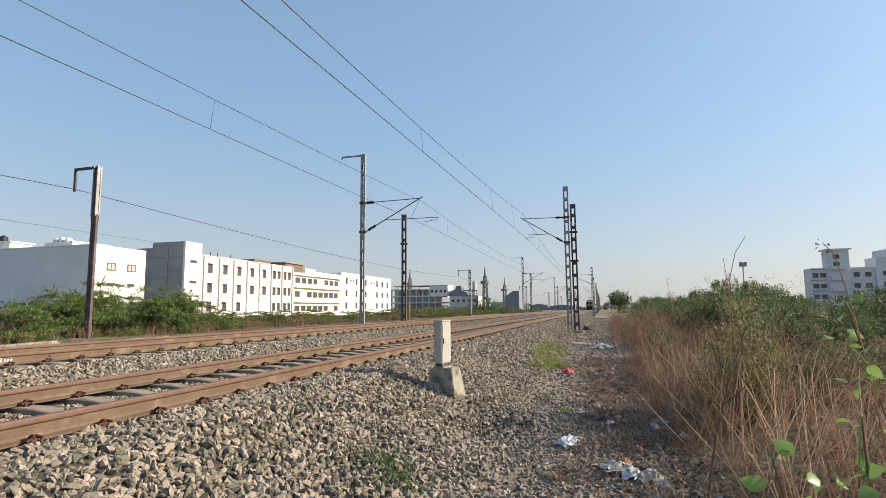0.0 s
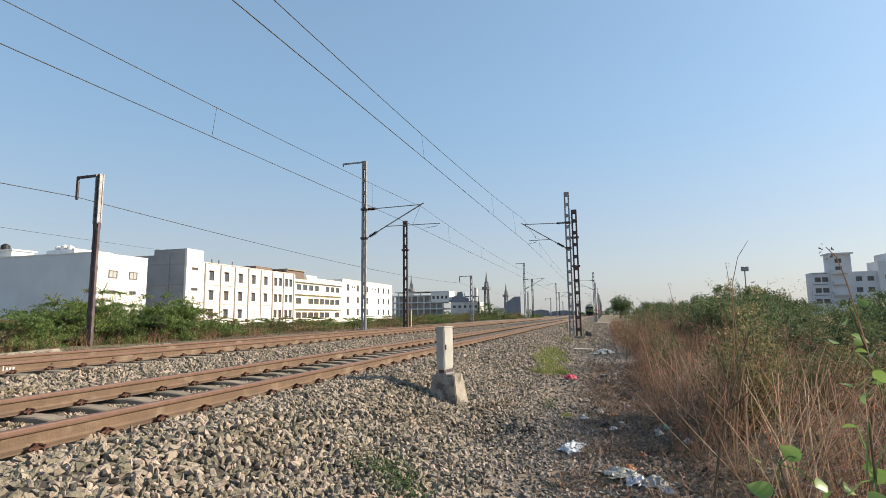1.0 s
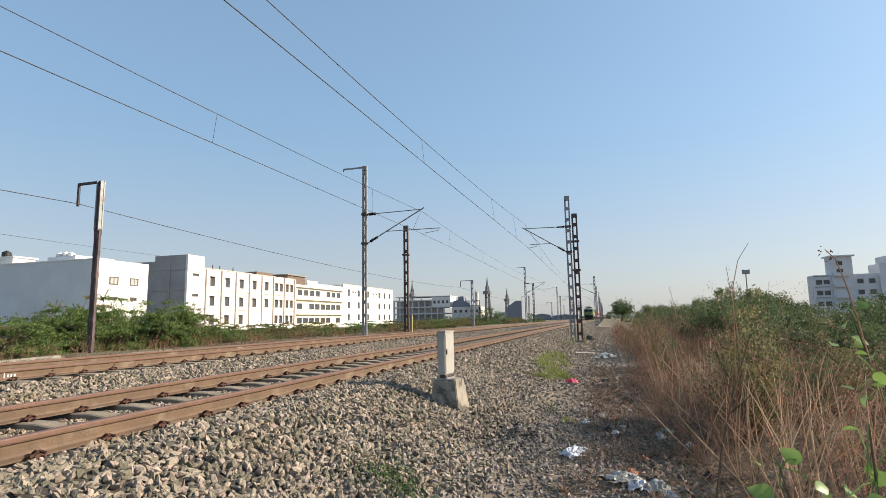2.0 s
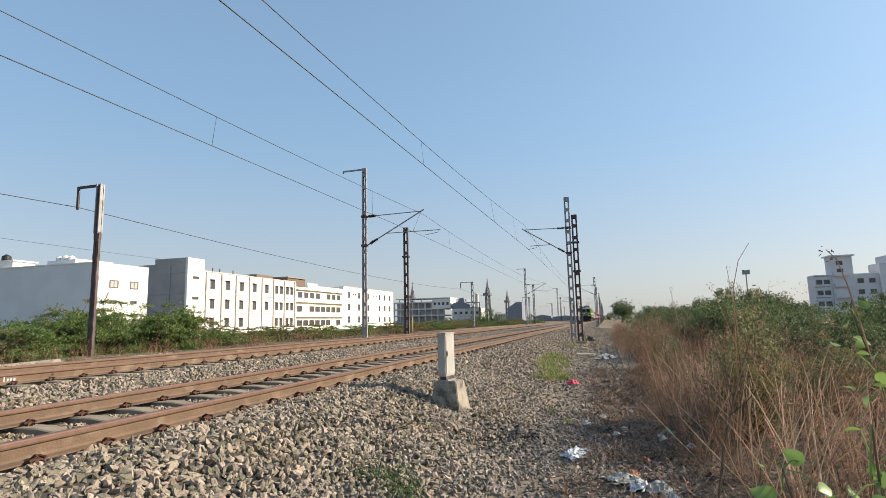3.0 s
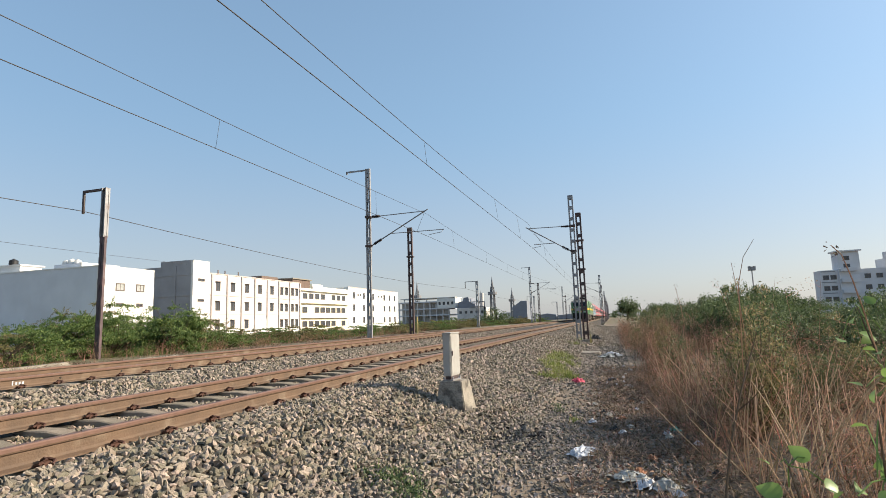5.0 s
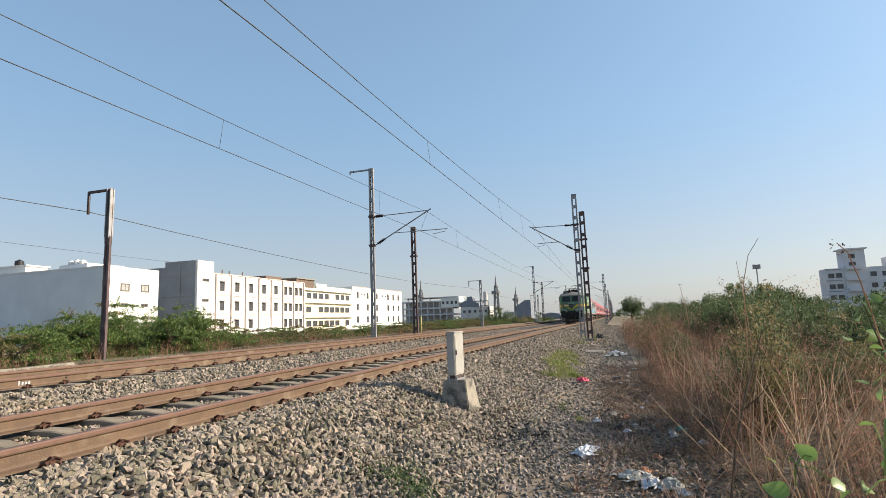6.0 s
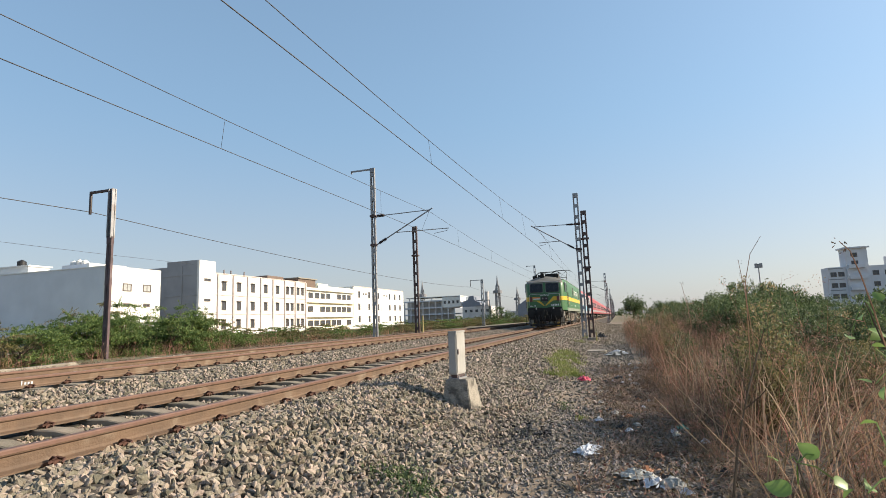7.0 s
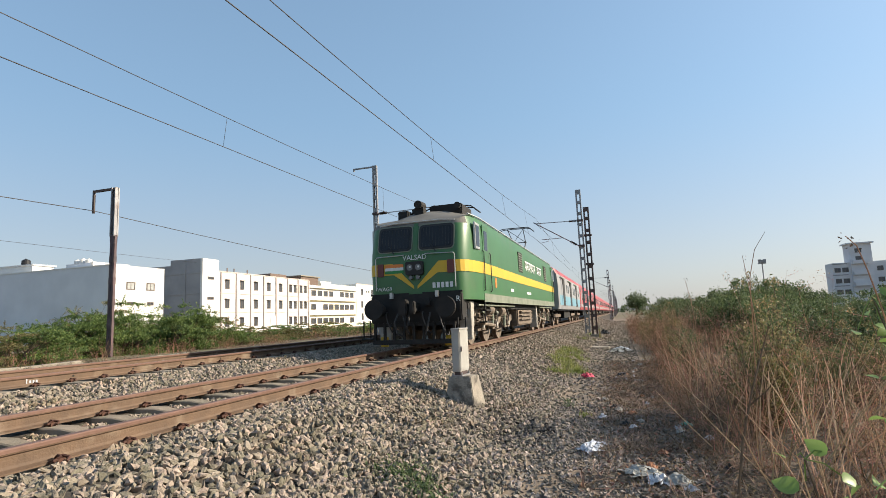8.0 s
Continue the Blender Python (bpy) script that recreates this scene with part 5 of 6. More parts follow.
        part("lettering_line", Build().box((1.553, start - 0.05, 2.935), (1.562, start + glyphs * 0.46, 2.985)), M_LETTER, body)
    for y, w in ((5.2, 0.5), (8.6, 0.6), (9.3, 0.3)):
        part("lettering_bar", Build().box((1.553, y, 1.62), (1.563, y + w, 1.72)), M_LETTER, body)
    # sides
    for s in (-1, 1):
        for y0 in (1.35, L - 2.05):
            d = part("cab_door", Build().box((s * 1.545 - 0.012, y0, 1.56), (s * 1.545 + 0.014, y0 + 0.66, 3.40)), M_GREEN, body, bevel=0.006)
            part("door_window", Build().box((s * 1.562 - 0.006, y0 + 0.14, 2.68), (s * 1.562 + 0.004, y0 + 0.52, 3.25)), M_CABGLASS, d)
            for yy in (y0 - 0.07, y0 + 0.74):
                part("handrail", Build().tube([(s * 1.56, yy, 1.5), (s * 1.60, yy, 1.55), (s * 1.60, yy, 2.6), (s * 1.56, yy, 2.65)], 0.015, 6), M_RUBBER, d)
            part("step", Build().box((s * 1.35, y0 + 0.05, 0.62), (s * 1.56, y0 + 0.65, 0.66)).box((s * 1.40, y0 + 0.05, 0.95), (s * 1.56, y0 + 0.65, 0.99)).box((s * 1.50, y0 + 0.05, 0.62), (s * 1.53, y0 + 0.09, 1.2)), M_UNDER, d)
        for y0, w in ((0.66, 0.40), (L - 1.06, 0.40)):
            cw = part("cab_window", Build().box((s * 1.510 - 0.02, y0 - 0.05, 2.64), (s * 1.510 + 0.030, y0 + w + 0.05, 3.38)), M_SILVER, body, "white-framed cab side window", bevel=0.012)
            part("side_glass", Build().box((s * 1.542 - 0.006, y0 + 0.02, 2.72), (s * 1.542 + 0.006, y0 + w - 0.02, 3.30)), M_CABGLASS, cw)
        for y0 in (7.0, 14.2):
            v = part("side_grille", Build().box((s * 1.55 - 0.02, y0, 2.45), (s * 1.55 + 0.010, y0 + 0.85, 3.22)), M_UNDER, body, "dark louvred air intake")
            for k in range(8):
                part("louvre", Build().box((s * 1.560 - 0.005, y0 + 0.03, 2.50 + k * 0.09), (s * 1.560 + 0.012, y0 + 0.82, 2.53 + k * 0.09)), M_SILL, v)
        part("logo_patch", Build().box((s * 1.555 - 0.004, 2.75, 1.66), (s * 1.555 + 0.006, 2.95, 1.95)), M_SAFFRON, body)
    # nose underframe
    hs = part("headstock", Build().box((-1.28, -0.10, 0.72), (1.28, 0.4, 1.46)), M_UNDER, loco, bevel=0.03)
    for s in (-1, 1):
        bf = part("buffer", Build().tube([(s * 0.98, -0.12, 1.08), (s * 0.98, -0.5, 1.08)], 0.16, 14), M_UNDER, loco, "greasy black buffer")
        part("buffer_plate", Build().tube([(s * 0.98, -0.5, 1.08), (s * 0.98, -0.53, 1.08), (s * 0.98, -0.58, 1.08)], 0.27, 20), M_UNDER, bf, bevel=0.01)
        part("buffer_step", Build().box((s * 1.15, -0.35, 0.30), (s * 1.45, -0.1, 0.34)).box((s * 1.2, -0.3, 0.3), (s * 1.23, -0.27, 0.8)).box((s * 1.4, -0.3, 0.3), (s * 1.43, -0.27, 0.8)), M_UNDER, hs)
        part("rail_guard", Build().box((s * 0.80, -0.12, 0.10), (s * 1.0, -0.06, 0.36)), M_YELLOW, hs, "yellow rail guard plate")
        part("air_hose", Build().tube([(s * 0.45, -0.2, 0.95), (s * 0.47, -0.42, 0.72), (s * 0.40, -0.40, 0.45), (s * 0.3, -0.25, 0.36)], 0.024, 7), M_HOSE, hs, "grey rubber air hose")
        part("hose_cock", Build().box((s * 0.60, -0.20, 1.36), (s * 0.68, -0.09, 1.52)), M_SILVER, hs)
    cp = part("coupler", Build().box((-0.14, -0.62, 0.98), (0.14, -0.1, 1.22)).box((-0.22, -0.78, 0.90), (0.02, -0.55, 1.30)).box((0.08, -0.75, 0.94), (0.22, -0.58, 1.26)), M_UNDER, loco, bevel=0.03)
    part("screw_link", Build().tube([(0, -0.62, 1.0), (0.06, -0.72, 0.75), (0, -0.75, 0.55), (-0.06, -0.72, 0.75), (0, -0.62, 1.0)], 0.03, 6), M_UNDER, cp)
    for k, (x, z0, z1) in enumerate(((-0.78, 1.0, 0.42), (-0.30, 0.98, 0.36), (0.24, 0.98, 0.40), (0.70, 1.0, 0.34))):
        part("brake_hose", Build().tube([(x + 0.11 - 0.11 * math.cos(a), -0.16 - 0.2 * math.sin(a), z1 + (z0 - z1) * (0.5 + 0.5 * math.cos(a)) + 0.07 * max(0.0, a - 2.6)) for a in np.linspace(0, 3.6, 13)], 0.017, 7), M_HOSE, hs, "grey brake hose hanging from the headstock")
    part("jumper_socket", Build().box((-0.42, -0.24, 1.16), (-0.24, -0.10, 1.34)), M_UNDER, hs, bevel=0.015)
    part("jumper_socket", Build().box((0.30, -0.24, 1.14), (0.46, -0.10, 1.32)), M_UNDER, hs, bevel=0.015)
    part("cab_step", Build().box((-1.30, -0.06, 1.46), (-0.2, 0.02, 1.50)).box((0.2, -0.06, 1.46), (1.30, 0.02, 1.50)), M_UNDER, hs)
    cg = part("cattle_guard", Build().box((-1.15, -0.30, 0.16), (1.15, -0.24, 0.28)).box((-1.15, -0.22, 0.62), (1.15, -0.16, 0.72)), M_UNDER, loco, bevel=0.01)
    for k in range(9):
        x = -1.1 + 0.275 * k
        part("guard_bar", Build().box((x - 0.03, -0.27, 0.2), (x + 0.03, -0.2, 0.7)), M_UNDER, cg)
    # roof gear
    part("roof_box", Build().box((-0.05, 1.5, 3.72), (0.95, 2.6, 4.14)), M_UNDER, loco, "dark roof equipment box", bevel=0.03)
    part("roof_box", Build().box((-1.0, 1.3, 3.62), (-0.66, 1.7, 4.03)), M_UNDER, loco, bevel=0.03)
    part("roof_lamp", Build().tube([(-0.22, 0.95, 4.10), (-0.22, 1.35, 4.12)], 0.12, 14).box((-0.36, 1.02, 3.50), (-0.08, 1.25, 4.02)), M_UNDER, loco, "round roof lamp on a bracket")
    part("horn", Build().tube([(0.86, 1.3, 4.04), (0.86, 1.6, 4.04)], 0.10, 10, r_end=0.04), M_UNDER, loco)
    part("roof_box", Build().box((-0.62, 1.5, 3.70), (-0.40, 1.9, 4.10)), M_UNDER, loco, bevel=0.02)
    pantograph(loco, 4.0, False)
    pantograph(loco, L - 3.7, True)
    for y in (6.6, 8.4, 10.4, 12.2):
        part("roof_hatch", Build().box((-0.9, y, 3.80), (0.9, y + 1.5, 3.98)), M_ROOF, loco, bevel=0.03)
    part("roof_busbar", Build().tube([(0.2, 5.2, 4.12), (0.2, L - 5.5, 4.12)], 0.02, 6), M_SILL, loco)
    for y in (5.6, 8.1, 10.1, 13.0):
        part("post_insulator", insulator((0.2, y, 3.8), (0.2, y, 4.12), 3, 0.07), M_INSUL, loco)
    # bogies and belly
    loco_bogie(loco, 1.95)
    loco_bogie(loco, L - 1.95 - 3.7)
    part("underframe", Build().box((-1.3, 0.4, 1.02), (1.3, L - 0.4, 1.2)), M_UNDER, loco)
    tk = part("transformer_tank", Build().box((-1.25, 7.9, 0.38), (1.25, 11.4, 1.05)), M_BOGIE, loco, "dusty transformer tank", bevel=0.05)
    for s in (-1, 1):
        part("cooler_rib", Build().box((s * 1.25, 8.2, 0.9), (s * 1.36, 10.9, 0.95)).box((s * 1.25, 8.2, 0.75), (s * 1.36, 10.9, 0.80)).box((s * 1.25, 8.2, 0.60), (s * 1.36, 10.9, 0.65)), M_BOGIE, tk, "dusty brown pipe rack")
    return loco


def coach_bogie(coach, y):
    wm = bpy.data.meshes.get("coach_wheel")
    if not wm:
        b = Build().tube([(-0.065, 0, 0), (0.065, 0, 0)], 0.457, 20).tube([(0.06, 0, 0), (0.15, 0, 0)], 0.12, 10)
        wm = b.mesh("coach_wheel", M_BOGIE)
    bg = part("bogie", Build().box((-1.12, y - 1.9, 0.55), (-0.98, y + 1.9, 0.75)).box((0.98, y - 1.9, 0.55), (1.12, y + 1.9, 0.75)).box((-1.0, y - 0.2, 0.5), (1.0, y + 0.2, 0.8)), M_BOGIE, coach)
    for dy in (-1.28, 1.28):
        for s in (-1, 1):
            part("wheel", wm, M_BOGIE, bg, at=pose(s * GAUGE / 2, y + dy, 0.457, 0, 0, 0 if s > 0 else 180))
    return bg


def coach_ring(y, w=1.62):
    half = [(w - 0.05, 1.05), (w, 1.35), (w, 2.6), (w - 0.06, 3.25), (w - 0.25, 3.62), (w - 0.7, 3.88), (0.5, 3.98), (0, 4.0)]
    return [(a, y, b) for a, b in half + [(-a, b) for a, b in half[-2::-1]]]


def make_coach(van):
    L = 18.6 if van else 23.4
    c = thing("parcel_van" if van else "passenger_coach", "grey and light blue parcel van with dark sliding doors" if van else "red passenger coach with dark windows and grey underframe",
              "railway coach", "coaches of the train", at=pose(NEAR_X, 60, NEAR_RAIL))
    body = part("body", Build().loft([coach_ring(0.3, 1.55), coach_ring(0.42), coach_ring(L - 0.42), coach_ring(L - 0.3, 1.55)]), M_COACH_GREY if van else M_COACH_RED, c)
    body.data.materials.append(M_COACH_RED if van else M_COACH_GREY)
    for p in body.data.polygons:
        if p.normal.z > (0.2 if van else 0.5):
            p.material_index = 1
    for s in (-1, 1):
        part("lower_band", Build().box((s * 1.615 - 0.004, 0.5, 1.32), (s * 1.615 + 0.012, L - 0.5, 1.62 if not van else 1.95)), M_COACH_GREY if not van else M_COACH_BLUE, body)
        if van:
            for y0 in (2.6, 8.0, 13.4):
                d = part("sliding_door", Build().box((s * 1.62 - 0.01, y0, 1.30), (s * 1.62 + 0.02, y0 + 1.3, 3.05)), M_COACH_DARK, body, "dark open sliding door")
                part("door_rail", Build().box((s * 1.60, y0 - 1.3, 3.08), (s * 1.66, y0 + 1.4, 3.13)), M_SILL, d)
            for y0 in (5.2, 6.4, 10.8, 12.0, 16.2):
                part("window", Build().box((s * 1.62 - 0.01, y0, 2.2), (s * 1.62 + 0.012, y0 + 0.6, 2.75)), M_CABGLASS, body)
        else:
            for y0 in (0.9, L - 1.7):
                part("door", Build().box((s * 1.62 - 0.01, y0, 1.30), (s * 1.62 + 0.014, y0 + 0.8, 3.1)), M_COACH_GREY, body)
            for k in range(10):
                y0 = 2.6 + 1.86 * k
                w = part("window", Build().box((s * 1.615 - 0.01, y0, 2.0), (s * 1.615 + 0.012, y0 + 1.2, 2.75)), M_CABGLASS, body)
    part("gangway", Build().box((-0.75, -0.02, 1.2), (0.75, 0.31, 3.6)).box((-0.75, L - 0.31, 1.2), (0.75, L + 0.02, 3.6)), M_COACH_DARK, c, "folded black gangway")
    part("underframe", Build().box((-1.4, 0.4, 0.95), (1.4, L - 0.4, 1.1)).box((-1.2, L * 0.36, 0.45), (1.2, L * 0.62, 0.98)), M_UNDER, c)
    coach_bogie(c, 3.2)
    coach_bogie(c, L - 3.2)
    for k in range(4):
        part("roof_vent", Build().box((-0.35, L * (0.15 + 0.23 * k), 3.98), (0.35, L * (0.15 + 0.23 * k) + 0.5, 4.12)), M_COACH_GREY, c, bevel=0.02)
    return c, L

# ---- plants ----
def leaf_mesh(name, centres, sizes, material, rng, long=1.7, droop=0.0):
    """Small folded leaf blades, two triangles each, at random turns."""
    n = len(centres)
    base = np.array([(0, -0.5, 0), (0.30, 0.0, 0.06), (0, 0.5, 0), (-0.30, 0.0, 0.06)]) * np.array((1, long, 1))
    m = turn_matrices(rng, n)
    v = np.einsum("nij,kj->nki", m, base) * np.asarray(sizes)[:, None, None] + np.asarray(centres)[:, None, :]
    quad = np.array([(0, 1, 2, 3)])[None] + 4 * np.arange(n)[:, None, None]
    return array_mesh(name, v.reshape(-1, 3), quad.reshape(-1, 4), material)


def bush_meshes(seed, w, h, clumps, per, leaf, material, feathery=False, thick=0.0, tuft=1.0):
    """Stems fanning to leaf clumps under an uneven crown."""
    rng = np.random.default_rng(seed)
    stems, cs, ss = Build(), [], []
    for k in range(clumps):
        a, r = rng.uniform(0, 2 * math.pi), w * math.sqrt(rng.uniform(0, 1))
        hz = h * rng.uniform(0.04 if feathery else 0.12, 1.0) * (1 - 0.45 * (r / w) ** 2) * rng.uniform(0.8, 1.1)
        c = np.array((r * math.cos(a), r * math.sin(a), hz))
        mid = np.array((c[0] * 0.45, c[1] * 0.45, hz * 0.55)) + rng.normal(0, 0.06 * w, 3)
        stems.tube([(c[0] * 0.06, c[1] * 0.06, -0.1), tuple(mid), tuple(c)], thick or 0.022 + 0.008 * h, 4, cap=False, r_end=min(0.006, 0.4 * (thick or 1)))
        sp = rng.uniform(0.16, 0.34) * (0.5 + 0.25 * h) * tuft
        q = int(per * rng.uniform(0.5, 1.4))
        if feathery:
            # leaflets along arching sprays
            for s in range(max(3, q // 26)):
                d = rng.normal(size=3)
                d[2] = abs(d[2]) * 0.32 - 0.06
                d /= np.linalg.norm(d)
                t = np.linspace(0.1, 1, 26)[:, None]
                pts = c + d * t * sp * 2.3 + np.array((0, 0, -0.35)) * (t ** 2) * sp + rng.normal(0, 0.02, (26, 3))
                cs.append(pts)
        else:
            cs.append(c + np.clip(rng.normal(0, 1, (q, 3)), -1.8, 1.8) * sp * (1, 1, 0.75))
    cs = np.concatenate(cs)
    cs = cs[cs[:, 2] > 0.02]
    ss = leaf * rng.uniform(0.6, 1.4, len(cs))
    return stems.mesh("stems", M_BARK), leaf_mesh("leaves", cs, ss, material, rng, 1.9)


def weed_meshes(seed, h, stalks, spread, leafy, lean=0.16, twiggy=7, wild=0.0, skin=None):
    """Dry branching stalks with withered leaf scraps; wild: how far the twigs tangle sideways."""
    rng = np.random.default_rng(seed)
    b, cs = Build(), []
    for k in range(stalks):
        x, y = rng.normal(0, spread, 2)
        d = np.array((rng.normal(0, lean), rng.normal(0, lean), 1.0))
        hh = h * rng.uniform(0.45, 1.05)
        p0 = np.array((x, y, -0.05))
        bend = rng.normal(0, 0.11 + 0.12 * wild, 3) * hh
        pts = [p0 + d * hh * t + bend * t * t for t in (0, 0.35, 0.7, 1.0)]
        b.tube([tuple(p) for p in pts], rng.uniform(0.0034, 0.0075 + 0.0030 * wild), 4, cap=False, r_end=0.0018)
        for j in range(rng.integers(max(1, twiggy - 3), twiggy + 3)):
            t = rng.uniform(0.12, 0.97)
            s = p0 + d * hh * t + bend * t * t
            e = s + np.array((rng.normal(0, 0.45 + 0.3 * wild), rng.normal(0, 0.45 + 0.3 * wild), rng.uniform(0.4 - 0.6 * wild, 1.0))) * hh * rng.uniform(0.08, 0.24 + 0.06 * wild)
            b.tube([tuple(s), tuple((s + e) / 2 + rng.normal(0, 0.015 + 0.02 * wild, 3)), tuple(e)], 0.0024, 3, cap=False, r_end=0.001)
            for q in range(leafy):
                cs.append(s + (e - s) * rng.uniform(0.1, 1.15) + rng.normal(0, 0.02 + 0.025 * wild, 3))
    cs = np.array(cs)
    return b.mesh("stalks", skin or M_TWIG), leaf_mesh("withered_leaves", cs, (0.0125 + 0.0015 * wild) * rng.uniform(0.4, 1.6, len(cs)), M_LEAF_DRY, rng, 1.9)


def plant_kinds(name, label, category, group, pairs):
    """Returns a function that sets a plant made of one of these mesh pairs."""
    def put(k, m, scale=1.0, own=""):
        me_a, me_b = pairs[k % len(pairs)]
        t = thing(name, own or label, category, group, at=m @ (Matrix.Scale(scale, 4) if isinstance(scale, float) else Matrix.Diagonal((*scale, 1))))
        tagged(part("stem", me_a, None, t), kind="stuff")
        tagged(part("foliage", me_b, None, t), kind="stuff")
        return t
    return put


def between(rows, y):
    for (y0, a), (y1, b) in zip(rows, rows[1:]):
        if y0 <= y <= y1:
            return a + (b - a) * (y - y0) / (y1 - y0)
    return rows[0][1] if y < rows[0][0] else rows[-1][1]


# height of the scrub's skyline over the eye, at 18 m off, along the line
SKYLINE = ((0, 0.2), (8, 0.25), (11.2, 0.3), (12.7, 0.35), (13.8, 0.95), (15.4, 1.15), (16.5, 0.9), (17.6, 0.8), (18.6, 1.2), (19.8, 1.0), (21.3, 0.55), (22.4, 0.0), (24, -0.35), (30, -0.5), (60, -0.5))
# rise of the scrub beside the path over the eye, by its bearing across the line
RISE = ((0.0, 0.014), (0.08, 0.015), (0.126, 0.018), (0.16, 0.036), (0.19, 0.050), (0.24, 0.052), (0.283, 0.042), (0.31, 0.024), (0.335, 0.020), (0.37, 0.032), (0.40, 0.038), (0.6, 0.036))


def make_plants():
    rng = random.Random(4)
    # feathery thorn scrub across the line
    full = [bush_meshes(s, 1.9, 2.2, 60, 330, 0.050, M_LEAF if s != 3 else M_LEAF_OLD, True) for s in (1, 2, 3, 4)]
    thin = [bush_meshes(s, 1.7, 2.2, 34, 200, 0.075, M_LEAF if s == 5 else M_LEAF_OLD, True) for s in (5, 6)]
    acacia = plant_kinds("thorn_bush", "green feathery thorn bush beyond the railway", "bush", "thorn bushes beyond the line", full)
    low = plant_kinds("thorn_bush", "low green thorn bush far along the railway", "bush", "thorn bushes beyond the line", thin)
    for k in range(23):
        x = -16.9 - rng.choice((0.2, 1.6, 3.4)) - rng.uniform(0, 0.8)
        y = (6.5 + 0.79 * k) * -x / 18 + rng.uniform(-0.4, 0.4)
        top = between(SKYLINE, y * 18 / -x) * -x / 18 + 1.6 - 0.5
        h = max(0.25, top / 2.35) * rng.uniform(0.92, 1.22)
        acacia(k, pose(x, y, 0.5, 0, 0, rng.uniform(0, 360)), (rng.uniform(0.62, 0.85), rng.uniform(0.62, 0.85), h))
    for k in range(64):
        y = 22 + 0.35 * k + 0.030 * k * k + rng.uniform(-1, 1)
        h = rng.uniform(0.16, 0.42) * (1 + y / 110)
        low(k, pose(-16.6 - rng.uniform(0, 6 + y * 0.05), y, 0.5, 0, 0, rng.uniform(0, 360)), (h * 1.5, h * 1.5, h))
    for k in range(46):      # a continuous low strip before the buildings
        y = 24 + 92 * (k / 46) ** 1.2 + rng.uniform(-1, 1)
        h = rng.uniform(0.22, 0.50) * (1 + y / 150)
        low(k, pose(-18.5 - rng.uniform(0, 3 + y * 0.05), y, 0.45, 0, 0, rng.uniform(0, 360)), (h * 2.1, h * 2.1, h))
    # green scrub behind the weeds: a ragged hedge with dark gaps
    scrub = plant_kinds("scrub_bush", "dense dark green scrub bush behind dry weeds", "bush", "scrub behind the weeds",
                        [bush_meshes(10 + s, 1.25, 1.9, 46, 130, 0.052, (M_LEAF_DK, M_LEAF_MID, M_LEAF_DK, M_LEAF_MID)[s], tuft=0.50, thick=0.016) for s in range(4)])
    farther = plant_kinds("scrub_bush", "dense dark green scrub bush behind dry weeds", "bush", "scrub behind the weeds",
                          [bush_meshes(70 + s, 1.4, 1.9, 34, 60, 0.085, (M_LEAF_DK, M_LEAF_MID, M_LEAF_DK)[s], tuft=0.75) for s in range(3)])

    for x, y, q in ((-20, 100, 1.7), (-22, 104, 1.6), (-18.5, 103, 1.2), (-24, 102, 1.1)):
        farther(int(x) % 3, pose(x, y, 0.5, 0, 0, x * 40), q, "round dark green bush standing beyond the railway")

    def hedge(kind, k, x, y, fill=1.0):
        top = (1.6 + y * between(RISE, x / y) - ground_z(x, y)) * fill
        q = rng.uniform(0.62, 1.0)
        kind(k, pose(x, y, ground_z(x, y), 0, 0, rng.uniform(0, 360)), (q, q * rng.uniform(0.8, 1.1), top / 2.08))

    for k in range(11):      # the nearest row, across the view
        y = rng.uniform(10.4, 12.8)
        hedge(scrub, k, y * (0.33 + 0.28 * k / 10) + rng.uniform(-0.2, 0.2), y, rng.uniform(0.50, 0.86))
    for k in range(19):
        y = rng.uniform(14.0, 19.0)
        hedge(scrub, k, y * (0.29 + 0.33 * k / 18) + rng.uniform(-0.3, 0.3), y, rng.uniform(0.74, 1.06))
    for k in range(20):
        y = rng.uniform(22.0, 27.0)
        hedge(scrub, k, y * (0.18 + 0.15 * k / 19), y, rng.uniform(0.82, 1.03))
    for k in range(64):      # running off beside the path
        y = 22 + 50 * (k / 63) ** 1.25
        x = along(4.0, y) + rng.uniform(0, 1) ** 1.5 * (2.5 + 0.22 * y)
        hedge(farther if y > 28 else scrub, k, x, y, rng.uniform(0.72, 1.0))
    for k in range(30):
        y = 62 + 6.5 * k
        farther(k, pose(3.5 + rng.uniform(0, 1) * (20 + y * 0.3), y, 0.1, 0, 0, rng.uniform(0, 360)), rng.uniform(0.8, 1.25))
    # olive leafy weeds rising out of the dry ones
    leafy = plant_kinds("leafy_weed", "tall yellowing leafy weed among dry stalks", "weed", "leafy weeds beside the path",
                        [bush_meshes(40 + s, 0.45, 2.0, 46, 34, 0.030, M_LEAF_MIX if s < 2 else M_LEAF_MID, thick=0.007, tuft=0.36) for s in range(4)])
    for k, (x, y, s) in enumerate(((1.62, 7.6, 0.78), (1.78, 8.0, 0.92), (1.95, 8.3, 0.92), (1.85, 9.0, 0.93), (2.15, 8.7, 0.92), (2.0, 9.4, 0.95), (2.45, 9.5, 0.93),
                                   (2.7, 8.6, 0.6), (3.2, 9.2, 0.68), (3.6, 9.6, 0.7), (4.1, 10.0, 0.75), (1.5, 13.5, 0.78), (1.5, 17, 0.85), (1.3, 23, 0.85), (1.3, 29, 0.85), (2.0, 26, 0.9))):
        leafy(k, pose(x, y, ground_z(x, y), 0, 0, k * 77), s)
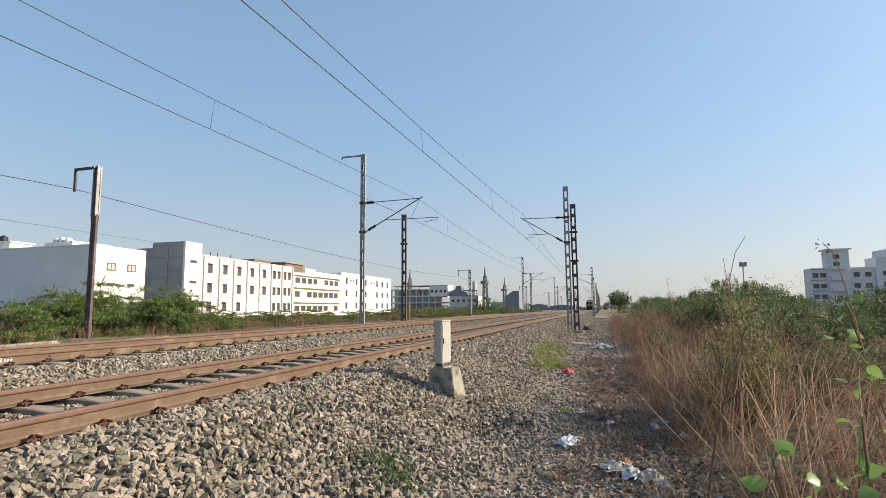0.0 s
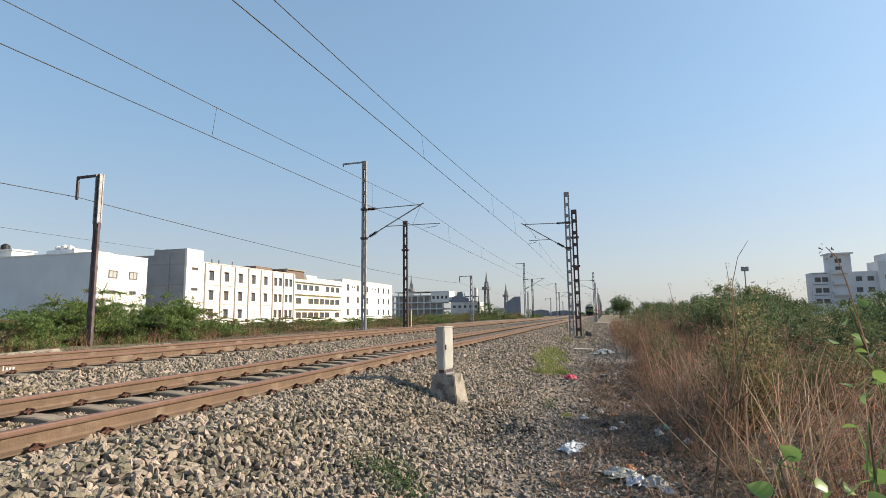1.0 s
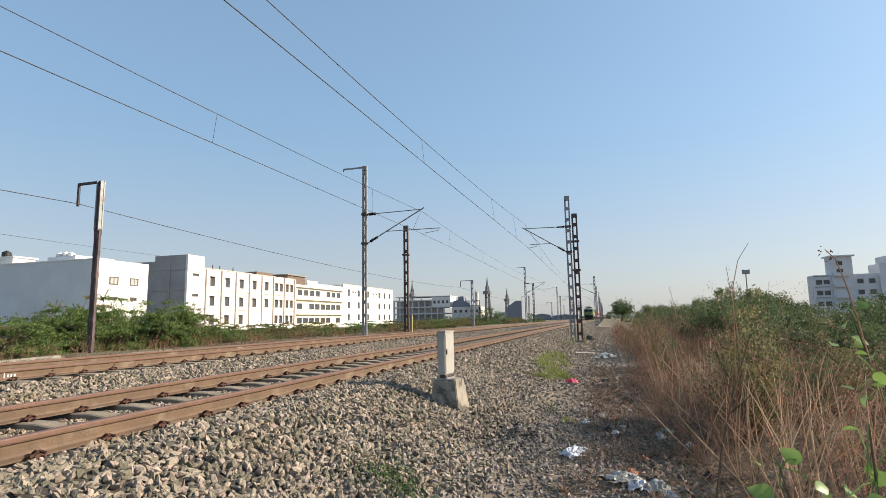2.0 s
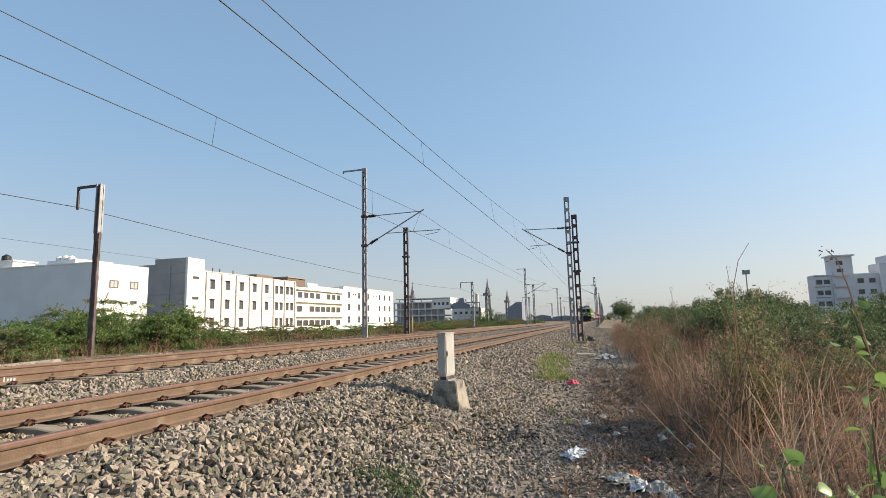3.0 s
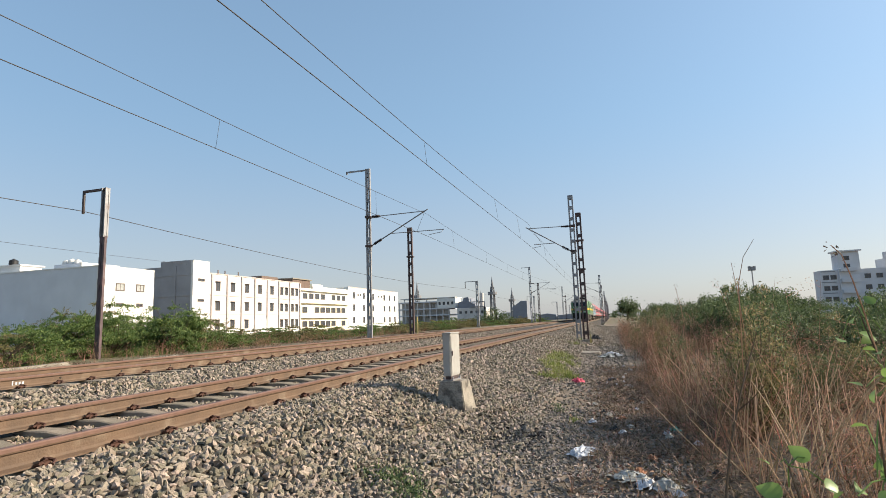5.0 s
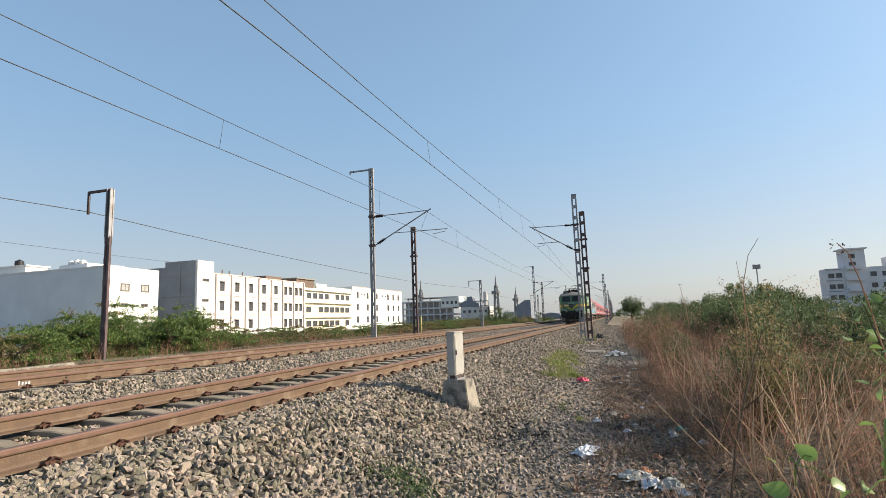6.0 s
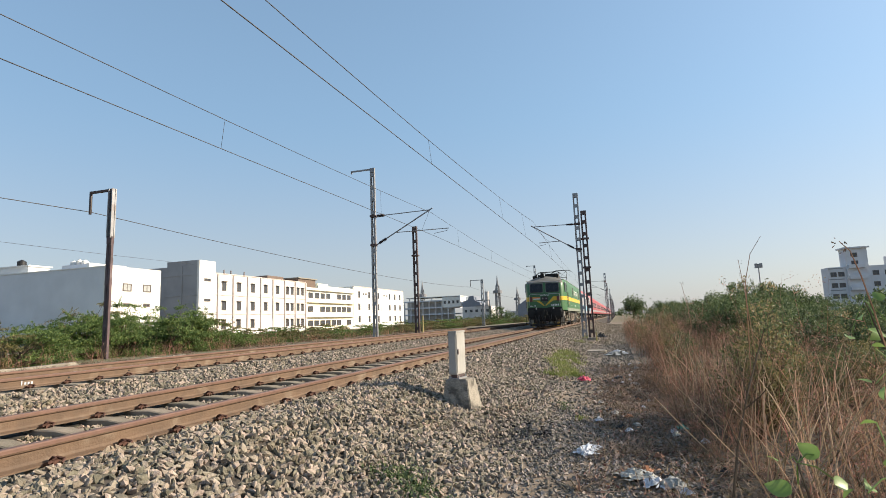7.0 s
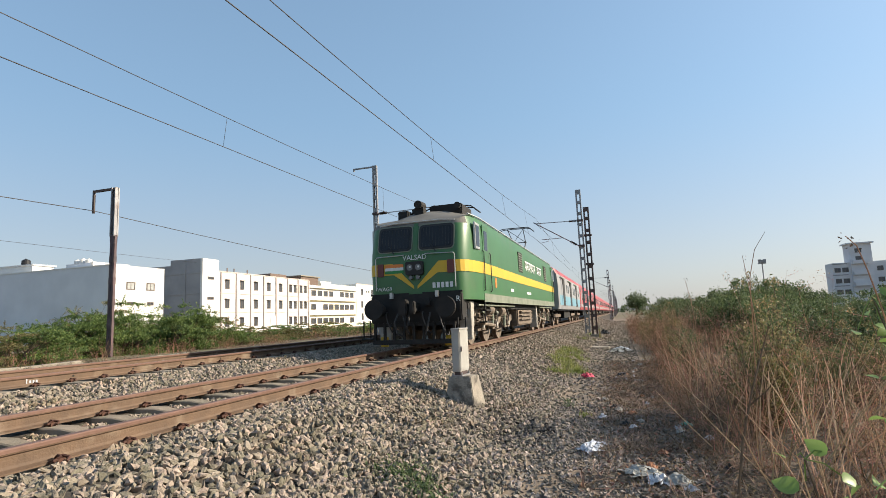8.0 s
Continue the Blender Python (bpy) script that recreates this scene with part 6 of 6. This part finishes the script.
    # dry weeds beside the path
    weeds = plant_kinds("dry_weed", "clump of dry reddish-brown weed stalks beside the path", "weed", "dry weeds beside the path",
                        [weed_meshes(20 + s, 1.35, 9, 0.22, 6, 0.24, 9, 1.0) if s % 3 else weed_meshes(20 + s, 1.35, 12, 0.20, 4, 0.14, 7, 0.4, M_TWIG_DK if s == 3 else M_TWIG) for s in range(6)])
    dense = plant_kinds("dry_weed", "tangled clump of dry brown weed with withered leaves", "weed", "dry weeds beside the path",
                        [weed_meshes(120 + s, 1.25, 9, 0.24, 15, 0.28, 14, 1.3, M_TWIG_DK if s in (1, 3) else M_TWIG) for s in range(5)])
    for k in range(245):
        y = 4.2 + 46 * (k / 245) ** 1.5 + rng.uniform(-0.3, 0.3)
        edge = 0.72 + 0.12 * math.sin(y * 1.3) + 0.55 * max(0.0, (7.0 - y) / 3)
        d = rng.uniform(0, 1) ** 1.25 * (2.6 + y * 0.08)
        x = edge + d
        tall = 1.0 + 0.02 * max(0.0, min(y, 26) - 10)
        grow = min(1.0, 0.36 + d * 0.75) * rng.uniform(0.62, 1.0) * tall * min(1.0, 0.46 + 0.07 * y)
        (dense if y < 13 and k % 5 else weeds)(k, pose(x, y, ground_z(x, y), 0, 0, rng.uniform(0, 360)), grow)
    for k in range(54):
        y = 15 + 60 * (k / 54) ** 1.4
        x = along(0.75 + rng.uniform(0, 1.1), y)
        weeds(k, pose(x, y, ground_z(x, y), 0, 0, rng.uniform(0, 360)), rng.uniform(0.7, 1.1))
    verge = plant_kinds("verge_weed", "low withered brown weed on the verge beyond the line", "weed", "dry weeds beyond the line", [weed_meshes(60 + s, 1.0, 14, 0.3, 4) for s in range(2)])
    for k in range(80):
        y = 6 + 0.5 * k
        verge(k, pose(-15.2 - rng.uniform(0, 1.4), y, 0.68, 0, 0, rng.uniform(0, 360)), rng.uniform(0.4, 0.75))
    # long pale straws leaning through the weeds
    straws = [(Build(), k) for k in range(3)]
    for b, k in straws:
        r = np.random.default_rng(90 + k)
        for _ in range(5):
            d = np.array((r.normal(0, 0.38), r.normal(0, 0.38), 1.0))
            h = r.uniform(0.5, 1.35)
            p0 = np.array((*r.normal(0, 0.12, 2), 0))
            b.tube([tuple(p0 + d * h * t + np.array((0.15, 0, -0.1)) * h * t * t) for t in (0, 0.3, 0.6, 0.85, 1)], r.uniform(0.004, 0.0075), 4, cap=False, r_end=0.002)
    kinds = [b.mesh("straw", M_STRAW) for b, k in straws]
    for k in range(54):
        y = 4.6 + 8 * rng.random() ** 1.4
        x = 0.9 + 0.5 * max(0.0, (6 - y) / 3) + rng.uniform(0, 1.9)
        t = thing("dry_straw", "tuft of long pale dry straws leaning in the weeds", "grass", "pale straws in the weeds", at=pose(x, y, ground_z(x, y), 0, 0, rng.uniform(0, 360)))
        part("straw", kinds[k % 3], None, t)
    make_twigs()
    make_broadleaf()
    make_far_trees()


def make_twigs():
    def twig(pts, r, seeds, label, skin=M_TWIG):
        t = thing("dry_twig", label, "twig", "tall twigs above the weeds")
        part("stem", Build().tube(pts, r, 5, r_end=r * 0.4), skin, t)
        rg = np.random.default_rng(len(pts) + seeds)
        if seeds:
            p, q = np.array(pts[-1]), np.array(pts[-2])
            cs = np.array([q + (p - q) * rg.uniform(0, 1) + rg.normal(0, 0.018, 3) for _ in range(seeds)])
            part("seed_head", leaf_mesh("seed_head", cs, 0.015 * rg.uniform(0.6, 1.3, seeds), M_FALLEN, rg, 1.2), None, t)
    twig([(1.22, 6.0, 0.4), (1.27, 6.0, 1.4), (1.29, 6.0, 1.87), (1.36, 6.0, 2.15), (1.47, 6.0, 2.32)], 0.0055, 0, "long bare twig arching above the weeds")
    twig([(1.45, 6.5, 0.3), (1.40, 6.5, 1.5), (1.38, 6.5, 1.83), (1.35, 6.5, 2.14)], 0.005, 30, "upright dry stem with a seed head")
    twig([(1.15, 9.0, 0.3), (1.13, 9.0, 1.4), (1.10, 9.0, 1.70), (1.04, 9.0, 2.06)], 0.005, 34, "upright dry stem with a narrow seed head")
    for stem, r in (([(0.80, 5.0, 0.0), (0.90, 5.05, 0.5), (1.02, 5.1, 0.9), (1.16, 5.2, 1.25), (1.22, 5.2, 1.42)], 0.011), ([(0.90, 5.05, 0.5), (0.82, 5.0, 0.75), (0.80, 4.95, 0.95)], 0.006),
                    ([(0.98, 5.08, 0.78), (1.10, 5.02, 0.90), (1.20, 5.0, 1.02)], 0.006), ([(1.02, 5.1, 0.9), (0.98, 5.1, 1.1), (0.97, 5.05, 1.28)], 0.005)):
        twig(stem, r, 0, "dark bare branching stem beside the path", M_BARK)
    twig([(1.28, 3.0, 0.6), (1.22, 3.0, 1.25), (1.17, 3.0, 1.58), (1.14, 3.0, 1.74), (1.11, 3.0, 1.86), (1.07, 3.0, 1.91)], 0.005, 14, "tall withered stem with curled dry leaves")


def leaf_blade():
    """A broad pointed leaf with a folded midrib."""
    prof = ((0.0, 0.0), (0.10, 0.24), (0.28, 0.36), (0.50, 0.34), (0.72, 0.22), (0.9, 0.08), (1.0, 0.0))
    vs, fs = [], []
    for t, w in prof:
        z = -0.22 * t * t
        vs += [(-w, t, z + w * 0.22), (0, t, z), (w, t, z + w * 0.22)]
    for i in range(len(prof) - 1):
        k = 3 * i
        fs += [(k, k + 1, k + 4, k + 3), (k + 1, k + 2, k + 5, k + 4)]
    return quick_mesh("leaf", vs, fs, M_LEAF_NEAR, True)


def make_broadleaf():
    """A climbing broad-leaved plant close to the camera."""
    blade = leaf_blade()
    rng = random.Random(31)

    def plant(stem, spots, label):
        t = thing("broadleaf_plant", label, "plant", "broad-leaved plants close by")
        part("stem", Build().tube(stem, 0.006, 5, r_end=0.003), M_BARK, t)
        for x, y, z, s in spots:
            p = Vector((x, y, z))
            close = min((Vector(q) for q in stem), key=lambda q: (q - p).length)
            part("leaf_stalk", Build().tube([close, (close + p) / 2 + Vector((0, 0, 0.015)), p], 0.0025, 4), M_LEAF_NEAR, t)
            part("leaf", blade, None, t, at=pose(x + rng.uniform(-0.04, 0.04), y + rng.uniform(-0.1, 0.1), z + rng.uniform(-0.03, 0.03), rng.uniform(-70, 60), rng.uniform(-60, 60), rng.uniform(0, 360)) @ Matrix.Scale(s * 0.70, 4))
    plant([(0.62, 2.1, 0.0), (0.60, 2.05, 0.6), (0.56, 2.0, 0.95), (0.52, 1.98, 1.12)],
          [(0.52, 2.0, 1.05, 0.12), (0.50, 1.98, 1.13, 0.06), (0.58, 2.0, 1.14, 0.10), (0.57, 1.98, 1.00, 0.10), (0.63, 2.02, 1.06, 0.09), (0.66, 2.1, 0.98, 0.08), (0.54, 2.0, 0.95, 0.09)], "young broad-leaved plant with fresh green leaves")
    plant([(0.95, 2.2, 0.0), (0.90, 2.2, 0.7), (0.84, 2.15, 1.05), (0.80, 2.05, 1.25)],
          [(0.76, 2.0, 1.09, 0.10), (0.82, 2.1, 1.02, 0.10), (0.86, 2.3, 1.19, 0.09), (0.80, 2.1, 1.00, 0.10), (0.90, 2.2, 1.15, 0.09), (0.88, 2.25, 1.06, 0.08), (0.72, 2.05, 1.02, 0.08)], "broad-leaved plant with pale green leaves by the weeds")
    plant([(1.38, 2.9, 0.0), (1.30, 2.95, 0.8), (1.22, 3.0, 1.3), (1.14, 3.0, 1.62)],
          [(1.16, 3.0, 1.50, 0.11), (1.07, 3.0, 1.47, 0.09), (1.17, 3.0, 1.60, 0.09), (1.12, 2.8, 1.36, 0.10), (1.06, 2.6, 1.29, 0.10), (1.20, 2.9, 1.40, 0.10), (1.10, 2.9, 1.25, 0.09),
           (1.16, 2.8, 1.20, 0.10), (1.24, 3.0, 1.48, 0.10), (1.04, 2.7, 1.42, 0.07), (1.22, 2.9, 1.30, 0.09), (1.13, 2.9, 1.56, 0.07)], "climbing broad-leaved plant with sunlit green leaves")


def make_far_trees():
    """Trees along the horizon, and a lighting mast."""
    rg = np.random.default_rng(5)

    def tree(x, y, h, w, seed):
        rg = np.random.default_rng(seed)
        t = thing("tree", "distant round-crowned green tree beyond the scrub", "tree", "trees on the horizon", at=pose(x, y, 0.3))
        b = Build().tube([(0, 0, -0.3), (0.1, 0, h * 0.25), (0.0, 0.1, h * 0.5)], 0.05 * h, 7, r_end=0.03 * h)
        cs = []
        for k in range(30):
            a, r = rg.uniform(0, 6.28), w * math.sqrt(rg.uniform(0, 1))
            c = np.array((r * math.cos(a), r * math.sin(a), h * (0.35 + 0.55 * rg.uniform(0, 1) * (1 - 0.5 * (r / w) ** 2))))
            b.tube([(0, 0, h * 0.35), tuple(c * 0.6 + np.array((0, 0, h * 0.1))), tuple(c)], 0.012 * h, 4, cap=False, r_end=0.004 * h)
            cs.append(c + rg.normal(0, 0.11 * h, (110, 3)))
        cs = np.concatenate(cs)
        part("trunk", b, M_BARK, t)
        part("crown", leaf_mesh("crown", cs, 0.055 * h * rg.uniform(0.6, 1.4, len(cs)), M_LEAF_DK, rg, 1.4), None, t)
    for k, (x, y, h, w) in enumerate(((5.4, 160, 6.2, 2.4), (15.5, 168, 4.6, 3.4), (13.5, 165, 4.8, 3.8), (17, 170, 4.6, 3.4), (21, 172, 5.2, 4.0), (27, 180, 5.0, 4.4), (34, 185, 5.4, 4.4), (46, 175, 4.4, 4.5), (54, 170, 4.6, 4.5), (41, 190, 4, 4))):
        tree(x, y, h, w, 100 + k)
    cs = []
    for x0, x1, y, h in ((-260, -20, 520, 7.0), (4, 400, 480, 8.0), (-30, 10, 650, 6.0)):
        n = int((x1 - x0) * 26)
        xs = rg.uniform(x0, x1, n)
        hh = h * (0.6 + 0.4 * np.sin(xs * 0.11) * np.sin(xs * 0.037 + 1))
        cs.append(np.stack([xs, y + rg.uniform(-6, 6, n), rg.uniform(0, 1, n) * hh], 1))
    cs = np.concatenate(cs)
    tagged(new("far_woods", leaf_mesh("far_woods", cs, rg.uniform(0.8, 1.8, len(cs)), M_LEAF_DK, rg, 1.2)), "hazy band of trees along the horizon", "woods", kind="stuff")
    t = thing("light_mast", "tall grey floodlight mast above the scrub", "street lamp", at=pose(25.9, 110, 0.3))
    part("pole", Build().tube([(0, 0, 0), (0, 0, 9.0)], 0.14, 8, r_end=0.10), M_STEEL, t)
    part("lamp_head", Build().box((-0.6, -0.3, 8.7), (0.6, 0.3, 8.85)).box((-0.6, -0.35, 8.85), (-0.2, 0.1, 9.5)).box((0.2, -0.35, 8.85), (0.6, 0.1, 9.5)).box((-0.18, -0.35, 8.85), (0.18, 0.1, 9.4)), M_STEEL, t)


def make_grass():
    """Green tufts, straw litter and fallen stalks beside the path."""
    rng = np.random.default_rng(8)

    def blades(name, spots, material, label, lie=(0.1, 0.9), w=0.005):
        vs, fs = [], []
        for x, y, r, n, h in spots:
            for _ in range(n):
                a, d = rng.uniform(0, 6.28), abs(rng.normal(0, r * 0.6))
                px, py = x + d * math.cos(a), y + d * math.sin(a)
                z = ground_z(px, py) + 0.01
                hh, lean, t = h * rng.uniform(0.4, 1.2), rng.uniform(*lie), rng.uniform(0, 6.28)
                dx, dy = math.cos(t), math.sin(t)
                k = len(vs)
                up = max(0.05, 1 - lean)
                vs += [(px - dy * w, py + dx * w, z), (px + dy * w, py - dx * w, z), (px + dx * lean * hh * 0.5 + dy * w * 0.8, py + dy * lean * hh * 0.5 - dx * w * 0.8, z + hh * 0.65 * up),
                       (px + dx * lean * hh * 0.5 - dy * w * 0.8, py + dy * lean * hh * 0.5 + dx * w * 0.8, z + hh * 0.65 * up + 0.004), (px + dx * lean * hh, py + dy * lean * hh, z + hh * up * 0.9)]
                fs += [(k, k + 1, k + 2), (k, k + 2, k + 3), (k + 3, k + 2, k + 4)]
        tagged(new(name, array_mesh(name, np.array(vs), np.array(fs), material)), label, "grass", kind="stuff")

    blades("grass", [(-1.12 - 0.025 * q + rng.normal(0, 0.20), 13.6 + 0.24 * q + rng.uniform(-0.4, 0.4), 0.26, 130, 0.26) for q in range(36)] +
           [(-1.75, 30, 0.6, 200, 0.3), (-1.6, 34.6, 0.5, 150, 0.35), (-0.6, 8.8, 0.12, 40, 0.14)], M_GRASS, "green grass tufts on the ballast toe")
    blades("creeping_weed", [(-1.95, 4.75, 0.25, 150, 0.12), (-1.7, 4.5, 0.2, 100, 0.12), (-1.55, 4.3, 0.2, 60, 0.10)], M_LEAF_DK, "small green creeping weed between stones", w=0.012)
    blades("dry_grass", [(rng.uniform(-0.3, 1.0) + 0.3 * max(0, (6 - y) / 3), y, 0.35, 36, 0.32) for y in rng.uniform(3.4, 16, 90)] + [(-0.42, 5.3, 0.10, 26, 0.5), (-0.30, 5.6, 0.1, 20, 0.4), (0.55, 6.9, 0.12, 30, 0.45)] +
           [(rng.uniform(-16.4, -12.6), rng.uniform(5, 50), 0.5, 70, 0.26) for _ in range(150)], M_FALLEN, "dry brown grass litter lying along the path", lie=(0.45, 1.0), w=0.0045)
    blades("fallen_stalk", [(rng.uniform(-0.2, 1.8), y, 0.5, 44, 0.42) for y in rng.uniform(3.2, 18, 140)], M_FALLEN, "fallen brown stalks under the weeds", lie=(0.6, 1.0), w=0.004)


def make_ground_litter():
    """Fallen brown leaves and crumbs among the weeds, and a small leafy patch between the stones."""
    rng = np.random.default_rng(44)
    n = 9000
    y = 3.2 + 15 * rng.uniform(0, 1, n) ** 1.4
    x = rng.normal(0.55, 0.55, n) + 0.25 * np.clip((6 - y) / 3, 0, 1)
    z = np.array([ground_z(a, b) for a, b in zip(x, y)]) + rng.uniform(0.01, 0.05, n)
    cs = np.stack([x, y, z], 1)
    half = n // 2
    for material, pts, name in ((M_LEAF_DRY, cs[:half], "pale"), (M_TWIG_DK, cs[half:], "dark")):
        ob = new("fallen_leaf", leaf_mesh("fallen_leaf", pts, 0.028 * rng.uniform(0.5, 1.5, len(pts)), material, rng, 1.6))
        tagged(ob, name + " brown fallen leaves strewn under the weeds", "leaf litter", kind="stuff")
    for px, py, w, h in ((-1.98, 4.72, 0.26, 0.13), (-1.66, 4.45, 0.18, 0.10), (-0.92, 9.6, 0.10, 0.14)):
        q = int(2000 * w)
        pts = np.stack([px + rng.normal(0, w * 0.6, q), py + rng.normal(0, w * 0.6, q), rng.uniform(0, h, q)], 1)
        pts[:, 2] += [ground_z(a, b) + 0.03 for a, b in pts[:, :2]]
        ob = new("creeping_weed", leaf_mesh("creeping_weed", pts, 0.020 * rng.uniform(0.5, 1.4, q), M_LEAF_DK, rng, 1.5))
        tagged(ob, "small leafy green weed growing between stones", "weed", kind="stuff")


# ---- build ----
ground = make_ground()
near_track = make_track("near_track", NEAR_X, NEAR_RAIL, 0.13 - 3.0, "broad-gauge track of rusty rails on concrete sleepers")
far_track = make_track("far_track", FAR_X, FAR_RAIL, 0.3 - 3.0, "second rusty track on concrete sleepers behind ballast")
make_buildings()
make_low_wall()
make_box()
make_masts()
make_wires()
make_posts()
make_litter()
loco = make_loco()
van, VAN_LEN = make_coach(True)
coach, COACH_LEN = make_coach(False)
coaches = [copy_thing(coach, coach.matrix_basis.copy()) for _ in range(13)]
make_rail_marks()
make_plants()
make_grass()
make_ground_litter()
scatter_stones("ballast_shoulder", -4.12, -1.12, 1.6, 13, 560, 0.046, 1, off_rails(NEAR_X), fine=True)
scatter_stones("ballast_far_shoulder", -4.12, -1.3, 13, 44, 200, 0.050, 2, off_rails(NEAR_X))
scatter_stones("ballast_middle", -8.95, -6.05, 1.0, 20, 330, 0.048, 3, off_rails(NEAR_X), fine=True)
scatter_stones("ballast_far_middle", -8.95, -6.05, 20, 44, 140, 0.055, 10, off_rails(NEAR_X))
scatter_stones("ballast_crib", -5.93, -4.26, 1.0, 34, 330, 0.034, 4, in_track(NEAR_X, 0.13))
scatter_stones("ballast_verge", -12.4, -10.9, 4, 44, 80, 0.050, 6)
scatter_stones("path_stone", -1.45, 0.8, 3.0, 10, 560, 0.026, 5, material=M_CINDER, label="dark grey broken stone scattered over the path")
# stones over the hollow carry part of its shadow in their colour
scatter_stones("sooty_stone", -2.25, -0.75, 5.8, 8.9, 520, 0.036, 15, keep=lambda x, y: ((x + 1.48) / 0.62) ** 2 + ((y - 7.3) / 1.45) ** 2 < 0.65 + 0.5 * noise.noise(Vector((x * 2, y * 2, 1))), material=M_HOLLOW_DARK, label="dark broken stone, deepened for shade, in a hollow beside the path", fine=True)
scatter_stones("distant_shoulder", -4.1, -1.2, 44, 90, 50, 0.07, 8, off_rails(NEAR_X))
scatter_stones("distant_path_stone", -1.3, 0.8, 30, 90, 40, 0.055, 9)
scatter_stones("far_path_stone", -1.3, 0.5, 10, 30, 110, 0.034, 7, material=M_CINDER, label="dark grey broken stone scattered over the path")
scatter_stones("ballast_near_shoulder", -4.12, -1.2, -9, 1.6, 170, 0.05, 11, off_rails(NEAR_X))
scatter_stones("ballast_near_crib", -5.93, -4.26, -9, 1.0, 170, 0.045, 12, in_track(NEAR_X, 0.13))
scatter_stones("near_path_stone", -1.45, 0.6, -6, 3.0, 120, 0.03, 13, material=M_CINDER, label="dark grey broken stone scattered over the path")
place_stones(ground, 300, -3.5, -1.5, 3.0, 5.6)


def motions():
    """The train runs towards the camera at a steady speed."""
    speed, at_end = 27.6, 13.35
    times = (0.0, 2.0, 4.0, 6.0, 8.0)


    def place(back, t):
        y = at_end + back + speed * (8 - t)
        return pose(along(NEAR_X, y), y, NEAR_RAIL, 0, 0, BEARING)

    walk(loco, [(t, place(0, t)) for t in times])
    back = LOCO_LEN + 1.0
    walk(van, [(t, place(back, t)) for t in times])
    back += VAN_LEN + 0.5
    for c in (coach, *coaches):
        b = back
        walk(c, [(t, place(b, t)) for t in times])
        back += COACH_LEN + 0.5


motions()
